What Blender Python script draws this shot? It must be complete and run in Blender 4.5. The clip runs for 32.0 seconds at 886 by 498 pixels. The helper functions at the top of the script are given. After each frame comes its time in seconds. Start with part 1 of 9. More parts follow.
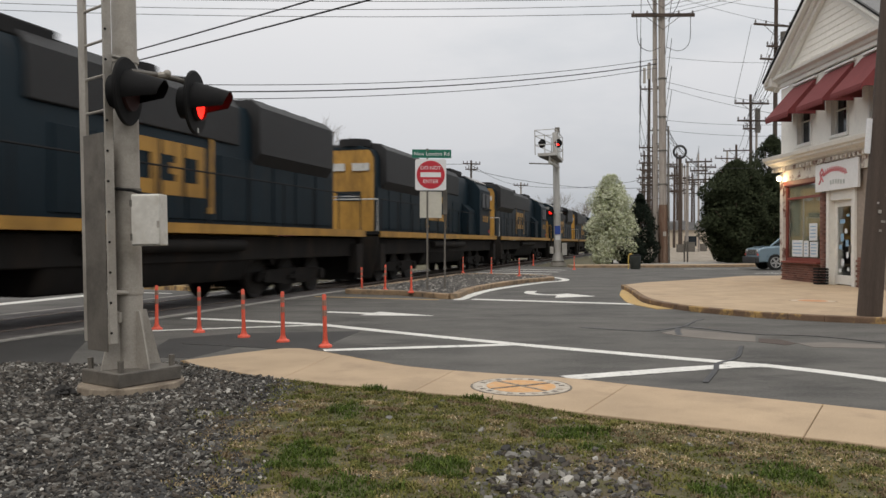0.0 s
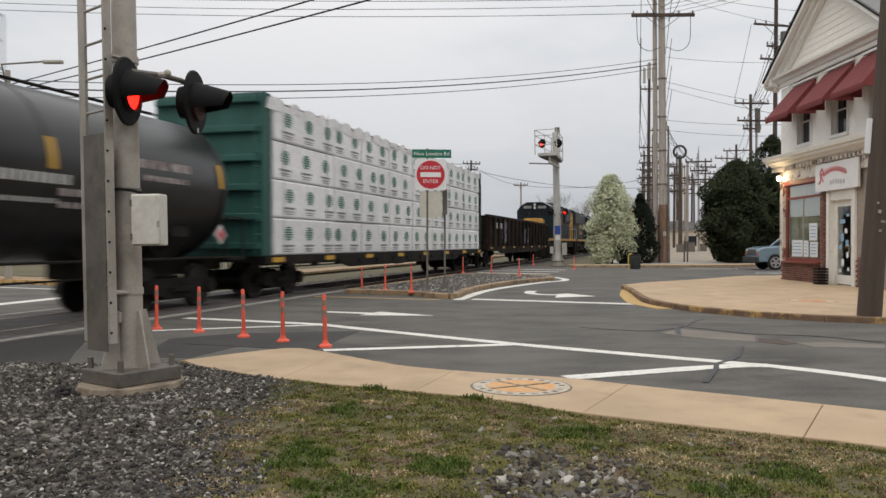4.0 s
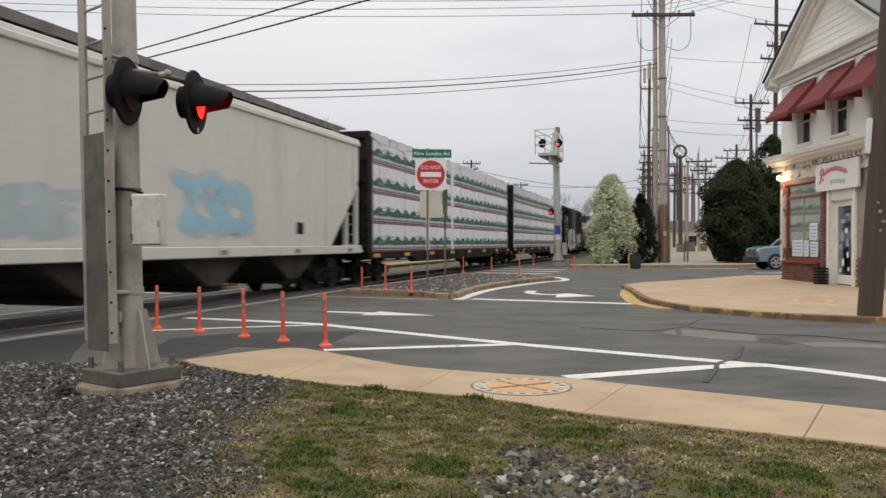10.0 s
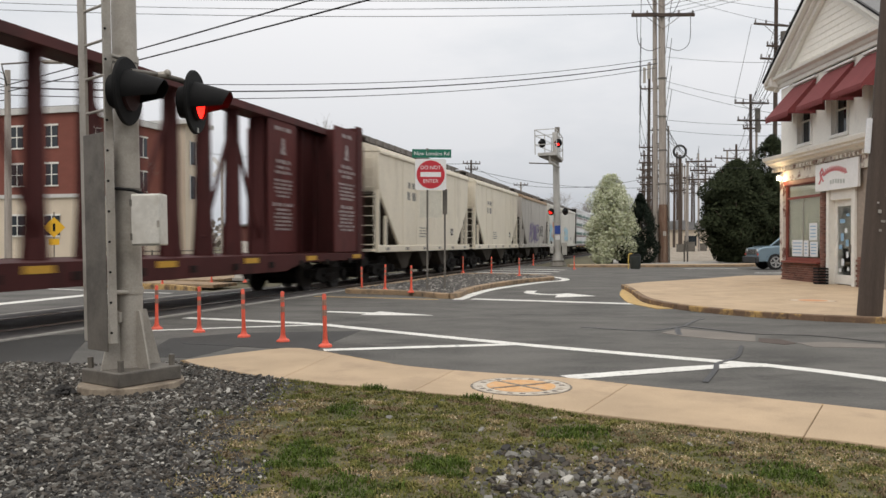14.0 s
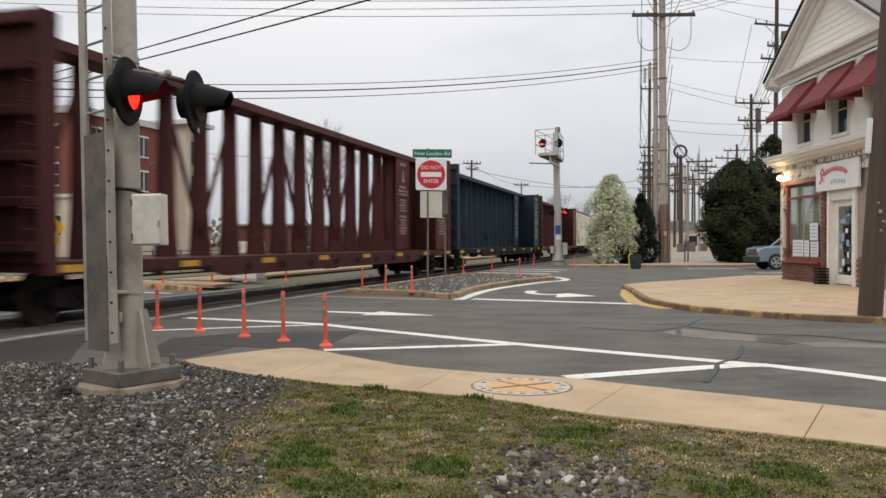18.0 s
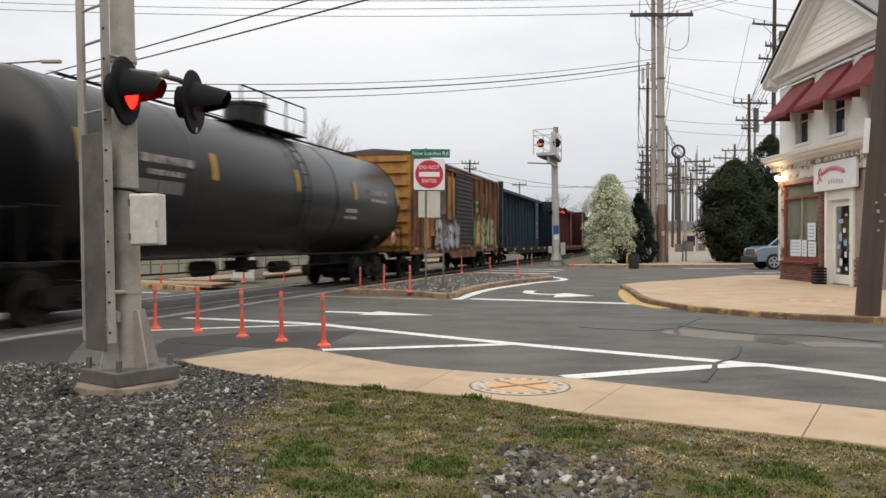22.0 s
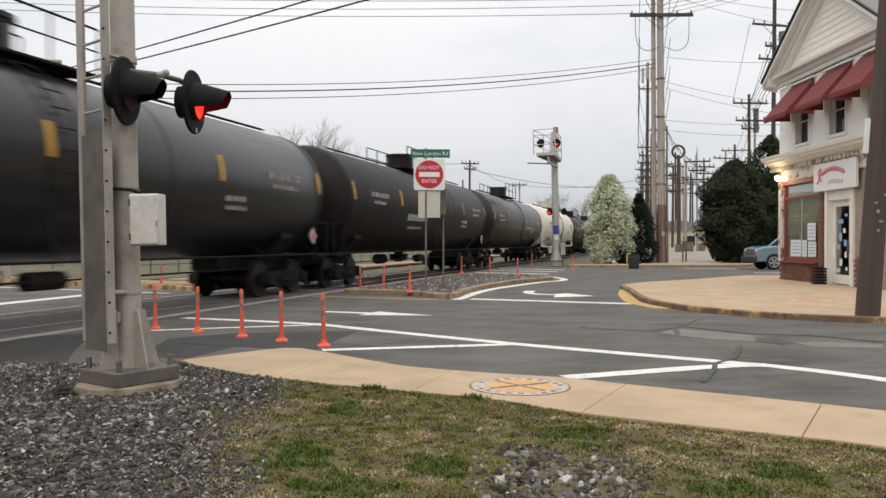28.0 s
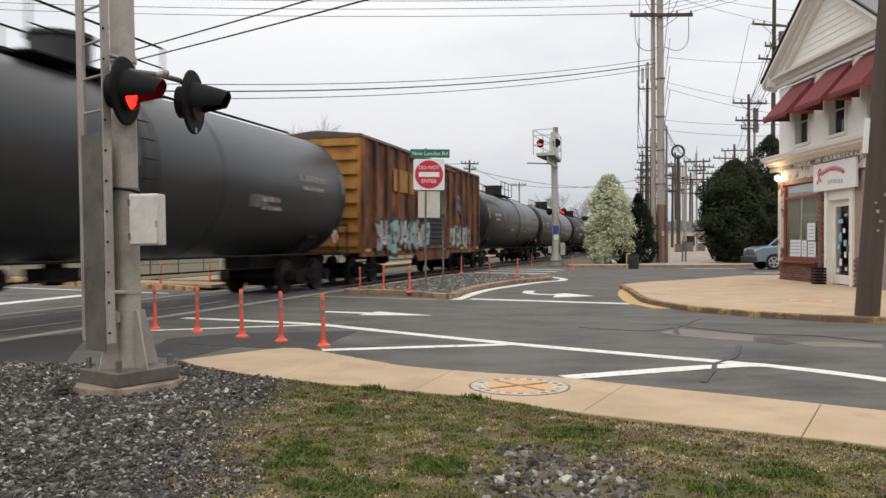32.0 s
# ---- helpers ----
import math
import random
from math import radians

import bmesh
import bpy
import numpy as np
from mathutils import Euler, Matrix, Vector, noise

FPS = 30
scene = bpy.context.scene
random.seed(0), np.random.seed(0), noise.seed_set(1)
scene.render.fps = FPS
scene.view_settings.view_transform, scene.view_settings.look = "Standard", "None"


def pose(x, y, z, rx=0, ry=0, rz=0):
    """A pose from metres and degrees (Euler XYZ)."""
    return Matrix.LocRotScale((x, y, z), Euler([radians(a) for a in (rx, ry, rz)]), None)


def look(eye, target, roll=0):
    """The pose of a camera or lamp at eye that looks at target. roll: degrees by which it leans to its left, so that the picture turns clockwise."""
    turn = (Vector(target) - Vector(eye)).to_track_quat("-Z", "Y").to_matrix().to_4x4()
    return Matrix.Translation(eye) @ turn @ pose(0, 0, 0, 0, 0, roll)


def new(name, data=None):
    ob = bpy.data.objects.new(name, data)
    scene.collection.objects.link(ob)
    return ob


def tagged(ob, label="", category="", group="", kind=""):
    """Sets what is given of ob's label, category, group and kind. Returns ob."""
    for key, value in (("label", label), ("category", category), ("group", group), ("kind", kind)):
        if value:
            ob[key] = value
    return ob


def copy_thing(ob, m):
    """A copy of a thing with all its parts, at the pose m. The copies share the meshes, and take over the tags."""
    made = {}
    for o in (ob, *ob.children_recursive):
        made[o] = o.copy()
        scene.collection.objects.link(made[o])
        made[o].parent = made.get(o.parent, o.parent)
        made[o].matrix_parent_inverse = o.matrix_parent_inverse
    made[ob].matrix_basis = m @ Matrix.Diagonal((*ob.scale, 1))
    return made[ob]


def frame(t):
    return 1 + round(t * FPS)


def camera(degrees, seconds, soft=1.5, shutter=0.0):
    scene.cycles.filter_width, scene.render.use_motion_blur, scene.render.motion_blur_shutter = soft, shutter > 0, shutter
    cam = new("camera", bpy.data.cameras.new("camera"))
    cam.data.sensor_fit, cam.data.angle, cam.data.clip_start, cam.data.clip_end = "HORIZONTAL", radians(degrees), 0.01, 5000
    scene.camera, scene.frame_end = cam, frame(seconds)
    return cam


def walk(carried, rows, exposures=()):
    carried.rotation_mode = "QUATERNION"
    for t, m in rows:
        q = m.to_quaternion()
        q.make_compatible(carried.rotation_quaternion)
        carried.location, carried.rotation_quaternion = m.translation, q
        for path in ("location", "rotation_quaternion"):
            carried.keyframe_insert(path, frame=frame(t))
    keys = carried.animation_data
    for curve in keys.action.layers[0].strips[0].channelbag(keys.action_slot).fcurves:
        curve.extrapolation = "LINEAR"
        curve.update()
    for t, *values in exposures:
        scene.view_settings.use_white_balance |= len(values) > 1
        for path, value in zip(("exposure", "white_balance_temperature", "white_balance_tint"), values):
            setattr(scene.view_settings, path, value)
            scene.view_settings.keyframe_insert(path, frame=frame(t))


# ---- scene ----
# A fixed lens beside a level crossing; the operator turns it a hair to the right near 20.7 s.
cam = camera(57.48, 32.0, 1.5, 0.5)
EYE = (0.0, 0.0, 1.40)


def aim(yaw, pitch=-0.44):
    return pose(*EYE, 90 + pitch, 0, -yaw)


walk(cam, [(0, aim(0.02, -0.42)), (1.0, aim(0, -0.42)), (3.5, aim(0.03, -0.42)), (5.5, aim(-0.02, -0.46)), (9, aim(0)), (14, aim(0.02)),
           (17, aim(-0.02)), (19.6, aim(0)), (20, aim(-0.06, -0.48)), (20.4, aim(0)), (21, aim(0.12)), (23, aim(0.12, -0.46)), (25, aim(0.12, -0.45)),
           (28, aim(0.12)), (31, aim(0.12)), (32, aim(0.14))], exposures=[(0, -0.36), (0.5, -0.31), (1, -0.26), (3, -0.3), (5.5, -0.2), (9, -0.24), (11, -0.19), (13, -0.16), (20, -0.15), (22.5, -0.02), (25, -0.18), (28, -0.04), (32, -0.05)])

# ---- light: an overcast late afternoon ----
SUN_UP, SUN_AZ = radians(50), radians(200)
world = bpy.data.worlds.new("overcast_sky")
scene.world = world
world.use_nodes = True


def link(nt, a, ao, b, bi):
    nt.links.new(a.outputs[ao], b.inputs[bi])


def node(nt, kind, **values):
    n = nt.nodes.new(kind)
    for key, value in values.items():
        n.inputs[key].default_value = value
    return n


def sky_nodes():
    nt = world.node_tree
    nt.nodes.clear()
    sky = nt.nodes.new("ShaderNodeTexSky")
    sky.sky_type, sky.sun_disc, sky.sun_elevation, sky.sun_rotation = "NISHITA", False, SUN_UP, SUN_AZ
    sky.air_density, sky.dust_density, sky.ozone_density = 1.0, 4.0, 1.0
    co = nt.nodes.new("ShaderNodeTexCoord")
    mp = nt.nodes.new("ShaderNodeMapping")
    mp.inputs["Scale"].default_value = (1.0, 1.0, 3.2)
    cloud = node(nt, "ShaderNodeTexNoise", Scale=1.7, Detail=6.0, Roughness=0.55)
    ramp = nt.nodes.new("ShaderNodeValToRGB")
    ramp.color_ramp.elements[0].position, ramp.color_ramp.elements[0].color = 0.36, (5.5, 5.9, 6.5, 1)
    ramp.color_ramp.elements[1].position, ramp.color_ramp.elements[1].color = 0.62, (7.3, 7.45, 7.9, 1)
    mix = nt.nodes.new("ShaderNodeMix")
    mix.data_type = "RGBA"
    mix.inputs["Factor"].default_value = 0.9
    # an overcast sky is brightest overhead
    xyz = nt.nodes.new("ShaderNodeSeparateXYZ")
    link(nt, co, "Generated", xyz, "Vector")
    up = nt.nodes.new("ShaderNodeMix")
    up.data_type = "RGBA"
    up.inputs[6].default_value, up.inputs[7].default_value = (1, 1, 1, 1), (2.85, 2.68, 2.4, 1)
    link(nt, xyz, "Z", up, 0)
    rise = nt.nodes.new("ShaderNodeMix")
    rise.data_type, rise.blend_type = "RGBA", "MULTIPLY"
    rise.inputs["Factor"].default_value = 1.0
    back = node(nt, "ShaderNodeBackground", Strength=0.1)
    out = nt.nodes.new("ShaderNodeOutputWorld")
    link(nt, co, "Generated", mp, "Vector")
    link(nt, mp, "Vector", cloud, "Vector")
    link(nt, cloud, "Fac", ramp, "Fac")
    nt.links.new(sky.outputs["Color"], mix.inputs[6])
    nt.links.new(ramp.outputs["Color"], mix.inputs[7])
    nt.links.new(mix.outputs[2], rise.inputs[6])
    nt.links.new(up.outputs[2], rise.inputs[7])
    nt.links.new(rise.outputs[2], back.inputs["Color"])
    link(nt, back, "Background", out, "Surface")


sky_nodes()
sun = new("sun", bpy.data.lights.new("sun", "SUN"))
sun.data.energy, sun.data.angle, sun.data.color = 0.6, radians(60), (1.0, 0.95, 0.88)
sun.matrix_world = look((0, 0, 60), (60 * math.sin(radians(20)), 60 * math.cos(radians(20)), 60 - 60 * math.tan(SUN_UP)))


# ---- materials ----
def mat(name, c, rough=0.6, metal=0.0, var=0.22, scale=1.5, fine=40.0, bump=0.1, stretch=(1, 1, 1), dirt=None, dirt_at=0.6, dirt_scale=2.0,
        rand=0.0, gloss=0.5, fine_var=0.12, dirt_soft=0.12):
    """Paint, stone, metal: a base colour with cloudy and fine variation, relief, and an optional second colour in stains of their own shape."""
    var, fine_var = 1.7 * var, 1.8 * fine_var
    m = bpy.data.materials.new(name)
    m.use_nodes = True
    nt = m.node_tree
    b = nt.nodes["Principled BSDF"]
    co = nt.nodes.new("ShaderNodeTexCoord")
    mp = nt.nodes.new("ShaderNodeMapping")
    mp.inputs["Scale"].default_value = stretch
    link(nt, co, "Object", mp, "Vector")
    big = node(nt, "ShaderNodeTexNoise", Scale=scale, Detail=5.0, Roughness=0.6)
    small = node(nt, "ShaderNodeTexNoise", Scale=fine, Detail=3.0, Roughness=0.6)
    link(nt, mp, "Vector", big, "Vector")
    link(nt, mp, "Vector", small, "Vector")
    tone = nt.nodes.new("ShaderNodeMath")
    tone.operation = "MULTIPLY_ADD"
    tone.inputs[1].default_value, tone.inputs[2].default_value = 2 * var, 1 - var
    link(nt, big, "Fac", tone, 0)
    tone2 = nt.nodes.new("ShaderNodeMath")
    tone2.operation = "MULTIPLY_ADD"
    tone2.inputs[1].default_value = 2 * fine_var
    nt.links.new(small.outputs["Fac"], tone2.inputs[0])
    sub = nt.nodes.new("ShaderNodeMath")
    sub.operation = "SUBTRACT"
    sub.inputs[1].default_value = fine_var
    link(nt, tone, "Value", sub, 0)
    link(nt, sub, "Value", tone2, 2)
    value = tone2
    if rand:
        info = nt.nodes.new("ShaderNodeObjectInfo")
        r = nt.nodes.new("ShaderNodeMath")
        r.operation = "MULTIPLY_ADD"
        r.inputs[1].default_value, r.inputs[2].default_value = 2 * rand, 1 - rand
        link(nt, info, "Random", r, 0)
        mul = nt.nodes.new("ShaderNodeMath")
        mul.operation = "MULTIPLY"
        link(nt, r, "Value", mul, 0)
        link(nt, tone2, "Value", mul, 1)
        value = mul
    col = nt.nodes.new("ShaderNodeMix")
    col.data_type, col.blend_type = "RGBA", "MULTIPLY"
    col.inputs["Factor"].default_value = 1.0
    col.inputs[6].default_value = (*c, 1)
    nt.links.new(value.outputs["Value"], col.inputs[7])
    last = col.outputs[2]
    if dirt:
        spots = node(nt, "ShaderNodeTexNoise", Scale=dirt_scale, Detail=8.0, Roughness=0.68)
        link(nt, mp, "Vector", spots, "Vector")
        rng = nt.nodes.new("ShaderNodeMapRange")
        rng.inputs["From Min"].default_value, rng.inputs["From Max"].default_value = dirt_at - dirt_soft, dirt_at + dirt_soft
        link(nt, spots, "Fac", rng, "Value")
        two = nt.nodes.new("ShaderNodeMix")
        two.data_type = "RGBA"
        two.inputs[7].default_value = (*dirt, 1)
        link(nt, rng, "Result", two, 0)
        nt.links.new(last, two.inputs[6])
        last = two.outputs[2]
    nt.links.new(last, b.inputs["Base Color"])
    b.inputs["Roughness"].default_value, b.inputs["Metallic"].default_value = rough, metal
    b.inputs["Specular IOR Level"].default_value = gloss
    if bump:
        bp = node(nt, "ShaderNodeBump", Strength=bump, Distance=0.02)
        link(nt, small, "Fac", bp, "Height")
        link(nt, bp, "Normal", b, "Normal")
    return m


def glow(name, c, power):
    m = bpy.data.materials.new(name)
    m.use_nodes = True
    b = m.node_tree.nodes["Principled BSDF"]
    b.inputs["Base Color"].default_value = (*c, 1)
    b.inputs["Emission Color"].default_value, b.inputs["Emission Strength"].default_value = (*c, 1), power
    return m


def clear_glass(name, tint=(0.9, 0.93, 0.93), see=0.55):
    """A window pane: part mirror, part see-through."""
    m = bpy.data.materials.new(name)
    m.use_nodes = True
    nt = m.node_tree
    nt.nodes.clear()
    out = nt.nodes.new("ShaderNodeOutputMaterial")
    g = node(nt, "ShaderNodeBsdfGlossy", Roughness=0.03)
    g.inputs["Color"].default_value = (0.9, 0.93, 0.95, 1)
    t = nt.nodes.new("ShaderNodeBsdfTransparent")
    t.inputs["Color"].default_value = (*tint, 1)
    mx = nt.nodes.new("ShaderNodeMixShader")
    fr = node(nt, "ShaderNodeLayerWeight", Blend=0.5)
    steep = nt.nodes.new("ShaderNodeMath")
    steep.operation = "POWER"
    steep.inputs[1].default_value = 4.0
    link(nt, fr, "Facing", steep, 0)
    add = nt.nodes.new("ShaderNodeMath")
    add.operation, add.use_clamp = "ADD", True
    add.inputs[1].default_value = (1 - see) / 3
    link(nt, steep, "Value", add, 0)
    link(nt, add, "Value", mx, 0)
    nt.links.new(t.outputs[0], mx.inputs[1])
    nt.links.new(g.outputs[0], mx.inputs[2])
    link(nt, mx, "Shader", out, "Surface")
    return m


RUST = (0.16, 0.07, 0.035)
GRIME = (0.035, 0.03, 0.027)
asphalt = mat("asphalt", (0.08, 0.076, 0.069), 0.85, var=0.75, scale=0.6, fine=38, bump=0.35, dirt=(0.122, 0.115, 0.104), dirt_at=0.56, dirt_scale=1.1, fine_var=0.5, dirt_soft=0.12, stretch=(0.7, 1.3, 1))
asphalt_dark = mat("dark_asphalt_patch", (0.036, 0.0345, 0.033), 0.85, var=0.35, scale=0.9, fine=45, bump=0.3, fine_var=0.3)
brown_patch = mat("brown_worn_patch", (0.075, 0.055, 0.045), 0.9, var=0.35, scale=3, fine=40, bump=0.3, fine_var=0.3)
asphalt_worn = mat("worn_asphalt", (0.175, 0.155, 0.135), 0.88, var=0.25, scale=0.8, fine=55, bump=0.25, fine_var=0.2)
tar = mat("tar_seam", (0.018, 0.018, 0.019), 0.5, var=0.2, bump=0.1)
road_paint = mat("white_road_paint", (0.68, 0.67, 0.63), 0.75, var=0.14, scale=2, fine=35, bump=0.15, dirt=(0.16, 0.155, 0.15), dirt_at=0.63, dirt_scale=7, dirt_soft=0.05, fine_var=0.2)
yellow_paint = mat("yellow_road_paint", (0.5, 0.32, 0.1), 0.7, var=0.15, scale=2, dirt=(0.2, 0.17, 0.12), dirt_at=0.6, dirt_scale=6)
concrete_tan = mat("tan_concrete", (0.425, 0.315, 0.205), 0.85, var=0.2, scale=1.2, fine=70, bump=0.12, dirt=(0.3, 0.22, 0.15), dirt_at=0.66, dirt_scale=1.6, rand=0.05)
concrete_grey = mat("grey_concrete", (0.36, 0.34, 0.31), 0.85, var=0.2, scale=2, fine=60, bump=0.15, dirt=(0.2, 0.19, 0.17), dirt_at=0.6)
kerb_yellow = mat("worn_yellow_kerb", (0.46, 0.3, 0.12), 0.85, var=0.25, scale=3, fine=50, bump=0.2, dirt=(0.13, 0.085, 0.055), dirt_at=0.53, dirt_scale=2.6, dirt_soft=0.07, rand=0.1)
kerb_stained = mat("stained_kerb_face", (0.15, 0.095, 0.06), 0.9, var=0.4, scale=2.5, fine=40, bump=0.3, dirt=(0.42, 0.27, 0.1), dirt_at=0.57, dirt_scale=2.2, dirt_soft=0.05, rand=0.15)
kerb_tan = mat("kerb_stone", (0.36, 0.25, 0.15), 0.85, var=0.25, scale=3, fine=50, bump=0.15, dirt=(0.1, 0.08, 0.06), dirt_at=0.56, dirt_scale=3, rand=0.1)
soil = mat("soil", (0.12, 0.09, 0.055), 0.95, var=0.45, scale=1.2, fine=30, bump=0.7, dirt=(0.075, 0.078, 0.026), dirt_at=0.5, dirt_scale=1.6, fine_var=0.35)
far_grass = mat("far_grass", (0.1, 0.09, 0.05), 0.95, var=0.3, scale=0.2, fine=9, bump=0.3)
ballast_base = mat("ballast_bed", (0.04, 0.039, 0.038), 0.95, var=0.3, scale=2, fine=22, bump=0.9, fine_var=0.35)


def stone_mat(name, a, b, mids=None):
    """Loose pieces, each of its own colour between a and b."""
    m = mat(name, a, 0.85, var=0.15, scale=8, fine=60, bump=0.2)
    nt = m.node_tree
    geo = nt.nodes.new("ShaderNodeNewGeometry")
    ramp = nt.nodes.new("ShaderNodeValToRGB")
    e = ramp.color_ramp.elements
    e[0].color, e[1].color = (*a, 1), (*b, 1)
    for at, c in mids or [(0.75, [0.2 * q + 0.8 * p for p, q in zip(a, b)])]:
        e.new(at).color = (*c, 1)
    link(nt, geo, "Random Per Island", ramp, "Fac")
    for n in nt.nodes:
        if n.type == "MIX" and n.blend_type == "MULTIPLY":
            nt.links.new(ramp.outputs["Color"], n.inputs[6])
    return m


ballast_stone = stone_mat("ballast_stone", (0.018, 0.016, 0.014), (0.46, 0.44, 0.4), [(0.25, (0.038, 0.034, 0.03)), (0.5, (0.08, 0.066, 0.052)), (0.78, (0.115, 0.11, 0.1)), (0.92, (0.24, 0.23, 0.205))])
island_stone = stone_mat("island_stone", (0.075, 0.07, 0.065), (0.32, 0.3, 0.27))
grass_mat = stone_mat("olive_grass", (0.095, 0.105, 0.028), (0.21, 0.2, 0.065))
moss_mat = stone_mat("yellow_grass", (0.15, 0.145, 0.04), (0.29, 0.255, 0.1))
brown_mat = stone_mat("brown_thatch", (0.11, 0.08, 0.045), (0.28, 0.21, 0.13), [(0.6, (0.17, 0.125, 0.07))])
lush_mat = stone_mat("lush_grass", (0.055, 0.088, 0.017), (0.15, 0.195, 0.04))
straw_mat = stone_mat("dry_grass", (0.228, 0.169, 0.087), (0.627, 0.524, 0.365), [(0.8, (0.365, 0.285, 0.160))])
galv = mat("galvanised_steel", (0.42, 0.39, 0.345), 0.6, 0.2, var=0.18, scale=4, fine=60, bump=0.06, dirt=(0.19, 0.175, 0.15), dirt_at=0.58)
footing_stone = mat("stained_footing", (0.3, 0.25, 0.19), 0.9, var=0.3, scale=3, fine=50, bump=0.25, dirt=(0.13, 0.1, 0.075), dirt_at=0.54, dirt_scale=4)
galv_pale = mat("pale_galvanised_steel", (0.48, 0.47, 0.45), 0.55, 0.25, var=0.12, scale=4, fine=60, bump=0.06, dirt=(0.34, 0.32, 0.29), dirt_at=0.6)
galv_dark = mat("weathered_aluminium", (0.165, 0.15, 0.13), 0.6, 0.2, var=0.2, scale=3, fine=40, bump=0.08, dirt=(0.08, 0.073, 0.064), dirt_at=0.58)
box_white = mat("pale_enamel", (0.62, 0.6, 0.55), 0.5, var=0.1, scale=3, fine=40, bump=0.05, dirt=(0.4, 0.37, 0.32), dirt_at=0.64, dirt_scale=5)
black_paint = mat("black_paint", (0.011, 0.011, 0.0115), 0.65, var=0.3, scale=4, bump=0.05, gloss=0.12)
orange_plastic = mat("orange_plastic", (0.76, 0.11, 0.06), 0.5, var=0.12, scale=5, dirt=(0.4, 0.09, 0.05), dirt_at=0.68, dirt_scale=12, rand=0.08)
reflector_grey = mat("reflective_band", (0.3, 0.17, 0.13), 0.4, var=0.2, scale=20)
sign_white = mat("sign_white", (0.75, 0.75, 0.75), 0.45, var=0.05, scale=4, bump=0.02)
sign_red = mat("sign_red", (0.5, 0.02, 0.035), 0.45, var=0.08, scale=4, bump=0.02)
sign_green = mat("sign_green", (0.0, 0.14, 0.085), 0.45, var=0.08, scale=4, bump=0.02)
sign_yellow = mat("sign_yellow", (0.8, 0.45, 0.02), 0.45, var=0.06, scale=4, bump=0.02)
sign_blue = mat("sign_blue", (0.02, 0.06, 0.3), 0.5, var=0.06)
sign_back = mat("sign_back", (0.58, 0.56, 0.48), 0.45, 0.3, var=0.1, scale=5)
wood_pole = mat("utility_pole_wood", (0.3, 0.265, 0.235), 0.9, var=0.3, scale=1.5, fine=30, bump=0.4, stretch=(6, 6, 0.35), dirt=(0.44, 0.4, 0.355), dirt_at=0.55, fine_var=0.3, rand=0.12)
wood_dark = mat("dark_pole_wood", (0.078, 0.057, 0.045), 0.9, var=0.3, scale=2, fine=30, bump=0.5, stretch=(6, 6, 0.35), fine_var=0.3)
wire_mat = mat("cable_black", (0.03, 0.03, 0.032), 0.6, var=0.1)
insulator = mat("insulator", (0.2, 0.19, 0.19), 0.3, var=0.1)
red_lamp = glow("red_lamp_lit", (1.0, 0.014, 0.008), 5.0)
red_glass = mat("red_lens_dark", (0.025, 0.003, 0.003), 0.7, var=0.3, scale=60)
steel_rail = mat("rail_steel", (0.25, 0.2, 0.17), 0.45, 0.7, var=0.2, scale=6)
rail_head = mat("rail_head", (0.55, 0.55, 0.55), 0.25, 1.0, var=0.1)
panel_conc = mat("crossing_panel", (0.13, 0.12, 0.115), 0.85, var=0.3, scale=1.5, fine=40, bump=0.25, dirt=(0.07, 0.06, 0.055), dirt_at=0.55)
tie_wood = mat("tie_wood", (0.07, 0.055, 0.045), 0.95, var=0.3, scale=3, fine=30, bump=0.3, rand=0.2)


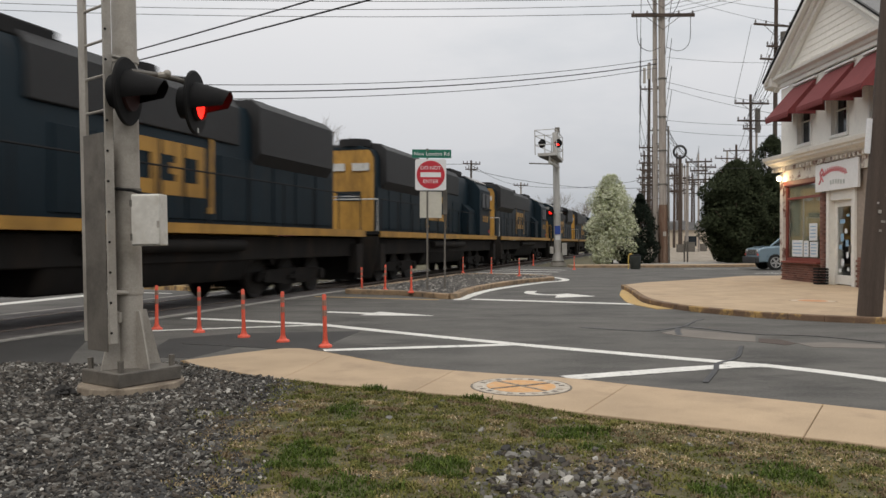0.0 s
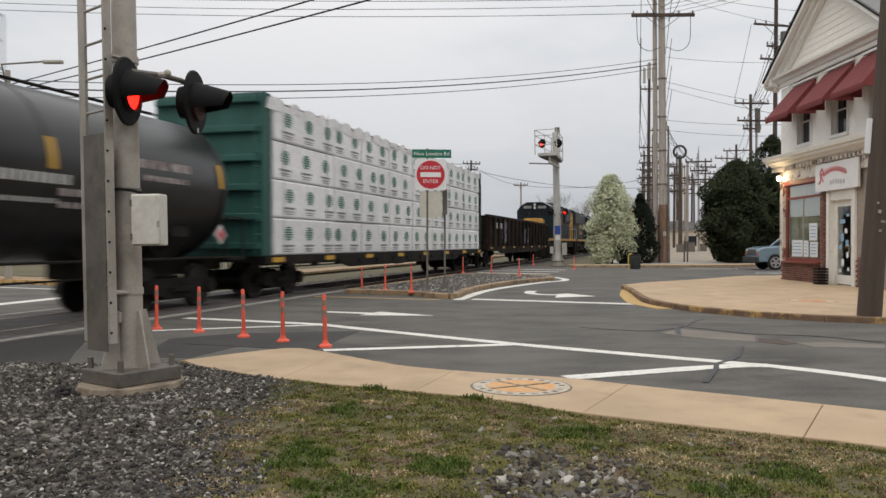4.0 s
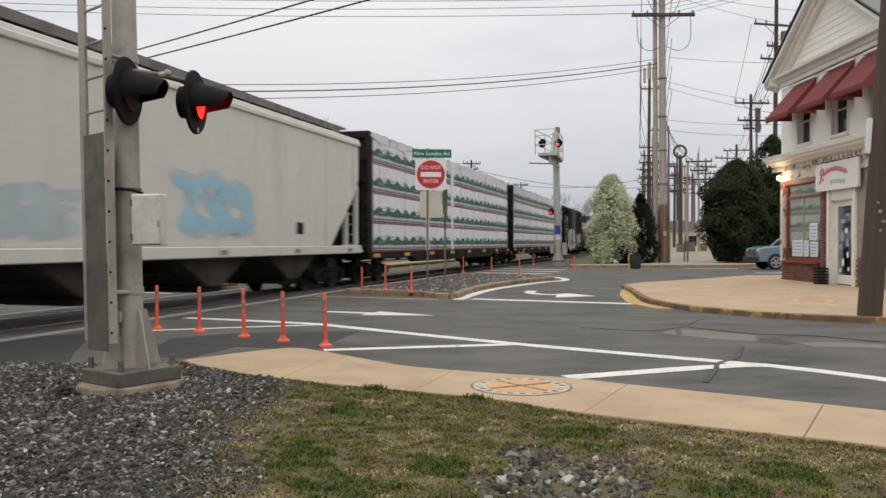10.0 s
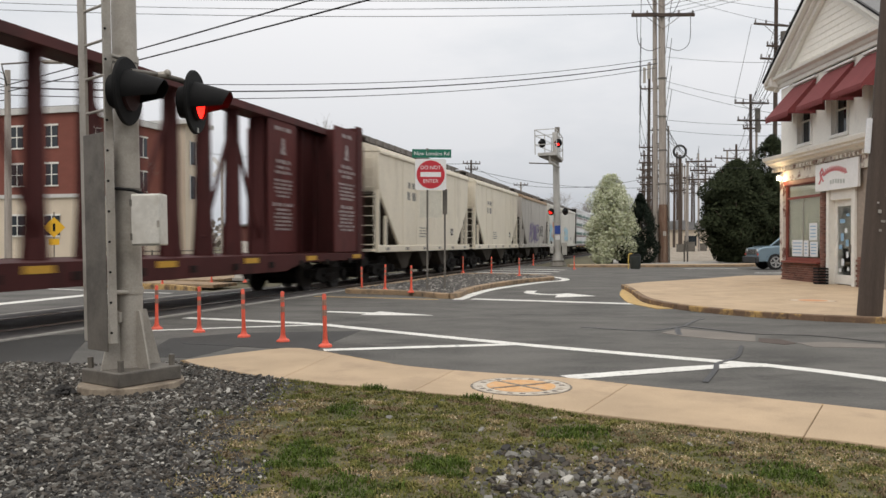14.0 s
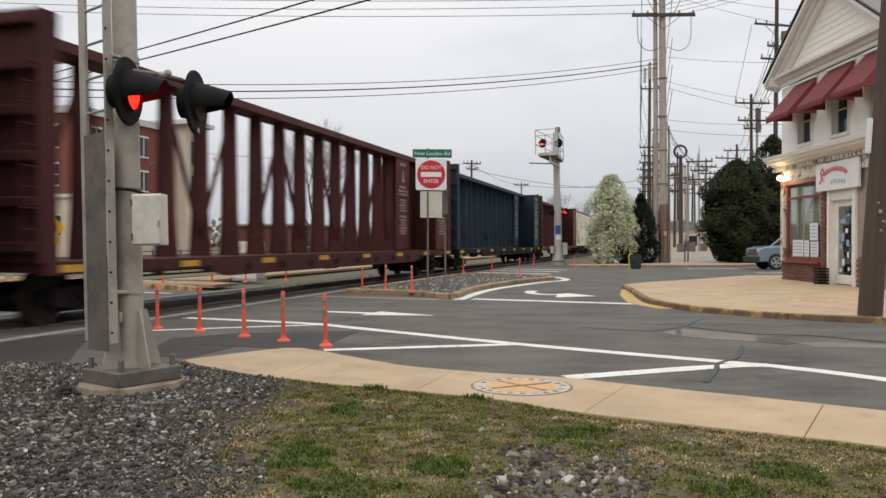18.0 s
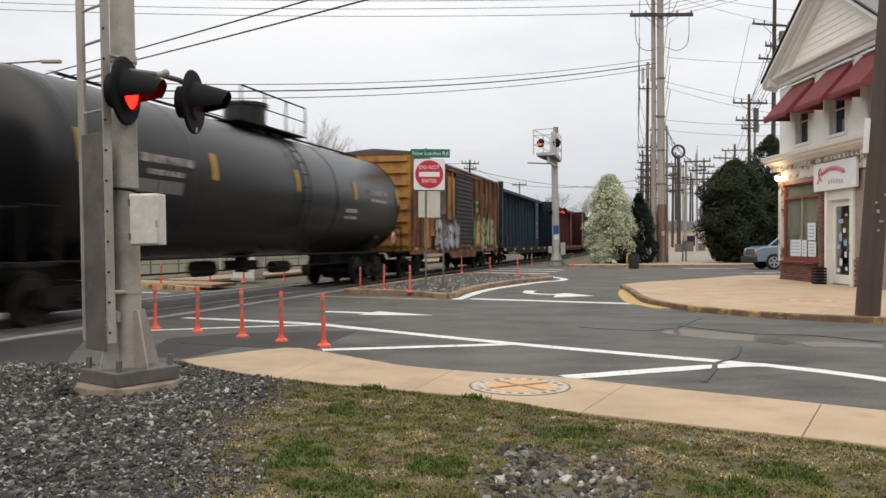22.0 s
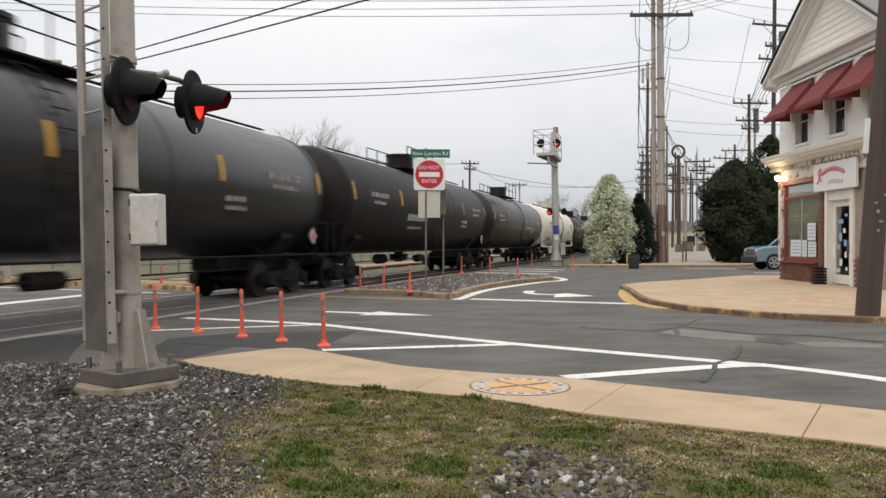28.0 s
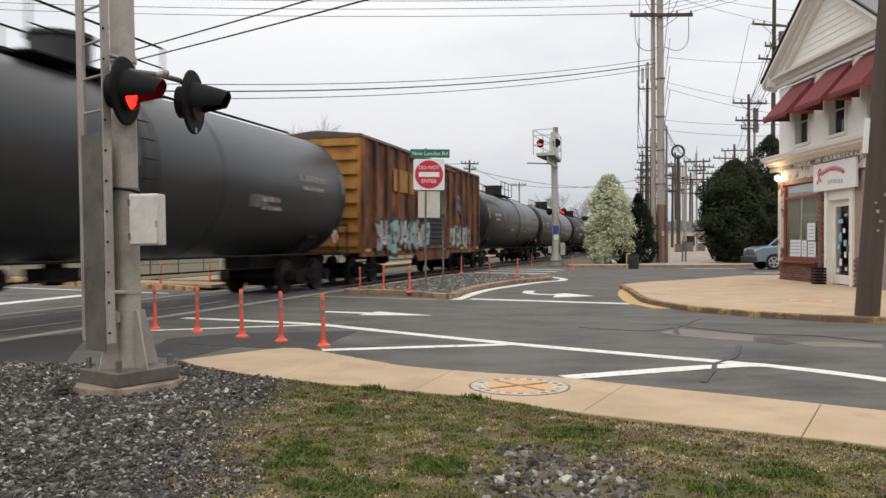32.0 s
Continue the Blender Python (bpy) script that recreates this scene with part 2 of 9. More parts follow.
# ---- mesh helpers ----
class Geo:
    """Collects the corners and faces of one mesh."""

    def __init__(self):
        self.v, self.f = [], []

    def add(self, v, f):
        k = len(self.v)
        self.v += [tuple(p) for p in v]
        self.f += [tuple(i + k for i in q) for q in f]
        return self

    def box(self, x, y, z, sx, sy, sz, m=None, c=0.0):
        """A block round (x, y, z); c chamfers its upright and lying edges along x."""
        hx, hy, hz = sx / 2, sy / 2, sz / 2
        if c:
            ring = [(-hy + c, -hz), (hy - c, -hz), (hy, -hz + c), (hy, hz - c), (hy - c, hz), (-hy + c, hz), (-hy, hz - c), (-hy, -hz + c)]
            v = [Vector((x + s * hx, y + a, z + b)) for s in (-1, 1) for a, b in ring]
            f = [tuple(range(7, -1, -1)), tuple(range(8, 16))] + [(i, (i + 1) % 8, (i + 1) % 8 + 8, i + 8) for i in range(8)]
        else:
            v = [Vector((x + a * hx, y + b * hy, z + d * hz)) for a in (-1, 1) for b in (-1, 1) for d in (-1, 1)]
            f = [(0, 1, 3, 2), (4, 6, 7, 5), (0, 4, 5, 1), (2, 3, 7, 6), (0, 2, 6, 4), (1, 5, 7, 3)]
        if m:
            v = [m @ p for p in v]
        return self.add(v, f)

    def tube(self, path, r, seg=8, cap=True):
        """A round bar along a path; r: a radius or one for each point."""
        path = [Vector(p) for p in path]
        rs = r if isinstance(r, (list, tuple)) else [r] * len(path)
        v, f = [], []
        side = None
        for i, p in enumerate(path):
            a = (path[min(i + 1, len(path) - 1)] - path[max(i - 1, 0)]).normalized()
            if side is None:
                side = a.orthogonal().normalized()
            side = (side - a * side.dot(a)).normalized()
            up = a.cross(side)
            for j in range(seg):
                t = 2 * math.pi * j / seg
                v.append(p + rs[i] * (math.cos(t) * side + math.sin(t) * up))
        for i in range(len(path) - 1):
            for j in range(seg):
                a, b = i * seg + j, i * seg + (j + 1) % seg
                f.append((a, b, b + seg, a + seg))
        if cap:
            f += [tuple(range(seg - 1, -1, -1)), tuple(range(len(v) - seg, len(v)))]
        return self.add(v, f)

    def prism(self, outline, a, b, m=None, axis="z"):
        """A straight-sided body on an outline (x, y), from a to b along the axis."""
        n = len(outline)
        put = {"z": lambda p, h: (p[0], p[1], h), "y": lambda p, h: (p[0], h, p[1]), "x": lambda p, h: (h, p[0], p[1])}[axis]
        v = [Vector(put(p, a)) for p in outline] + [Vector(put(p, b)) for p in outline]
        if m:
            v = [m @ p for p in v]
        f = [tuple(range(n - 1, -1, -1)), tuple(range(n, 2 * n))] + [(i, (i + 1) % n, (i + 1) % n + n, i + n) for i in range(n)]
        return self.add(v, f)

    def ball(self, c, r, seg=10, rings=6):
        c = Vector(c)
        rr = r if isinstance(r, (tuple, list)) else (r, r, r)
        v = [c + Vector((rr[0] * math.sin(math.pi * i / rings) * math.cos(2 * math.pi * j / seg), rr[1] * math.sin(math.pi * i / rings) * math.sin(2 * math.pi * j / seg),
                         rr[2] * math.cos(math.pi * i / rings))) for i in range(rings + 1) for j in range(seg)]
        f = [(i * seg + j, (i + 1) * seg + j, (i + 1) * seg + (j + 1) % seg, i * seg + (j + 1) % seg) for i in range(rings) for j in range(seg)]
        return self.add(v, f)

    def mesh(self, name, material, smooth=True):
        me = bpy.data.meshes.new(name)
        me.from_pydata(self.v, [], self.f)
        bm = bmesh.new()
        bm.from_mesh(me)
        if len(bm.faces) < 20000:
            bmesh.ops.recalc_face_normals(bm, faces=bm.faces[:])
        bm.to_mesh(me)
        bm.free()
        if smooth:
            me.polygons.foreach_set("use_smooth", [True] * len(me.polygons))
            me.set_sharp_from_angle(angle=radians(32))
        me.materials.append(material)
        return me


def thing(name, label="", category="", group="", kind="", m=None, parent=None):
    ob = new(name)
    ob.empty_display_size = 0.2
    tagged(ob, label, category, group, kind)
    if m:
        ob.matrix_basis = m
    return ob


def part(name, geo, material, parent=None, label="", bevel=0.0, m=None, smooth=True):
    """One mesh object under a thing or a part. geo: a Geo, or a mesh that is shared."""
    me = geo if isinstance(geo, bpy.types.Mesh) else geo.mesh(name, material, smooth)
    ob = new(name, me)
    if parent:
        ob.parent = parent
    if m:
        ob.matrix_basis = m
    if label:
        tagged(ob, label)
    if bevel:
        mod = ob.modifiers.new("edge", "BEVEL")
        mod.width, mod.segments, mod.limit_method, mod.angle_limit = bevel, 2, "ANGLE", radians(50)
    return ob


def setting(name, geo, material, label="", category="", smooth=True):
    ob = part(name, geo, material, smooth=smooth)
    return tagged(ob, label, category, kind="structure")


def text_part(name, words, size, material, parent, m, depth=0.002):
    cu = bpy.data.curves.new(name, "FONT")
    cu.body, cu.size, cu.extrude, cu.align_x, cu.align_y = words, size, depth, "CENTER", "CENTER"
    tmp = new("lettering", cu)
    me = bpy.data.meshes.new_from_object(tmp.evaluated_get(bpy.context.evaluated_depsgraph_get()))
    bpy.data.objects.remove(tmp)
    me.materials.clear()
    me.materials.append(material)
    ob = part(name, me, material, parent, m=m)
    return ob


# ---- the plan: s runs along the railway, n to its far side ----
TURN = radians(15.48)
SD, CD = math.sin(TURN), math.cos(TURN)
HEAD = 90 - 15.48            # the railway's heading
RAIL_N, RAIL_Z = 10.72, 0.03


def W(s, n, z=0.0):
    return Vector((s * SD - n * CD, s * CD + n * SD, z))


def along(s, n, z=0.0, turn=0.0):
    p = W(s, n, z)
    return pose(p.x, p.y, p.z, 0, 0, HEAD + turn)


def sheet(points, z):
    """A level surface with thickness on an outline of plan points."""
    return Geo().prism([(p[0], p[1]) for p in points], z - 0.12, z)


def strip(path, width, z, t=0.004):
    """A painted band along a path of plan points."""
    g = Geo()
    path = [Vector((p[0], p[1], 0)) for p in path]
    left, right = [], []
    for i, p in enumerate(path):
        a = (path[min(i + 1, len(path) - 1)] - path[max(i - 1, 0)]).normalized()
        side = Vector((-a.y, a.x, 0)) * width / 2
        left.append(p + side)
        right.append(p - side)
    n = len(path)
    v = [(p.x, p.y, z) for p in left + right] + [(p.x, p.y, z - t) for p in left + right]
    f = []
    for i in range(n - 1):
        f += [(i, i + n, i + n + 1, i + 1), (2 * n + i, 2 * n + i + 1, 3 * n + i + 1, 3 * n + i),
              (i, i + 1, 2 * n + i + 1, 2 * n + i), (i + n, 3 * n + i, 3 * n + i + 1, i + n + 1)]
    f += [(0, 2 * n, 3 * n, n), (n - 1, 2 * n - 1, 4 * n - 1, 3 * n - 1)]
    return g.add(v, f)


def smooth_path(points, steps=8):
    """A Catmull-Rom curve through plan points."""
    p = [Vector((*q[:2], 0)) for q in points]
    p = [p[0] * 2 - p[1]] + p + [p[-1] * 2 - p[-2]]
    out = []
    for i in range(1, len(p) - 2):
        for k in range(steps):
            t = k / steps
            a, b, c, d = p[i - 1], p[i], p[i + 1], p[i + 2]
            out.append(0.5 * ((2 * b) + (c - a) * t + (2 * a - 5 * b + 4 * c - d) * t * t + (3 * b - a - 3 * c + d) * t ** 3))
    return out + [p[-2]]


# ---- ground, road, pavements ----
def ground():
    g = Geo()
    n, far = 24, 1800.0
    g.add([(-far, -far, -0.13), (far, -far, -0.13), (far, far, -0.13), (-far, far, -0.13)], [(0, 1, 2, 3)])
    setting("ground", g, far_grass, "rough green and brown ground reaching the horizon", "ground")
    q = [W(-70, 9.1), W(48.3, 9.1), W(47.2, 5.6), W(49, -1), W(54, -7), W(62, -60), W(-70, -60)]
    setting("road", sheet(q, 0.0), asphalt, "dark grey worn asphalt road with cracks", "road")
    q = [W(4.5, 12.4), W(20.5, 12.4), W(27, 40), W(29, 90), W(2, 90), W(4, 40)]
    setting("road_beyond", sheet(q, 0.0), asphalt, "grey asphalt street beyond the railway", "road")


NEAR_FAR = [(-2.88, 8.97), (-2.35, 9.62), (-1.9, 10.02), (-1.53, 9.78), (-0.51, 8.64), (0.32, 8.15), (1.18, 7.8), (1.7, 7.43), (2.83, 6.68), (3.44, 6.25), (5.2, 5.0), (9.0, 2.2)]
NEAR_NEAR = [(8.0, 0.9), (4.3, 3.95), (2.83, 5.15), (2.41, 5.42), (1.07, 6.19), (0.41, 6.75), (-0.27, 7.09), (-1.54, 7.74), (-2.66, 8.64)]


def cross_cut(a, b, t0, t1):
    """Part of a band of pavement between its two edges."""
    pts = [a(t0 + (t1 - t0) * k / 6) for k in range(7)] + [b(t1 - (t1 - t0) * k / 6) for k in range(7)]
    return pts


def edge(points):
    path = smooth_path(points, 6)
    lens = [0.0]
    for p, q in zip(path, path[1:]):
        lens.append(lens[-1] + (q - p).length)

    def at(t):
        d = t * lens[-1]
        for i in range(len(path) - 1):
            if lens[i + 1] >= d or i == len(path) - 2:
                k = (d - lens[i]) / max(lens[i + 1] - lens[i], 1e-6)
                return path[i].lerp(path[i + 1], min(max(k, 0), 1))
    return at


def near_pavement():
    root = thing("pavement", "tan concrete pavement slabs along the near side of the road", "pavement", kind="structure")
    far, near = edge(NEAR_FAR), edge(NEAR_NEAR[::-1])

    def nearest(at, x, y):
        return min(range(401), key=lambda k: (at(k / 400) - Vector((x, y, 0))).length) / 400
    joints = [((-1.55, 7.75), (-1.25, 9.5)), ((-0.27, 7.09), (0.12, 8.25)), ((1.07, 6.19), (1.7, 7.43)), ((2.42, 5.42), (3.06, 6.5)), ((4.3, 3.95), (5.2, 5.0))]
    cuts = [(0.0, 0.0)] + [(nearest(far, *b), nearest(near, *a)) for a, b in joints] + [(1.0, 1.0)]
    for (fa, na), (fb, nb) in zip(cuts, cuts[1:]):
        e = 0.0002
        pts = [far(fa + e + (fb - fa - 2 * e) * k / 10) for k in range(11)] + [near(nb - e - (nb - na - 2 * e) * k / 10) for k in range(11)]
        g = Geo().prism([(p.x, p.y) for p in pts], -0.05, 0.1)
        part("slab", g, concrete_tan, root, bevel=0.008)
    path = [far(k / 30) for k in range(31)]
    part("kerb", strip(path, 0.12, 0.088, 0.16), kerb_yellow, root, "chipped tan kerb stone")


def emblem():
    """The round crossing-safety mat on the pavement."""
    root = thing("pavement_emblem", "round white and orange floor emblem with a black diagonal cross", "sign", m=pose(0.71, 7.31, 0.1, 0, 0, -12))
    disc = [(0.46 * math.cos(2 * math.pi * k / 48), 0.46 * math.sin(2 * math.pi * k / 48)) for k in range(48)]
    faded_ink = mat("faded_black_print", (0.1, 0.085, 0.07), 0.75, var=0.4, scale=10, dirt=(0.4, 0.33, 0.24), dirt_at=0.58, dirt_scale=14)
    worn_ink = mat("worn_print", (0.32, 0.27, 0.21), 0.75, var=0.2, scale=10)
    part("black_rim", Geo().prism(disc, 0.0, 0.003), faded_ink, root)
    part("white_ring", Geo().prism([(0.955 * x, 0.955 * y) for x, y in disc], 0.0, 0.005), mat("faded_white_vinyl", (0.5, 0.45, 0.38), 0.7, var=0.18, scale=7, dirt=(0.3, 0.24, 0.17), dirt_at=0.58, dirt_scale=8), root)
    part("orange_disc", Geo().prism([(0.68 * x, 0.68 * y) for x, y in disc], 0.0, 0.007), mat("orange_vinyl", (0.6, 0.33, 0.13), 0.7, var=0.2, scale=9, dirt=(0.45, 0.36, 0.26), dirt_at=0.6, dirt_scale=9), root)
    for a in (40, -40):
        part("cross_bar", Geo().box(0, 0, 0.0075 + 0.001 * (a > 0), 0.62, 0.042, 0.003, Matrix.Rotation(radians(a), 4, "Z")), faded_ink, root)
    for k in range(22):
        t = 2 * math.pi * k / 22
        if abs(math.sin(t)) > 0.25:
            g = Geo().box(0.375, 0, 0.0055, 0.05, 0.05, 0.002, Matrix.Rotation(t, 4, "Z"))
            part("rim_mark", g, faded_ink if k % 3 else worn_ink, root)


def worn_strip(path, width, z, seed=0.0, t=0.004):
    """A painted band whose edges are ragged with wear."""
    pts = [Vector((p[0], p[1], 0)) for p in path]
    fine = []
    for p, q in zip(pts, pts[1:]):
        n = max(int((q - p).length / 0.05), 1)
        fine += [p.lerp(q, k / n) for k in range(n)]
    fine.append(pts[-1])
    v, f, n = [], [], len(fine)
    for i, p in enumerate(fine):
        a = (fine[min(i + 3, n - 1)] - fine[max(i - 3, 0)]).normalized()
        side = Vector((-a.y, a.x, 0)) * width / 2
        for s in (1, -1):
            ragged = 1 + 0.12 * noise.noise((p.x * 3 + seed, p.y * 3, 5 * s)) + 0.16 * min(noise.noise((p.x * 14 + seed, p.y * 14, 9 * s)), 0.15)
            v.append(tuple(p + side * s * ragged + Vector((0, 0, z))))
            v.append(tuple(p + side * s * ragged + Vector((0, 0, z - t))))
    for i in range(n - 1):
        a = 4 * i
        f += [(a, a + 2, a + 6, a + 4), (a, a + 4, a + 5, a + 1), (a + 2, a + 3, a + 7, a + 6)]
    return Geo().add(v, f)


def road_marks():
    def mark(name, path, w, label, m=road_paint, z=0.005, curve=True):
        setting(name, worn_strip(smooth_path(path) if curve else path, w, z, path[0][0]), m, label, "road marking")
    mark("lane_line", [(-4.78, 15.04), (-3.5, 14.5), (-2.18, 13.89), (-1.74, 13.52), (0.91, 11.24), (3.24, 9.52), (3.9, 9.0), (4.52, 8.23), (6.0, 5.9)], 0.235, "long white painted lane line")
    mark("edge_line_a", [(-4.75, 12.8), (-3.4, 13.3), (-1.9, 13.8)], 0.13, "white painted line beside the orange posts", z=0.0078)
    mark("edge_line_b", [(-1.55, 10.5), (1.0, 11.1)], 0.2, "white painted line to the pavement", z=0.0078, curve=False)
    mark("edge_line_c", [(1.28, 8.35), (3.09, 9.09), (3.75, 9.2)], 0.25, "white painted line to the pavement", z=0.0078)
    mark("island_line", [(0.36, 19.81), (1.45, 24.11), (3.52, 28.59), (4.45, 29.9), (4.7, 31.8), (3.83, 35.11), (2.2, 36.2)], 0.28, "white line round the traffic island")
    mark("stop_line", [(0.75, 20.1), (4.57, 18.4)], 0.35, "white painted stop line", curve=False)
    mark("yellow_line", [(-3.34, 21.1), (-0.1, 19.9)], 0.14, "faded yellow painted line", yellow_paint, curve=False)
    for k, s in enumerate((37.2, 40.0, 42.8)):
        mark("crossing_bar", [W(s, 8.6), W(s - 0.9, 5.0)], 0.35, "white painted crossing bar", curve=False)
    mark("far_line_a", [(13.0, 43.5), (16.0, 43.8)], 0.25, "short white painted line", curve=False)
    mark("far_line_b", [(14.5, 37.5), (17.0, 37.4)], 0.3, "short white painted line", curve=False)
    # straight arrow
    root = thing("lane_arrow", "white painted straight arrow on the asphalt", "road marking", kind="structure", m=pose(-2.36, 16.4, 0.001, 0, 0, -22))
    part("arrow", Geo().prism([(0, -0.12), (1.0, -0.12), (1.0, -0.42), (2.35, 0), (1.0, 0.42), (1.0, 0.12), (0, 0.12)], 0.0, 0.005), road_paint, root)
    # turning arrow
    root = thing("turn_arrow", "white painted turning arrow on the asphalt", "road marking", kind="structure", m=pose(2.45, 21.6, 0.001))
    part("shaft", strip(smooth_path([(0.15, 1.9), (-0.02, 1.0), (0.2, 0.35), (0.65, 0.15)]), 0.3, 0.005), road_paint, root)
    part("arrow", Geo().prism([(0.6, 0.32), (0.6, -0.05), (0.42, -0.95), (1.55, -0.4), (1.0, 0.75)], 0.0, 0.0045), road_paint, root)
    # worn and darker patches, tar seams
    setting("road_patch_a", sheet([(3.4, 12.56), (3.87, 13.12), (4.72, 12.18), (4.43, 11.43), (4.0, 11.66), (3.57, 12.11)], 0.004), asphalt_worn, "paler worn asphalt patch", "road")
    setting("road_patch_b", sheet([(4.95, 11.28), (5.42, 11.37), (6.08, 11.09), (5.87, 10.71), (4.98, 10.83)], 0.004), asphalt_worn, "paler worn asphalt patch", "road")
    setting("road_patch_c", sheet([(4.63, 11.83), (4.89, 11.7), (4.93, 11.24), (4.7, 11.06), (4.46, 11.4)], 0.0045), brown_patch, "brown worn-out asphalt patch", "road")
    setting("road_patch_d", sheet([(-3.7, 9.91), (-3.99, 11.78), (-3.18, 12.51), (-1.31, 12.83), (-1.5, 11.64), (-1.67, 10.48), (-2.77, 10.88), (-3.08, 9.81)], 0.003), asphalt_dark, "darker asphalt repair", "road")
    setting("road_patch_e", sheet([(-6.5, 11.8), (-5.4, 12.5), (-4.7, 10.3), (-4.4, 9.5), (-5.2, 9.1), (-6.6, 9.2), (-8.5, 9.6)], 0.003), asphalt_dark, "dark oily asphalt beside the railway", "road")
    seams = [[(2.3, 13.38), (3.17, 12.83), (3.7, 13.17), (4.02, 13.47), (4.31, 13.08), (4.84, 12.37), (5.52, 12.18), (5.89, 11.76), (6.18, 11.34)], [(4.02, 13.47), (4.5, 14.42), (4.79, 14.84)], [(3.88, 13.29), (3.71, 12.75), (3.6, 12.26)], [(4.05, 10.94), (3.58, 9.84), (3.19, 9.34), (3.0, 8.87), (2.63, 8.08)],
             [(-1.1, 9.75), (-0.7, 9.25), (-0.55, 9.1)], [(-3.6, 11.2), (-2.2, 10.7), (-1.4, 10.2)]]
    for k, path in enumerate(seams):
        setting("tar_seam", worn_strip(smooth_path(path), (0.085, 0.05, 0.09, 0.06, 0.07, 0.03)[k], 0.0064 if k != 3 else 0.0095, k), tar, "dark tar-filled crack", "road")


def island():
    root = thing("traffic_island", "low traffic island with tan kerb and dark gravel", "traffic island", kind="structure")
    out = [(-2.6, 22.4), (-0.95, 21.6), (0.0, 20.4), (0.32, 20.55), (0.72, 22.8), (1.6, 25.6), (2.9, 28.6), (4.1, 30.5), (3.6, 32.6), (2.4, 33.4), (0.9, 33.6), (-0.6, 29.0)]
    path = smooth_path(out + out[:1], 5)
    part("gravel_bed", Geo().prism([(p.x, p.y) for p in path[:-1]], -0.05, 0.09), ballast_base, root)
    for i in range(0, len(path) - 1, 3):
        seg = path[i:i + 4]
        if len(seg) > 1:
            part("kerb", strip(seg, 0.24, 0.13, 0.18), kerb_tan, root, bevel=0.02)
    rng = random.Random(3)
    g = Geo()
    from_pts = [Vector((p.x, p.y)) for p in path[:-1]]
    made = 0
    while made < 2600:
        x, y = rng.uniform(-2.6, 4.1), rng.uniform(20.4, 33.6)
        inside = False
        j = len(from_pts) - 1
        for i in range(len(from_pts)):
            a, b = from_pts[i], from_pts[j]
            if (a.y > y) != (b.y > y) and x < (b.x - a.x) * (y - a.y) / (b.y - a.y) + a.x:
                inside = not inside
            j = i
        if inside:
            pebble(g, x, y, 0.09, rng.uniform(0.03, 0.075), rng)
            made += 1
    ob = part("gravel", g, island_stone, root, smooth=False)
    tagged(ob, kind="stuff")


def pebble(g, x, y, z, r, rng):
    """An angular stone: a squashed, jittered octahedron with a cut top."""
    a = rng.uniform(0, 6.28)
    v = []
    for k in range(5):
        t = a + 2 * math.pi * k / 5 + rng.uniform(-0.35, 0.35)
        q = r * rng.uniform(0.65, 1.2)
        v.append((x + q * math.cos(t), y + q * math.sin(t), z + r * rng.uniform(-0.1, 0.35)))
    tilt = rng.uniform(-0.4, 0.4)
    v.append((x + r * 0.2 * math.cos(a), y + r * 0.2 * math.sin(a), z + r * rng.uniform(0.5, 0.95)))
    v.append((x + r * 0.45 * math.cos(a + 2), y + r * 0.45 * math.sin(a + 2), z + r * rng.uniform(0.35, 0.8)))
    k = len(g.v)
    g.v += v
    g.f += [(k, k + 1, k + 5), (k + 1, k + 2, k + 6), (k + 1, k + 6, k + 5), (k + 2, k + 3, k + 6), (k + 3, k + 4, k + 5), (k + 3, k + 5, k + 6), (k + 4, k, k + 5)]


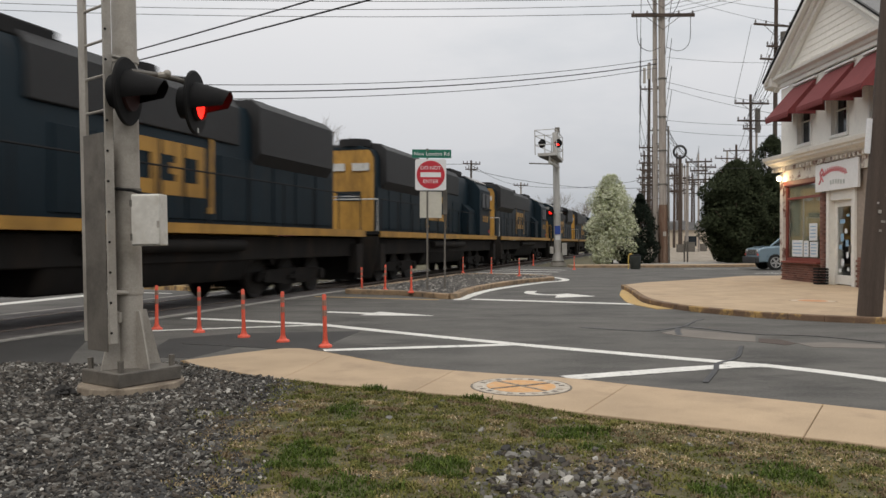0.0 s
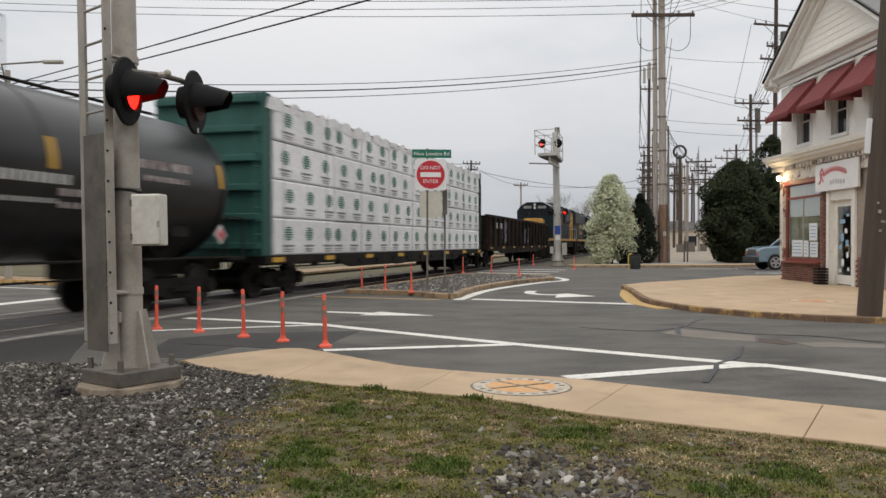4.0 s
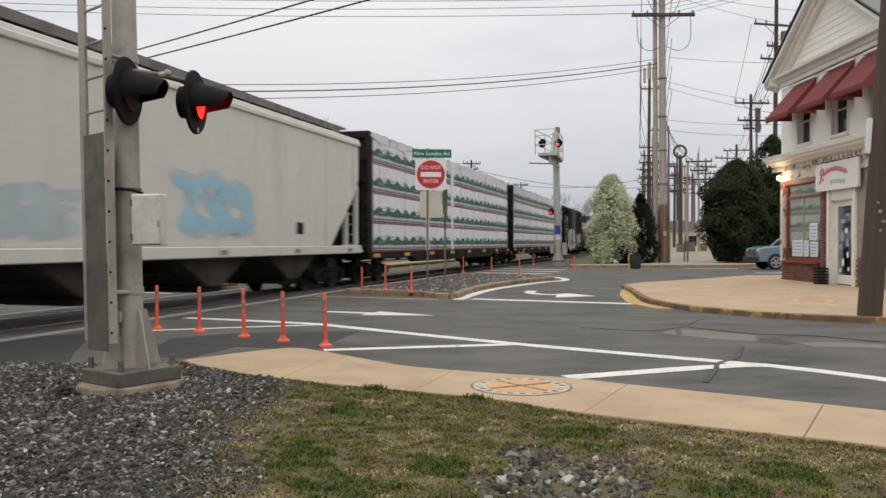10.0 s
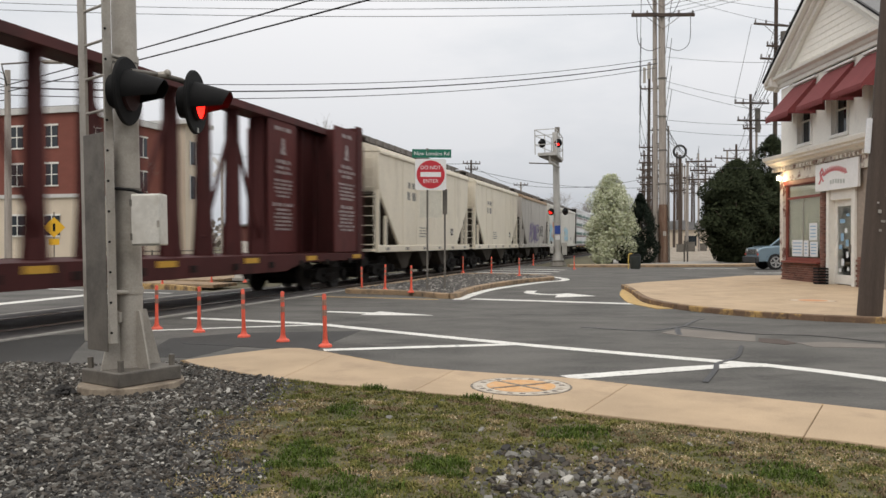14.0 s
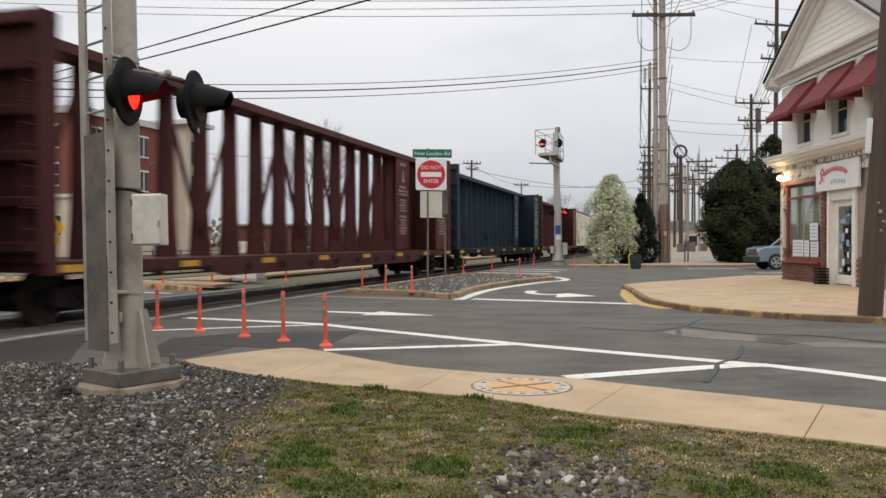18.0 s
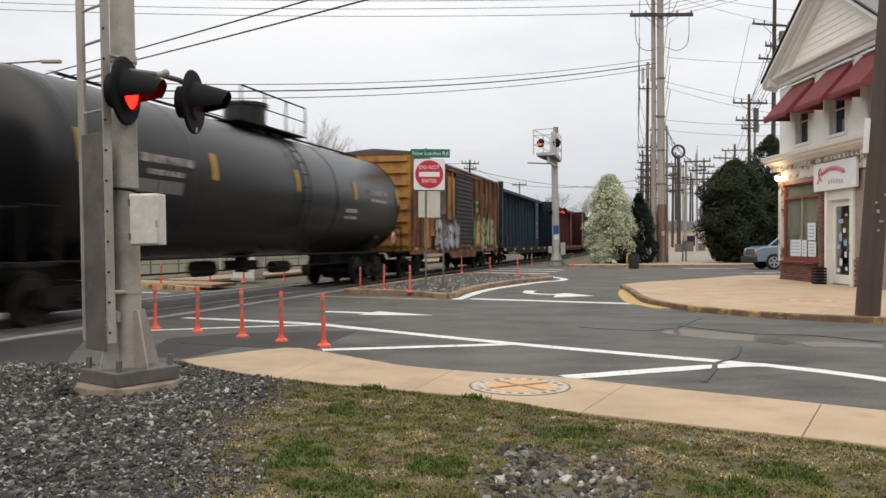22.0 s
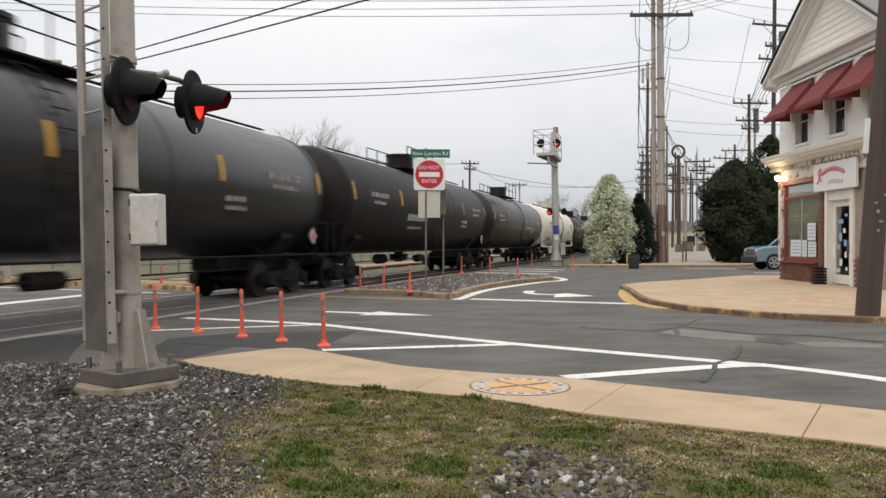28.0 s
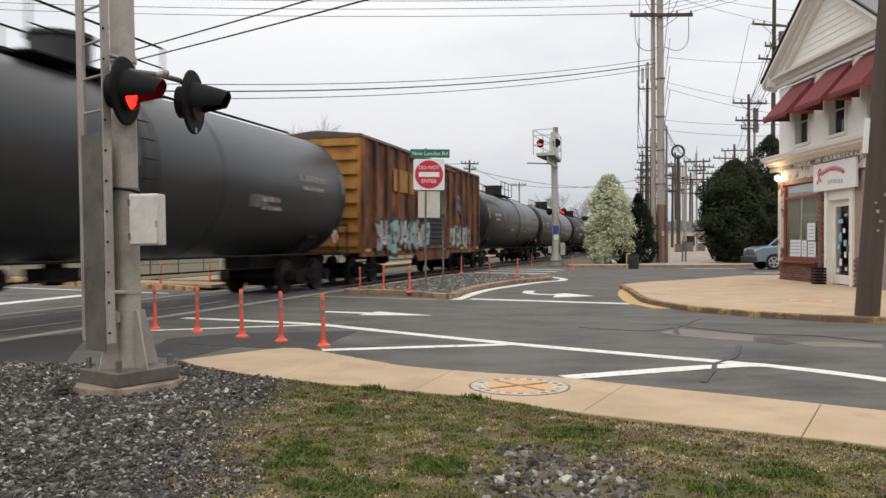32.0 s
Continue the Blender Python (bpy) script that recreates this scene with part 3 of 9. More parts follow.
def corner_pavement():
    root = thing("pavement_corner", "tan concrete corner pavement with a yellow-edged kerb", "pavement", kind="structure")
    rim = [(5.6, 25.0), (5.25, 22.2), (4.95, 20.2), (4.8, 18.5), (5.0, 17.0), (5.6, 15.7), (6.35, 14.8), (7.65, 14.0), (11.0, 12.6), (16, 11.0)]
    back = [(12.06, 31.5), (8.6, 27.9), (6.7, 26.2)]
    path = smooth_path(rim, 6)
    body = [(p.x, p.y) for p in path] + [(26, 9), (26, 32.5), (12.06, 32.0), (8.6, 28.3), (6.7, 26.6)]
    part("slab", Geo().prism(body, -0.1, 0.11), concrete_tan, root)
    for i in range(0, len(path) - 1, 3):
        seg = path[i:i + 4]
        if len(seg) > 1:
            part("kerb", strip(seg, 0.16, 0.112, 0.2), kerb_stained, root, bevel=0.02)
    gut = smooth_path([(5.5, 24.0), (5.0, 22.0), (4.68, 20.2), (4.5, 18.6), (4.7, 17.1)], 5)
    part("gutter", strip(gut, 0.35, 0.012, 0.02), yellow_paint, root, "yellow painted gutter")
    for a, b in (((5.2, 19.5), (13, 21.5)), ((5.6, 24), (12, 24.5)), ((6.2, 15.2), (12, 18.5)), ((8.2, 13.8), (9.5, 27))):
        part("joint", strip([a, b], 0.012, 0.112, 0.002), concrete_tan, root)
    # worn emblem on the corner
    em = thing("pavement_emblem", "faded round orange floor emblem", "sign", m=pose(8.25, 18.0, 0.11))
    disc = [(0.5 * math.cos(2 * math.pi * k / 32), 0.5 * math.sin(2 * math.pi * k / 32)) for k in range(32)]
    part("rim", Geo().prism(disc, 0, 0.004), mat("faded_rim", (0.26, 0.17, 0.11), 0.8, var=0.3, scale=6, dirt=(0.45, 0.36, 0.26), dirt_at=0.52, dirt_scale=5), em)
    part("ring", Geo().prism([(0.92 * x, 0.92 * y) for x, y in disc], 0, 0.005), mat("faded_white", (0.5, 0.4, 0.29), 0.8, var=0.2, scale=5), em)
    part("disc", Geo().prism([(0.62 * x, 0.62 * y) for x, y in disc], 0, 0.007), mat("faded_orange", (0.5, 0.24, 0.11), 0.8, var=0.2, scale=5), em)
    # the far kerb and verge
    far = [W(46.2, 5.3), W(47.2, 2.5), W(48.4, -1), W(50.5, -4.5), W(53.5, -8), W(57, -20), W(60, -50)]
    setting("kerb_far", strip(smooth_path(far), 0.3, 0.13, 0.25), kerb_tan, "tan concrete kerb on the far side of the road", "kerb")
    p2 = [p + Vector((0.3, 1.3, 0)) for p in smooth_path(far)]
    setting("pavement_far", strip(p2, 2.0, 0.12, 0.2), concrete_tan, "tan concrete pavement on the far side", "pavement")
    setting("yard_far", Geo().prism([W(49.5, 4)[:2], W(52, -3)[:2], W(56, -8)[:2], W(60, -25)[:2], W(150, -40)[:2], W(150, 4)[:2]], -0.1, 0.1), concrete_grey, "pale paved yard beyond the far pavement", "ground")


def railway():
    root = thing("railway_track", "single railway track with steel rails on dark ballast", "railway", kind="structure")
    prof = [(-0.07, 0), (0.07, 0), (0.07, 0.02), (0.012, 0.04), (0.012, 0.12), (0.036, 0.135), (0.036, 0.165), (-0.036, 0.165), (-0.036, 0.135), (-0.012, 0.12), (-0.012, 0.04), (-0.07, 0.02)]
    for n in (-0.755, 0.755):
        part("rail", Geo().prism([(y + n, z - 0.165) for y, z in prof], -150, 260, axis="x"), steel_rail, root, m=along(0, RAIL_N, RAIL_Z))
        part("rail_head", Geo().box(55, n, -0.001, 410, 0.05, 0.006), rail_head, root, "polished rail head", m=along(0, RAIL_N, RAIL_Z))
    bed = Geo().prism([(-2.6, -0.35), (-1.65, 0.0), (1.65, 0.0), (2.6, -0.35)], 24.0, 260, axis="x")
    bed.prism([(-2.6, -0.35), (-1.65, 0.0), (1.65, 0.0), (2.6, -0.35)], -150, 1.0, axis="x")
    part("ballast", bed, ballast_base, root, m=along(0, RAIL_N, -0.09))
    tie = Geo().box(0, 0, -0.07, 0.23, 2.6, 0.18).mesh("tie", tie_wood)
    for k in range(110):
        part("tie", tie, tie_wood, root, m=along(24.4 + 0.52 * k, RAIL_N, -0.045))
    # crossing panels
    for a, b, name in ((-1.52, -0.83, "panel"), (-0.68, 0.68, "panel"), (0.83, 1.52, "panel")):
        for k in range(9):
            g = Geo().box(0, (a + b) / 2, -0.08, 2.42, b - a, 0.2)
            part(name, g, panel_conc, root, bevel=0.01, m=along(2.3 + 2.44 * k, RAIL_N, 0.0 + 0.004 * (k % 2)))
    part("header", Geo().box(12, -1.62, -0.06, 22, 0.16, 0.16), concrete_grey, root, "pale concrete crossing edge", m=along(0, RAIL_N, 0.0))
    part("header", Geo().box(12, 1.62, -0.06, 22, 0.16, 0.16), concrete_grey, root, "pale concrete crossing edge", m=along(0, RAIL_N, 0.0))
    rng = random.Random(9)
    g = Geo()
    for _ in range(3500):
        p = W(rng.uniform(24, 60), RAIL_N + rng.choice((-1, 1)) * rng.uniform(0.8, 2.4) if rng.random() < 0.8 else RAIL_N + rng.uniform(-0.7, 0.7))
        pebble(g, p.x, p.y, -0.1, rng.uniform(0.03, 0.07), rng)
    tagged(part("ballast_stones", g, island_stone, root, smooth=False), kind="stuff")


# ---- the freight train ----
def train_paint(name, c, rust=0.64, rough=0.55, dirt=RUST, soft=0.1, scale=1.2, var=0.3, gloss=0.28):
    """Weathered wagon paint: upright streaks and rust."""
    return mat(name, c, rough, var=var, scale=0.8, fine=18, bump=0.05, stretch=(1.6, 1.6, 0.45), dirt=dirt, dirt_at=rust, dirt_scale=scale, dirt_soft=soft, gloss=gloss)


loco_blue = train_paint("dark_blue_paint", (0.0098, 0.0195, 0.027), 0.66, 0.5, GRIME, gloss=0.12)
loco_grey = train_paint("grimy_black", (0.019, 0.019, 0.02), 0.66, 0.65, (0.026, 0.023, 0.02), gloss=0.12)
loco_yellow = train_paint("golden_yellow_paint", (0.43, 0.235, 0.05), 0.58, 0.5, (0.2, 0.11, 0.03))
grille = mat("radiator_grille", (0.012, 0.012, 0.013), 0.6, var=0.3, scale=3, fine=60, bump=0.3)
loco_glass = mat("cab_glass", (0.02, 0.025, 0.03), 0.08, var=0.1, bump=0.0)
cab_dark = mat("dim_cab_glass", (0.012, 0.013, 0.015), 0.3, var=0.2, bump=0.0, gloss=0.15)
number_pale = mat("pale_number_board", (0.24, 0.24, 0.235), 0.5, var=0.3, scale=7, dirt=(0.1, 0.1, 0.1), dirt_at=0.58, dirt_scale=9)
# pale colour stands in for the sky's sheen on the cab roof slopes
loco_roof = mat("sky_sheen_cab_roof", (0.4, 0.4, 0.4), 0.6, var=0.25, scale=2, dirt=(0.1, 0.1, 0.1), dirt_at=0.6)
under_mat = train_paint("grimy_underframe", (0.017, 0.0155, 0.0145), 0.6, 0.85, (0.032, 0.024, 0.018), gloss=0.15)
wheel_mat = mat("wheel_steel", (0.018, 0.015, 0.013), 0.6, 0.3, var=0.3, scale=6)
gon_brown = train_paint("black_brown_gondola", (0.015, 0.012, 0.011), 0.55, 0.75, (0.042, 0.029, 0.023), gloss=0.08)
gon_worn = train_paint("worn_gondola_patch", (0.06, 0.052, 0.05), 0.5, 0.8, (0.02, 0.016, 0.015), 0.06, 2.5, gloss=0.1)
box_black = train_paint("black_boxcar", (0.015, 0.016, 0.018), 0.72, 0.55, (0.06, 0.05, 0.045))
box_rust = train_paint("rusty_orange_boxcar", (0.25, 0.104, 0.046), 0.49, 0.75, (0.06, 0.03, 0.022), 0.09, 1.3, 0.4)
box_ochre = train_paint("ochre_boxcar_end", (0.40, 0.2, 0.05), 0.58, 0.7, (0.15, 0.065, 0.025))
cb_brown = train_paint("oxide_brown_paint", (0.07, 0.022, 0.021), 0.62, 0.65, (0.034, 0.016, 0.015), gloss=0.15)
cb_blue = train_paint("faded_blue_paint", (0.019, 0.034, 0.05), 0.6, 0.6, (0.024, 0.024, 0.025), gloss=0.14)
faded = {"oxide_brown_paint": train_paint("faded_oxide_panel", (0.115, 0.038, 0.036), 0.62, 0.65, (0.06, 0.025, 0.024), gloss=0.15),
         "faded_blue_paint": train_paint("faded_blue_panel", (0.03, 0.06, 0.092), 0.6, 0.6, (0.03, 0.04, 0.05), gloss=0.14)}
cb_green = train_paint("green_paint", (0.03, 0.10, 0.085), 0.66, 0.55, (0.03, 0.05, 0.045))
hop_cream = train_paint("cream_hopper_paint", (0.75, 0.69, 0.57), 0.68, 0.55, (0.46, 0.4, 0.3), 0.14, 0.9, 0.07)
hop_grey = train_paint("grey_hopper_paint", (0.48, 0.455, 0.42), 0.66, 0.55, (0.26, 0.23, 0.2), 0.14, 0.9, 0.14)
hop_white = train_paint("off_white_hopper_paint", (0.66, 0.645, 0.59), 0.68, 0.55, (0.44, 0.41, 0.36), 0.14, 0.9, 0.07)
# grime plus the shade below a hopper body, both put into the colour
hop_dark = train_paint("shaded_grimy_hopper_steel", (0.06, 0.05, 0.04), 0.55, 0.85, (0.028, 0.022, 0.016))
tank_black = train_paint("black_tank", (0.0085, 0.0085, 0.0092), 0.66, 0.3, (0.013, 0.012, 0.0115), 0.16, 0.7, gloss=0.42)
tank_brown = train_paint("brown_black_tank", (0.0135, 0.0108, 0.0104), 0.66, 0.46, (0.02, 0.016, 0.015), 0.16, 0.7, gloss=0.2)
tank_grey = train_paint("dark_grey_tank", (0.02, 0.0215, 0.024), 0.66, 0.33, (0.016, 0.017, 0.019), 0.16, 0.7, gloss=0.45)
tank_grime = mat("spilled_grime", (0.4, 0.35, 0.27), 0.7, var=0.45, scale=1.4, fine=14, bump=0.05, stretch=(1.5, 1.5, 0.5), dirt=(0.1, 0.085, 0.07), dirt_at=0.52, dirt_scale=1.6, dirt_soft=0.1)
tank_cream = train_paint("cream_tank", (0.74, 0.69, 0.58), 0.64, 0.42, (0.52, 0.45, 0.35), 0.16, 0.8, 0.1)
mark_yellow = mat("yellow_reflector", (0.55, 0.31, 0.03), 0.5, var=0.15, scale=6)
lettering_gold = mat("golden_lettering", (0.45, 0.28, 0.07), 0.6, var=0.35, scale=5, dirt=(0.06, 0.05, 0.03), dirt_at=0.58, dirt_scale=6)
mark_white = mat("white_stencil", (0.55, 0.55, 0.53), 0.6, var=0.2, scale=6, dirt=(0.2, 0.2, 0.2), dirt_at=0.62, dirt_scale=6)
walk_grey = mat("grimy_walkway_steel", (0.19, 0.175, 0.165), 0.8, var=0.3, scale=2, fine=20, dirt=(0.07, 0.055, 0.045), dirt_at=0.55)
mark_faint = mat("faded_white_stencil", (0.42, 0.38, 0.37), 0.7, var=0.4, scale=5, dirt=(0.12, 0.06, 0.06), dirt_at=0.56, dirt_scale=7)
primer_brown = mat("brown_primer", (0.085, 0.045, 0.03), 0.85, var=0.35, scale=2, dirt=(0.15, 0.07, 0.04), dirt_at=0.55)
mark_grey = mat("grey_stencil", (0.2, 0.195, 0.18), 0.6, var=0.2, scale=6)
mark_blue = mat("dull_blue_stencil", (0.16, 0.16, 0.24), 0.6, var=0.2, scale=6)
wrap_white = mat("white_lumber_wrap", (0.8, 0.8, 0.81), 0.42, var=0.1, scale=2.5, fine=9, bump=0.6, rand=0.05)
wrap_green = mat("green_print", (0.014, 0.075, 0.055), 0.5, var=0.35, scale=6)
wrap_seal = mat("pale_green_seal", (0.06, 0.19, 0.14), 0.5, var=0.35, scale=6)
wrap_teal = mat("pale_green_print", (0.2, 0.42, 0.35), 0.5, var=0.25, scale=5)
wrap_maroon = mat("maroon_print", (0.18, 0.045, 0.06), 0.5, var=0.25, scale=5)
wrap_grey = mat("grey_print", (0.17, 0.19, 0.19), 0.5, var=0.2, scale=5)
bead_green = mat("green_graffiti", (0.14, 0.36, 0.08), 0.6, var=0.3, scale=3)
spray_white = mat("white_graffiti", (0.55, 0.56, 0.55), 0.6, var=0.3, scale=2.5, dirt=(0.2, 0.2, 0.19), dirt_at=0.55, dirt_scale=3)
spray_dark = mat("dark_graffiti_outline", (0.045, 0.04, 0.04), 0.7, var=0.4, scale=3)
spray_teal = mat("teal_graffiti", (0.2, 0.42, 0.4), 0.6, var=0.3, scale=3)
spray_blue = mat("pale_blue_graffiti", (0.33, 0.55, 0.66), 0.6, var=0.2, scale=3)
spray_pale = mat("faint_blue_graffiti", (0.45, 0.53, 0.55), 0.6, var=0.2, scale=3)
spray_violet = mat("violet_graffiti", (0.13, 0.10, 0.22), 0.6, var=0.3, scale=3)
spray_grey = mat("grey_graffiti", (0.28, 0.27, 0.255), 0.6, var=0.3, scale=3)
spray_orange = mat("orange_graffiti", (0.55, 0.22, 0.07), 0.6, var=0.3, scale=3)

STORE = {}


def stored(name, build, material):
    """Mesh data that all alike pieces share."""
    if name not in STORE:
        STORE[name] = build().mesh(name, material)
    return STORE[name]


def wheel_geo(r=0.44):
    g = Geo()
    prof = [(-0.07, 0.12), (-0.07, r - 0.12), (-0.05, r - 0.1), (-0.065, r - 0.05), (-0.065, r), (0.045, r), (0.05, r + 0.028), (0.07, r + 0.028), (0.07, 0.12)]
    seg = 20
    v = [(z * math.cos(2 * math.pi * k / seg), y, z * math.sin(2 * math.pi * k / seg)) for y, z in prof for k in range(seg)]
    f = [(i * seg + k, i * seg + (k + 1) % seg, (i + 1) * seg + (k + 1) % seg, (i + 1) * seg + k) for i in range(len(prof) - 1) for k in range(seg)]
    f += [tuple(range(seg)), tuple(range(len(v) - seg, len(v)))]
    g.add(v, f)
    return g.tube([(0, -0.2, 0), (0, -0.07, 0)], 0.1, 10)


def truck_frame_geo(axles, pitch, r):
    g = Geo()
    reach = pitch * (axles - 1) / 2
    for y in (-1.0, 1.0):
        top, low = r + 0.2, r - 0.22
        side = [(-reach - 0.28, r - 0.08), (-reach - 0.2, r + 0.16), (-0.55, top), (0.55, top), (reach + 0.2, r + 0.16), (reach + 0.28, r - 0.08), (reach - 0.15, r - 0.1), (0.5, low), (-0.5, low), (-reach + 0.15, r - 0.1)]
        g.prism(side, y - 0.07, y + 0.07, axis="y")
        for k in range(axles):
            x = -reach + k * pitch
            g.tube([(x, y - 0.16 * (1 if y < 0 else -1), r), (x, y, r)], 0.15, 10)
        for x in (-0.16, 0.0, 0.16):
            g.tube([(x, y - 0.03, low + 0.03), (x, y - 0.03, top - 0.04)], 0.085, 8)
        g.box(0, y, r - 0.02, 0.85, 0.3, 0.09)
    g.box(0, 0, r + 0.06, 0.4, 2.1, 0.22)
    for k in range(axles - 1):
        g.box(-reach + (k + 0.5) * pitch, 0, r - 0.02, pitch - 0.7, 1.2, 0.5)
    for k in range(axles):
        g.tube([(-reach + k * pitch, -0.75, r), (-reach + k * pitch, 0.75, r)], 0.08, 8)
    return g


def truck(parent, x, axles=2, pitch=1.95, r=0.45):
    key = "truck%d" % axles
    ob = part("truck", stored(key, lambda: truck_frame_geo(axles, pitch, r), under_mat), under_mat, parent, m=pose(x, 0, 0))
    for k in range(axles):
        for side, turn in ((-1, 0), (1, 180)):
            part("wheel", stored("wheel%.2f" % r, lambda: wheel_geo(r), wheel_mat), wheel_mat, ob, m=pose((k - (axles - 1) / 2) * pitch, 0.76 * side, r, 0, 0, turn))
    return ob


def ladder_geo(h, w=0.42, step=0.32, r=0.014):
    g = Geo()
    for x in (0, w):
        g.tube([(x, 0, 0), (x, 0, h)], r, 6)
    k = step / 2
    while k < h:
        g.tube([(0, 0, k), (w, 0, k)], r, 6)
        k += step
    return g


def fittings(root, L, end_z=0.9, ladder_h=None, ladder_m=under_mat, y=1.5):
    """Couplers, brake rigging, end ladders and steps shared by the wagons."""
    for e in (-1, 1):
        g = Geo().box(e * (L / 2 - 0.45), 0, 0.86, 0.9, 0.28, 0.26, c=0.04)
        g.box(e * (L / 2 - 0.1), 0, 0.86, 0.3, 0.34, 0.34, c=0.05)
        part("coupler", g, under_mat, root)
        part("air_hose", Geo().tube([(e * (L / 2 - 0.3), -0.35, 0.8), (e * (L / 2 - 0.15), -0.35, 0.5), (e * (L / 2 - 0.02), -0.3, 0.42)], 0.025, 6), black_paint, root)
    part("brake_cylinder", Geo().tube([(0.6, -0.55, 0.72), (1.5, -0.55, 0.72)], 0.16, 10), under_mat, root)
    part("air_reservoir", Geo().tube([(-1.6, 0.4, 0.72), (-0.8, 0.4, 0.72)], 0.2, 10), under_mat, root)
    part("brake_pipe", Geo().tube([(-L / 2 + 0.8, -0.7, 0.72), (L / 2 - 0.8, -0.7, 0.72)], 0.02, 6), under_mat, root)


def decal(root, name, x, z, w, h, material, y=-1.56, t=0.006, label=""):
    return part(name, Geo().box(x, y, z, w, t, h), material, root, label)


def letter_bars(root, x, z, rows, w, h, gap, material, y, name="stencil", seed=1, depth=0.006):
    """Unreadable lettering: rows of short bars."""
    rng = random.Random(seed)
    for k in range(rows):
        g = Geo()
        p = -w / 2
        while p < w / 2:
            q = rng.uniform(0.6, 1.5) * h * 1.3
            g.box(x + p + q / 2, y, z - k * (h + gap), q * 0.85, depth, h)
            p += q + h * rng.uniform(0.3, 1.1)
        tagged(part(name, g, material, root), kind="stuff")


def text_block(root, x, z, width, heights, material, y, seed=1):
    """Unreadable centred lines of stencil: words of several letters as short bars, with gaps between the groups."""
    rng = random.Random(seed)
    for h in heights:
        if h <= 0:
            z += h
            continue
        g, w = Geo(), width * rng.uniform(0.55, 1.0)
        p = -w / 2
        while p < w / 2:
            for _ in range(rng.randint(2, 6)):
                q = h * rng.uniform(0.45, 0.75)
                if p + q > w / 2 + 0.05:
                    break
                g.box(x + p + q / 2, y, z - h / 2, q * 0.8, 0.006, h * rng.uniform(0.8, 1.0))
                p += q
            p += h * 0.8
        tagged(part("stencil", g, material, root), kind="stuff")
        z -= h * 1.55


def graffiti(root, x0, x1, z0, z1, mats, y, seed, n=7, ink=None):
    """Sprayed block letters that nobody can read: dark outline, fill and inner strokes, a colour a part."""
    rng = random.Random(seed)
    ink = ink or spray_dark
    forms = (((-0.5, -0.5), (-0.12, -0.5), (0.0, -0.18), (0.12, -0.5), (0.5, -0.46), (0.38, 0.05), (0.52, 0.5), (0.14, 0.48), (0.0, 0.2), (-0.12, 0.5), (-0.5, 0.46), (-0.36, -0.02)),
             ((-0.5, -0.4), (-0.4, -0.5), (0.5, -0.5), (0.52, -0.22), (-0.1, -0.2), (-0.1, -0.08), (0.4, -0.06), (0.4, 0.16), (-0.1, 0.15), (-0.1, 0.26), (0.5, 0.24), (0.5, 0.5), (-0.42, 0.5), (-0.52, 0.38)),
             ((-0.52, -0.5), (-0.2, -0.5), (-0.14, -0.14), (0.14, -0.14), (0.2, -0.5), (0.52, -0.5), (0.34, 0.4), (0.2, 0.52), (-0.2, 0.52), (-0.34, 0.4)),
             ((-0.5, -0.5), (0.42, -0.5), (0.52, -0.34), (0.46, -0.2), (0.02, -0.2), (0.5, 0.26), (0.44, 0.5), (-0.44, 0.5), (-0.52, 0.36), (-0.46, 0.22), (0.02, 0.22), (-0.46, -0.22)),
             ((-0.52, 0.5), (-0.5, -0.3), (-0.3, -0.5), (0.3, -0.5), (0.5, -0.3), (0.52, 0.5), (0.18, 0.5), (0.16, -0.16), (-0.16, -0.16), (-0.18, 0.5)))
    w, h = (x1 - x0) / n, z1 - z0
    for k in range(n):
        cx, cz = x0 + w * (k + 0.5), (z0 + z1) / 2 + rng.uniform(-0.06, 0.06) * h
        slant, flip, grow = rng.uniform(-0.2, 0.25), rng.choice((1, -1)), rng.uniform(0.9, 1.2)
        body = [(flip * (a + rng.uniform(-0.17, 0.17)), (b + rng.uniform(-0.15, 0.15)) * grow) for a, b in rng.choice(forms)]
        body = [(p[0] * u + q[0] * (1 - u), p[1] * u + q[1] * (1 - u)) for p, q in zip(body, body[1:] + body[:1]) for u in (0.75, 0.25)]
        d = 0.0012 * (k % 3)

        def place(q, s):
            a, b = q
            return cx + w * 1.32 * s * (a + slant * b), cz + h * (s if s > 1 else 1.1 * s - 0.1) * b * 0.92
        part("graffiti", Geo().prism([place(q, 1.14) for q in body], y - 0.002 - d, y, axis="y"), ink, root, "dark sprayed outline")
        part("graffiti", Geo().prism([place(q, 0.93) for q in body], y - 0.006 - d, y, axis="y"), mats[k % len(mats)], root, "sprayed graffiti letter")
        m = mats[(k + 1 + k // 3) % len(mats)] if len(mats) > 1 else ink
        for j in range(4):
            a = cx + w * rng.uniform(-0.4, 0.3)
            b = cz + h * rng.uniform(-0.3, 0.15)
            u, v = w * rng.uniform(0.06, 0.4), h * rng.uniform(0.05, 0.3)
            part("graffiti", Geo().prism([(a, b), (a + u, b + 0.3 * v), (a + u * 0.8, b + v), (a - 0.2 * u, b + 0.8 * v)], y - 0.01 - d, y, axis="y"), m if j % 2 else ink, root, "sprayed graffiti stroke")


def railing(root, pts, r, material, name="handrail", legs=(), z0=0.0):
    g = Geo().tube(pts, r, 6)
    for x, y, z in legs:
        g.tube([(x, y, z0), (x, y, z)], r, 6)
    part(name, g, material, root)


def wagon(name, label, category, group="wagons of the freight train"):
    return thing(name, label, category, group)


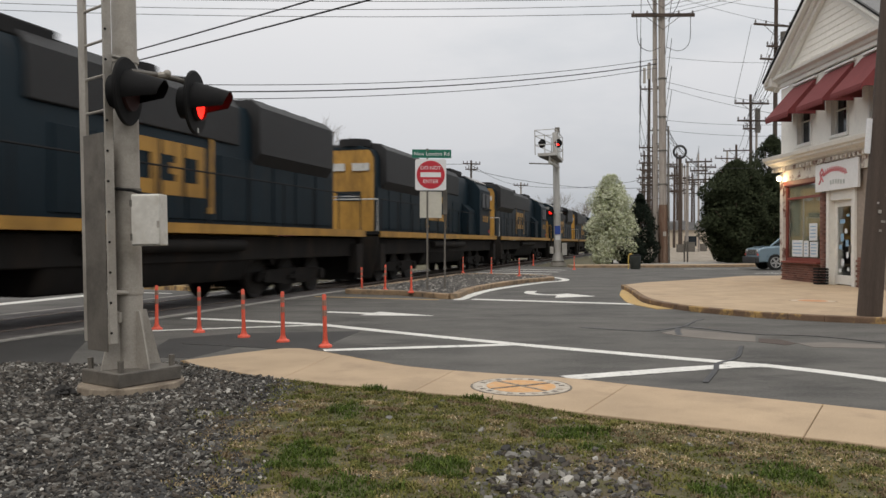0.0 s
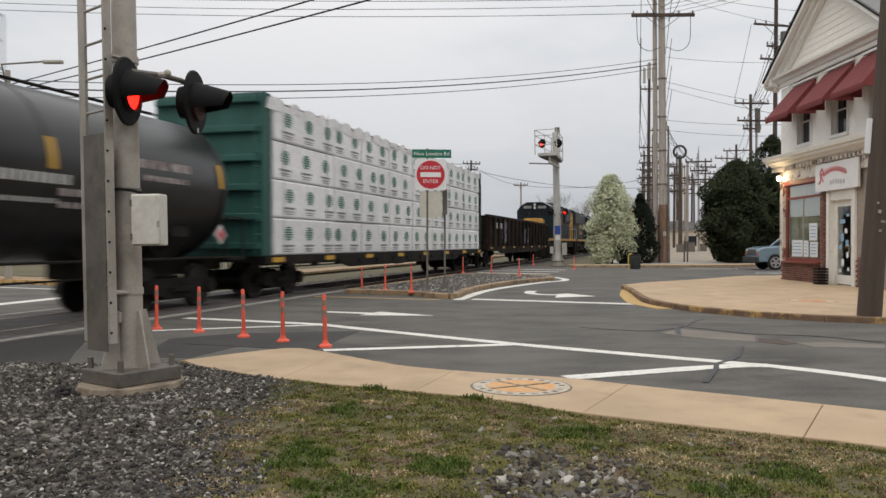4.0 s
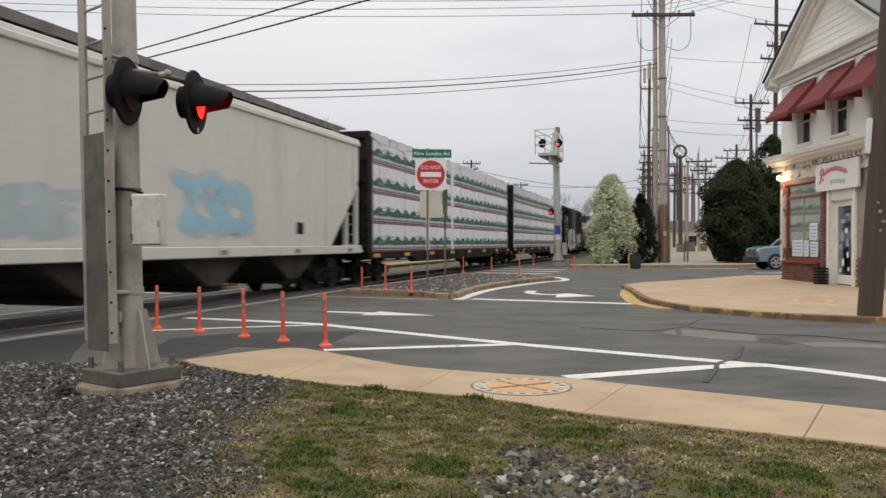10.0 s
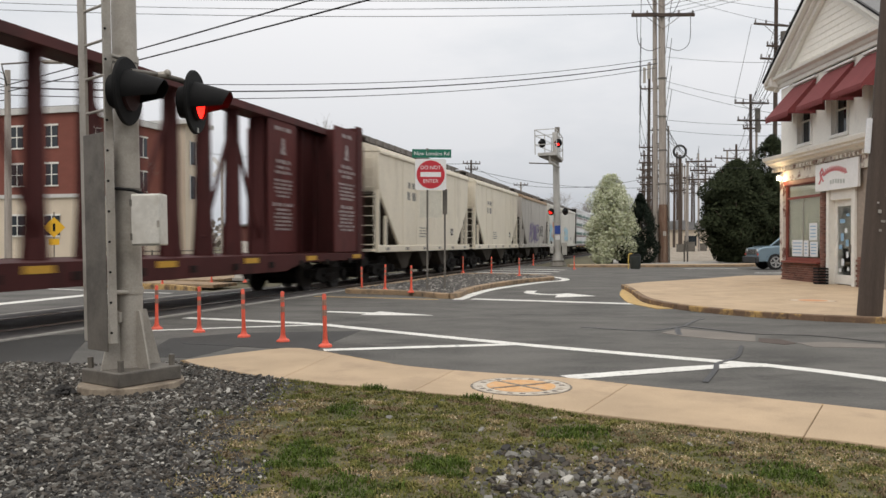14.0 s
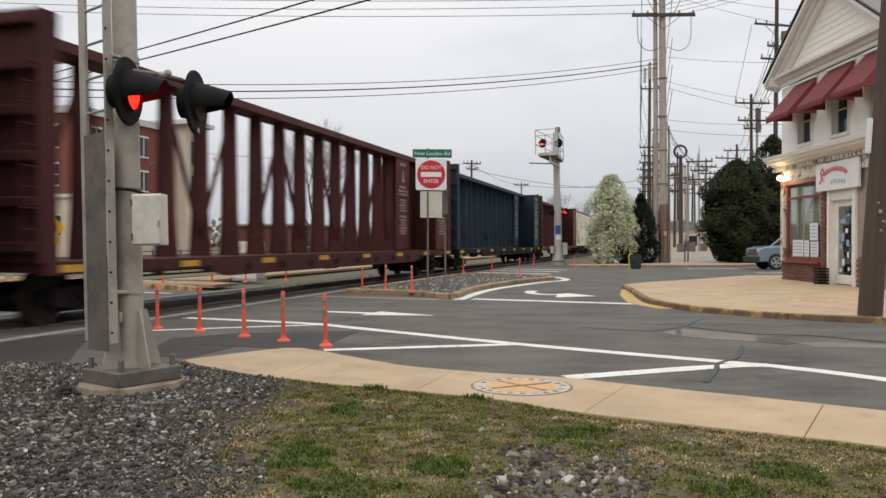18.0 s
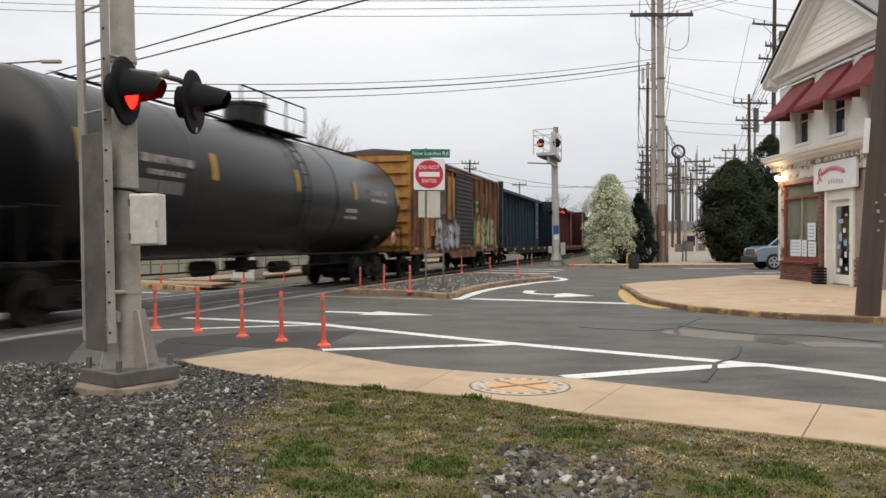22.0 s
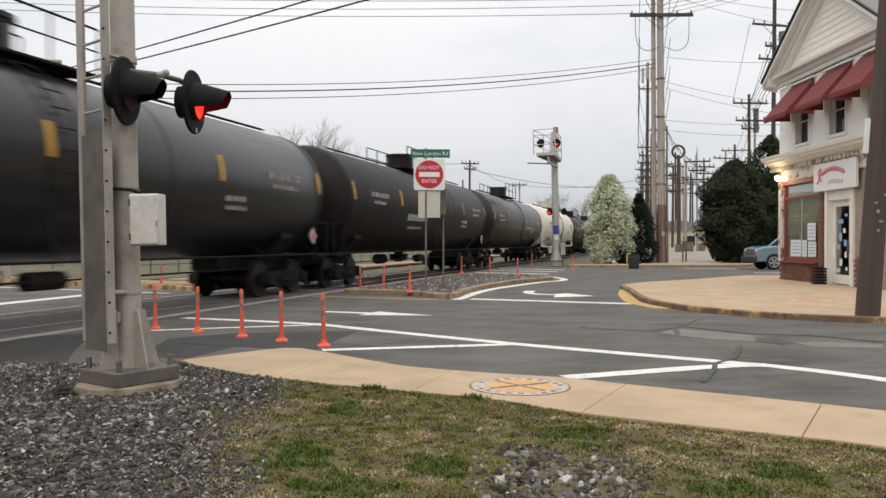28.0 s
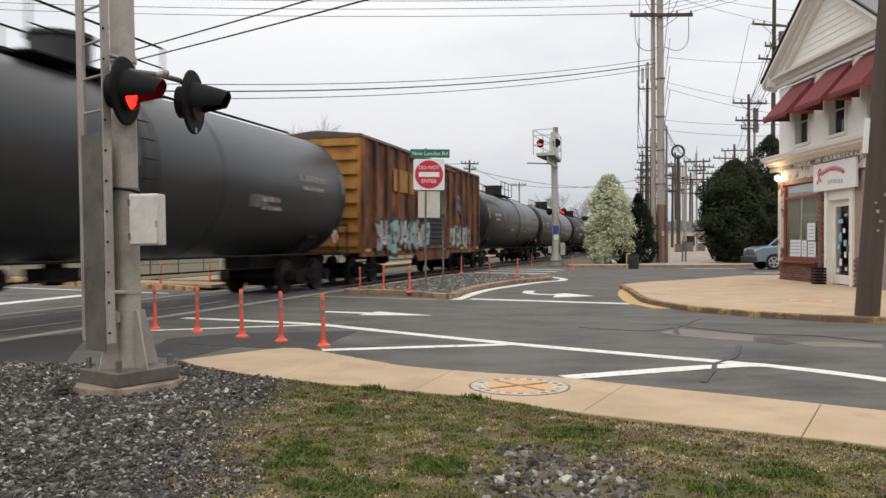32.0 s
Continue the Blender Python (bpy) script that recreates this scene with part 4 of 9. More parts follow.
def locomotive(L=20.98, logo=True, yellow_rear=True, tone=None):
    blue = tone or loco_blue
    root = wagon("diesel_locomotive", "dark blue diesel locomotive with yellow nose and yellow side stripe", "locomotive", "locomotives of the freight train")
    h = L / 2
    part("underframe", Geo().box(0, 0, 1.25, L - 1.6, 2.6, 0.56), under_mat, root, bevel=0.03)
    part("walkway", Geo().box(0, 0, 1.72, L - 1.3, 3.06, 0.1), loco_grey, root)
    for y in (-1.53, 1.53):
        part("sill_stripe", Geo().box(0, y, 1.67, L - 1.3, 0.05, 0.2), loco_yellow, root, "yellow sill stripe along the walkway")
    tank = [(-1.25, 0.95), (-1.0, 0.5), (1.0, 0.5), (1.25, 0.95), (1.25, 1.2), (-1.25, 1.2)]
    part("fuel_tank", Geo().prism(tank, -3.5, 3.2, axis="x"), under_mat, root, bevel=0.05)
    for y in (-1.38, 1.38):
        part("air_tank", Geo().tube([(-2.8, y, 1.32), (2.5, y, 1.32)], 0.14, 12), under_mat, root)
    hood = [(-0.92, 1.77), (0.92, 1.77), (0.92, 4.15), (0.78, 4.4), (0.4, 4.5), (-0.4, 4.5), (-0.78, 4.4), (-0.92, 4.15)]
    part("long_hood", Geo().prism(hood, -h + 1.75, 5.4, axis="x"), blue, root, bevel=0.02)
    part("radiator_section", Geo().prism([(-1.16, 3.4), (-0.95, 3.15), (0.95, 3.15), (1.16, 3.4), (1.16, 4.42), (0.9, 4.62), (-0.9, 4.62), (-1.16, 4.42)], -h + 2.3, -h + 6.8, axis="x"), grille, root, bevel=0.02)
    part("dynamic_brake_blister", Geo().prism([(-0.98, 3.5), (0.98, 3.5), (0.98, 4.3), (0.78, 4.52), (-0.78, 4.52), (-0.98, 4.3)], -3.4, 3.2, axis="x"), grille, root, bevel=0.03)
    for x in (-7.9, -6.6, -5.3, -2.2, -0.6):
        part("roof_fan", Geo().tube([(x, 0, 4.5), (x, 0, 4.74)], [0.62, 0.58], 20), loco_grey, root)
    part("exhaust_port", Geo().box(1.4, 0, 4.58, 0.6, 0.45, 0.25), loco_grey, root)
    part("air_filter_box", Geo().box(3.4, 0, 4.52, 2.2, 1.6, 0.28), loco_grey, root, bevel=0.04)
    part("equipment_blower", Geo().prism([(-1.3, 1.77), (-1.3, 2.9), (-0.92, 3.2), (-0.92, 1.77)], 4.0, 5.35, axis="x"), blue, root, bevel=0.03)
    for k in range(9):
        x = -h + 2.5 + 1.3 * k
        for y in (-0.94, 0.94):
            part("hood_door", Geo().box(x, y, 2.55, 1.2, 0.035, 1.35), blue, root, bevel=0.008)
    cab = [(-1.52, 1.77), (1.52, 1.77), (1.52, 3.9), (1.2, 4.3), (0.7, 4.5), (-0.7, 4.5), (-1.2, 4.3), (-1.52, 3.9)]
    part("cab", Geo().prism(cab, 5.42, 7.9, axis="x"), blue, root, bevel=0.03)
    part("cab_roof", Geo().prism([(-0.74, 4.5), (-0.7, 4.54), (0.7, 4.54), (0.74, 4.5), (0, 4.47)], 5.32, 7.97, axis="x"), loco_grey, root)
    for e in (-1, 1):
        part("roof_slope", Geo().prism([(e * 0.72, 4.51), (e * 0.74, 4.54), (e * 1.31, 4.28), (e * 1.27, 4.24)], 5.5, 7.9, axis="x"), loco_roof, root, "pale dusty slope of the cab roof")
    for y in (-1.535, 1.535):
        for x in (6.25, 7.15):
            part("cab_window", Geo().box(x, y, 3.42, 0.72, 0.03, 0.66), cab_dark, root, bevel=0.01)
        part("arm_rest", Geo().box(6.9, y * 1.02, 3.02, 1.9, 0.12, 0.06), loco_grey, root)
        letter_bars(root, 6.6, 2.55, 1, 1.0, 0.3, 0.1, loco_yellow, y, seed=4)
        part("notice", Geo().box(7.55, y, 1.98, 0.16, 0.03, 0.16), sign_red, root, "small red notice")
        part("grab_iron", Geo().tube([(7.77, y * 1.03, 1.9), (7.77, y * 1.03, 3.1)], 0.018, 6), loco_yellow, root)
    for y in (-0.95, -0.1, 0.75):
        part("windshield", Geo().box(7.912, y + 0.1, 3.72, 0.03, 0.68, 0.5), cab_dark, root)
    for y in (-0.62, 0.62):
        part("number_board", Geo().box(7.94, y, 4.16, 0.08, 0.66, 0.2), number_pale, root, "white number board")
    nose = [(-0.84, 1.77), (0.84, 1.77), (0.84, 3.12), (0.68, 3.28), (-0.68, 3.28), (-0.84, 3.12)]
    part("short_hood", Geo().prism(nose, 7.91, 9.1, axis="x"), loco_yellow, root, "golden yellow short hood", bevel=0.05)
    for z in (4.12, 4.36):
        part("headlight", Geo().tube([(7.91, 0, z), (8.01, 0, z)], 0.1, 12), mark_white, root)
    part("nose_door", Geo().box(9.11, -0.42, 2.5, 0.03, 0.6, 1.3), loco_yellow, root, bevel=0.01)
    part("logo_block", Geo().box(9.11, 0.38, 2.75, 0.02, 0.8, 0.26), blue, root)
    part("logo_block", Geo().box(9.13, -0.42, 2.5, 0.02, 0.16, 0.5), blue, root)
    if yellow_rear:
        part("hood_end", Geo().prism([(-0.9, 1.77), (0.9, 1.77), (0.9, 4.1), (0.75, 4.36), (-0.75, 4.36), (-0.9, 4.1)], -h + 1.65, -h + 1.749, axis="x"), loco_yellow, root, "golden yellow hood end")
        for y in (-0.45, 0.45):
            part("number_board", Geo().box(-h + 1.62, y, 3.82, 0.06, 0.62, 0.24), mark_white, root, "white number board")
        part("logo_block", Geo().box(-h + 1.64, 0, 2.9, 0.02, 0.9, 0.3), blue, root)
    for e in (-1, 1):
        part("pilot", Geo().prism([(-1.45, 1.6), (1.45, 1.6), (1.45, 0.9), (1.2, 0.2), (-1.2, 0.2), (-1.45, 0.9)], e * (h - 0.75) - 0.06, e * (h - 0.75) + 0.06, axis="x"), under_mat, root, bevel=0.02)
        part("coupler", Geo().box(e * (h - 0.3), 0, 0.88, 0.8, 0.34, 0.34, c=0.05), under_mat, root)
        for y in (-1.35, 1.35):
            part("step_well", Geo().box(e * (h - 1.0), y, 0.9, 0.5, 0.3, 0.9), under_mat, root)
        part("end_rail", Geo().tube([(e * (h - 0.72), -1.4, 1.77), (e * (h - 0.72), -1.4, 2.75), (e * (h - 0.72), 1.4, 2.75), (e * (h - 0.72), 1.4, 1.77)], 0.022, 6), loco_yellow if e > 0 else mark_white, root)
    for y in (-1.47, 1.47):
        xs = [-h + 0.9 + 1.75 * k for k in range(9)]
        railing(root, [(xs[0], y, 2.75), (4.5, y, 2.75)], 0.018, loco_grey, legs=[(x, y, 2.75) for x in xs if x < 4.5], z0=1.77)
    if logo:
        for y in (-0.965, 0.965):
            for x0, x1, z0, z1, hole in ((-1.9, -1.2, 2.3, 3.3, 1), (-1.08, -0.38, 2.3, 3.3, 0), (-0.26, 0.46, 2.3, 3.3, 1)):
                g = Geo()
                t = 0.26
                g.box((x0 + x1) / 2, y, z1 - t / 2, x1 - x0, 0.012, t).box((x0 + x1) / 2, y, z0 + t / 2, x1 - x0, 0.012, t)
                g.box(x0 + t / 2, y, (z0 + z1) / 2, t, 0.012, z1 - z0 - 2 * t)
                if hole == 0:
                    g.box((x0 + x1) / 2, y, (z0 + z1) / 2, x1 - x0 - 2 * t, 0.012, t * 0.8)
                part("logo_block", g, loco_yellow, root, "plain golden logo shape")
            for x in (-2.2, 0.8):
                g = Geo().box(x, y, 2.85, 0.12, 0.012, 1.7).box(x + (0.1 if x < -1 else -0.1), y, 3.64, 0.2, 0.012, 0.12).box(x + (0.1 if x < -1 else -0.1), y, 2.06, 0.2, 0.012, 0.12)
                part("logo_bracket", g, loco_yellow, root)
    # everything above the walkway stands a little taller
    for ob in root.children:
        for v in ob.data.vertices:
            if v.co.z > 1.8:
                v.co.z = 1.8 + 1.1 * (v.co.z - 1.8)
    for x in (-6.1, 6.1):
        truck(root, x, 3, 1.65, 0.51)
    return root


def gondola(L):
    root = wagon("gondola_wagon", "long rusty black-brown open gondola with vertical ribs", "wagon")
    b = L / 2 - 0.55
    for y in (-1.5, 1.5):
        part("side_wall", Geo().box(0, y, 1.95, 2 * b, 0.06, 1.7), gon_brown, root)
        part("top_chord", Geo().box(0, y, 2.83, 2 * b + 0.1, 0.2, 0.16, c=0.03), gon_brown, root)
        part("side_sill", Geo().prism([(-b, 1.2), (-b, 0.98), (-b + 3.2, 0.92), (-b + 4.2, 0.78), (b - 4.2, 0.78), (b - 3.2, 0.92), (b, 0.98), (b, 1.2)], y - 0.07, y + 0.07, axis="y"), gon_brown, root)
        n = 17
        for k in range(n):
            x = -b + 0.12 + (2 * b - 0.24) * k / (n - 1)
            part("rib", Geo().box(x, y + 0.09 * (-1 if y < 0 else 1), 1.98, 0.14, 0.13, 1.6), gon_brown, root)
        for k in range(7):
            part("reflector", Geo().box(-b + 0.7 + (2 * b - 1.4) * k / 6, y * 1.083, 1.12, 0.5, 0.01, 0.11), mark_yellow, root, "yellow reflector")
    for e in (-1, 1):
        g = Geo().box(e * b, 0, 1.95, 0.08, 3.0, 1.8)
        for z in (1.5, 1.95, 2.4):
            g.box(e * (b + 0.07), 0, z, 0.12, 2.9, 0.14)
        part("end_wall", g, gon_brown, root)
        part("ladder", stored("gon_ladder", lambda: ladder_geo(1.7), gon_brown), gon_brown, root, m=pose(e * (b - 0.3) - 0.21, -1.68, 1.1))
    part("floor", Geo().box(0, 0, 1.06, 2 * b, 2.9, 0.1), gon_brown, root)
    part("scrap_load", scrap_heap(2 * b - 1.0, 2.7, 1.15, 1.3), gon_brown, root, "dark scrap load")
    graffiti(root, -6.8, -5.4, 1.35, 2.6, [spray_grey, mark_blue], -1.535, 31, 2)
    graffiti(root, 1.0, 2.6, 1.3, 2.5, [mark_blue], -1.535, 33, 2)
    letter_bars(root, -7.8, 2.35, 1, 1.3, 0.3, 0.1, mark_white, -1.535, seed=2)
    rng = random.Random(12)
    for k in range(11):
        decal(root, "worn_patch", -b + 1.3 + (2 * b - 2.6) * k / 10 + rng.uniform(-0.2, 0.2), rng.uniform(1.5, 2.2), rng.uniform(0.3, 0.8), rng.uniform(0.3, 0.9), gon_worn, -1.533)
    fittings(root, L)
    for x in (-L / 2 + 2.6, L / 2 - 2.6):
        truck(root, x)
    return root


def scrap_heap(l, w, z, h):
    g = Geo()
    nx, ny = 30, 6
    v = []
    for i in range(nx + 1):
        for j in range(ny + 1):
            k = noise.noise((i * 0.5, j * 0.7, 2.0))
            v.append((-l / 2 + l * i / nx, -w / 2 + w * j / ny, z + h * (0.75 + 0.25 * k) * (1 - abs(2 * j / ny - 1) ** 3 * 0.4)))
    f = [(i * (ny + 1) + j, (i + 1) * (ny + 1) + j, (i + 1) * (ny + 1) + j + 1, i * (ny + 1) + j + 1) for i in range(nx) for j in range(ny)]
    return g.add(v, f)


def bundle_geo(l, w, h):
    """A wrapped pack of boards with soft, sagging edges."""
    g = Geo()
    seg = 8
    ring = [(-w / 2 + 0.03, 0), (w / 2 - 0.03, 0), (w / 2, 0.04), (w / 2, h - 0.05), (w / 2 - 0.05, h), (-w / 2 + 0.05, h), (-w / 2, h - 0.05), (-w / 2, 0.04)]
    v = []
    for i in range(seg + 1):
        x = -l / 2 + l * i / seg
        for j, (y, z) in enumerate(ring):
            q = noise.noise((x * 1.7, y * 2, z * 3 + l))
            v.append((x, y + 0.014 * q, z + (0.012 * q if z > 0.1 else 0)))
    m = len(ring)
    f = [(i * m + j, (i + 1) * m + j, (i + 1) * m + (j + 1) % m, i * m + (j + 1) % m) for i in range(seg) for j in range(m)]
    f += [tuple(range(m - 1, -1, -1)), tuple(range(seg * m, seg * m + m))]
    return g.add(v, f)


def print_seals(l, h, y):
    """Round green seals with rows of lettering bars: the plain white wrap."""
    g, r = Geo(), Geo()
    n = 3
    for k in range(n):
        x = -l / 2 + l * (k + 0.5) / n
        for i in range(6):
            zz = 0.58 * h - 0.15 + 0.06 * i
            half = math.sqrt(max(0.185 ** 2 - (zz - 0.58 * h) ** 2, 0.0001)) * 1.15
            g.box(x, y, zz, 2 * half, 0.008, 0.042)
        r.box(x, y, 0.25 * h, 0.62, 0.008, 0.05).box(x, y, 0.16 * h, 0.5, 0.008, 0.025).box(x, y, 0.1 * h, 0.44, 0.008, 0.018)
    return g, r


def print_hills(l, h, y):
    """A printed line of jagged dark green hills over pale green streaks and maroon bars."""
    n = 64
    g, tl, m = Geo(), Geo(), Geo()
    top = []
    for i in range(n + 1):
        x = -l / 2 + l * i / n
        peak = 1 - abs(((x * 1.05 + 0.25 * noise.noise((x * 1.3, 4.0, 0))) % 1.0) * 2 - 1)
        top.append((x, h * (0.36 + 0.2 * peak ** 0.8 + 0.05 * noise.noise((x * 5, 1.0, 0)) + 0.03 * noise.noise((x * 13, 2.0, 0)))))
    for i in range(n):
        (x0, z0), (x1, z1) = top[i], top[i + 1]
        low = h * (0.245 + 0.035 * noise.noise((x0 * 2.1, 7.0, 0)))
        g.prism([(x0, low), (x1, low), (x1, z1), (x0, z0)], y - 0.004, y + 0.004, axis="y")
    rng = random.Random(61)
    for k in range(34):
        x, w = rng.uniform(-l / 2, l / 2 - 0.6), rng.uniform(0.2, 0.6)
        z = h * rng.choice((rng.uniform(0.185, 0.245), rng.uniform(0.3, 0.42), rng.uniform(0.46, 0.58)))
        t = h * rng.uniform(0.014, 0.035)
        d = 0.006 if z < 0.44 * h else 0.002
        tl.prism([(x, z), (x + w, z + rng.uniform(-0.01, 0.01)), (x + 0.8 * w, z + t), (x + 0.25 * w, z + 1.3 * t)], y - d, y + d, axis="y")
    m.box(0, y, 0.045 * h, l, 0.008, 0.05 * h).box(0, y, 0.115 * h, l, 0.008, 0.035 * h).box(0, y, 0.158 * h, l, 0.008, 0.014 * h)
    return g, tl, m


def centerbeam(L, paint, load=None, label="", label_bars=True, end_paint=None, strips=()):
    root = wagon("centerbeam_wagon", label, "wagon")
    b = L / 2 - 0.62
    ep = end_paint or paint
    T = 4.98                       # height of bulkheads and chord
    deck = under_mat if load or paint is not cb_brown else paint
    part("deck", Geo().box(0, 0, 0.98, 2 * b, 2.9, 0.16), deck, root)
    for y in (-1.47, 1.47):
        part("side_sill", Geo().prism([(-b, 1.07), (-b, 0.86), (-b + 4.4, 0.86), (-b + 5.4, 0.66), (b - 5.4, 0.66), (b - 4.4, 0.86), (b, 0.86), (b, 1.07)], y - 0.06, y + 0.06, axis="y"), deck, root)
        for k in range(8):
            part("reflector", Geo().box(-b + 0.6 + (2 * b - 1.2) * k / 7, y * 1.045, 0.96, 0.62, 0.01, 0.12), mark_yellow, root, "yellow reflector")
        for k in range(14):
            part("winch", Geo().box(-b + 1.2 + (2 * b - 2.4) * k / 13, y * 1.02, 0.84, 0.16, 0.16, 0.14), under_mat, root)
    for e in (-1, 1):
        ep = under_mat if load == "seals" and e > 0 else end_paint or paint
        wall = part("bulkhead", Geo().box(e * b, 0, (1.05 + T) / 2, 0.12, 2.9, T - 1.05), ep, root, bevel=0.015)
        for z in (1.3, 2.0, 2.7, 3.4, 4.1, 4.8):
            part("bulkhead_rib", Geo().box(e * (b + 0.12), 0, z, 0.2, 2.8, 0.16), ep, wall, bevel=0.02)
        for y in (-1.42, 1.42):
            w = 0.12 if load == "seals" and e > 0 else 0.42
            part("corner_post", Geo().box(e * (b + 0.07 - w / 2), y, (1.05 + T) / 2, w, 0.08, T - 1.05), ep, wall)
        part("ladder", stored("cb_ladder" + paint.name, lambda: ladder_geo(3.3), paint), paint, root, m=pose(e * (b + 0.14) - 0.21, -1.4, 1.1))
        if e < 0 and not load:
            continue
        web = Geo().box(e * (b - 2.1), 0, (1.1 + T) / 2 - 0.05, 3.7, 0.1, T - 1.2)
        for k in range(4):
            web.box(e * (b - 0.5 - 1.05 * k), 0, (1.1 + T) / 2 - 0.05, 0.09, 0.34, T - 1.2)
        part("end_web", web, ep, root)
        if not load:
            for y in (-0.4, 0.4):
                part("end_panel", Geo().box(e * (b - 1.15), y * 3.5, 2.95, 1.75, 0.05, 3.7), faded.get(paint.name, paint), root, bevel=0.01)
                part("end_panel", Geo().box(e * (b - 3.1), y * 0.7, 2.95, 1.7, 0.05, 3.7), faded.get(paint.name, paint), root, bevel=0.01)
            if label_bars:
                for q, yy in ((b - 1.15, -1.43), (b - 3.1, -0.31)):
                    g = Geo().prism([(e * q - 0.18, 3.85), (e * q + 0.18, 3.85), (e * q + 0.12, 3.95), (e * q + 0.07, 4.3), (e * q - 0.07, 4.3), (e * q - 0.12, 3.95)], yy - 0.006, yy, axis="y")
                    part("emblem", g, mark_faint, root, "small faded white emblem")
                    text_block(root, e * q, 3.7, 1.25, (0.11, 0.09, 0.09, -0.1, 0.07, 0.07, 0.07, 0.07, 0.07, -0.12, 0.1, 0.07, 0.07, 0.07, 0.07, 0.07, 0.07), mark_faint, yy - 0.003, seed=int(10 * q) + e)
                    text_block(root, e * q, 4.62, 1.0, (0.12,), mark_faint, yy - 0.003, seed=int(7 * q))
    part("top_chord", Geo().prism([(-0.34, T - 0.2), (0.34, T - 0.2), (0.3, T + 0.02), (-0.3, T + 0.02)], -b, b, axis="x"), paint, root, bevel=0.015)
    # tapered columns of the centre truss; on an empty wagon they run back to the rear bulkhead
    n = 12 if load else 15
    first_x, last_x = (-b + 4.0, b - 4.0) if load else (-b + 1.25, b - 4.0)
    for k in range(n):
        x = first_x + (last_x - first_x) * k / (n - 1)
        web = [(-0.25, 1.06), (0.25, 1.06), (0.18, 2.1), (0.14, T - 0.2), (-0.14, T - 0.2), (-0.18, 2.1)]
        col = Geo().prism(web, x - 0.012, x + 0.012, axis="x")
        for q in (-1, 1):
            for (y0, z0), (y1, z1) in (((0.25, 1.06), (0.18, 2.1)), ((0.18, 2.1), (0.14, T - 0.2))):
                col.prism([(q * y0, z0), (q * y1, z1), (q * (y1 + 0.02), z1), (q * (y0 + 0.02), z0)], x - 0.065, x + 0.065, axis="x")
        part("column", col, paint, root)
        if k < n - 1 and not load and k % 3 != 2:
            x1 = first_x + (last_x - first_x) * (k + 1) / (n - 1)
            a, c = ((x, 0, 4.55), (x1, 0, 1.5)) if k % 2 else ((x, 0, 1.5), (x1, 0, 4.55))
            part("brace", Geo().tube([a, c], 0.055, 6), paint, root)
    if load:
        count, tiers = 6, 4
        l, h = (2 * b - 0.9) / count, 0.95 if load == "seals" else 0.975
        bundle = stored("bundle%.2f" % (l + h), lambda: bundle_geo(l - 0.03, 1.02, h - 0.02), wrap_white)
        y_face = -0.518
        if load == "seals":
            if "seal_a" not in STORE:
                a, c = print_seals(l, h, y_face)
                STORE["seal_a"], STORE["seal_b"] = a.mesh("print", wrap_seal), c.mesh("print", wrap_grey)
            prints = [("seal_print", STORE["seal_a"], wrap_seal), ("lettering_bars", STORE["seal_b"], wrap_grey)]
        else:
            if "hill_a" not in STORE:
                a, c, d = print_hills(l, h, y_face)
                STORE["hill_a"], STORE["hill_b"], STORE["hill_c"] = a.mesh("print", wrap_green), c.mesh("print", wrap_teal), d.mesh("print", wrap_maroon)
            prints = [("hill_print", STORE["hill_a"], wrap_green), ("peak_print", STORE["hill_b"], wrap_teal), ("bar_print", STORE["hill_c"], wrap_maroon)]
        rng = random.Random(5)
        for i in range(count):
            for j in range(tiers):
                for side in (-1, 1):
                    x = -b + 0.45 + l * (i + 0.5)
                    ob = part("lumber_pack", bundle, wrap_white, root, m=pose(x + rng.uniform(-0.015, 0.015), side * (0.96 + rng.uniform(-0.012, 0.012)), 1.06 + h * j, 0, 0, 0 if side < 0 else 180))
                    shift = rng.uniform(-0.3, 0.3) if load == "seals" else 0.0
                    for nm, me, mm in prints:
                        part(nm, me, mm, ob, m=pose(shift, 0, 0))
        for k in range(9):
            x = -b + 1.0 + (2 * b - 2.0) * k / 8
            part("strap", Geo().box(x, -1.487, 1.06 + 2 * h, 0.018, 0.012, 4 * h), mark_white, root)
        for k in range(26):
            x, w, lift = -b + 0.6 + (2 * b - 1.2) * k / 25 + rng.uniform(-0.2, 0.2), rng.uniform(0.25, 0.55), rng.uniform(0.02, 0.12)
            z = 1.05 + 4 * h
            flap = Geo().add([(x - w, -1.484, z - rng.uniform(0.1, 0.3)), (x + w, -1.488, z - rng.uniform(0.1, 0.3)), (x + w * 0.8, -1.50, z + lift * 0.5), (x, -1.52, z + lift), (x - w * 0.8, -1.49, z + lift * 0.3), (x, -1.2, z + lift * 0.8)],
                             [(0, 1, 2, 3), (0, 3, 4), (3, 2, 5), (4, 3, 5)])
            part("wrap_flap", flap, wrap_white, root, "loose wrinkled flap of wrap")
        for x in strips:
            part("wrap_strip", Geo().box(x, -1.489, 1.06 + 2 * h, 0.42, 0.02, 4 * h - 0.05), wrap_white, root, "plain pale strip of wrap over the joint")
        part("top_cover", Geo().prism([(-1.48, 1.05 + 4 * h), (1.48, 1.05 + 4 * h), (1.2, 1.12 + 4 * h), (-1.2, 1.12 + 4 * h)], -b + 0.4, b - 0.4, axis="x"), wrap_white, root)
    fittings(root, L)
    for x in (-L / 2 + 2.3, L / 2 - 2.3):
        truck(root, x)
    return root


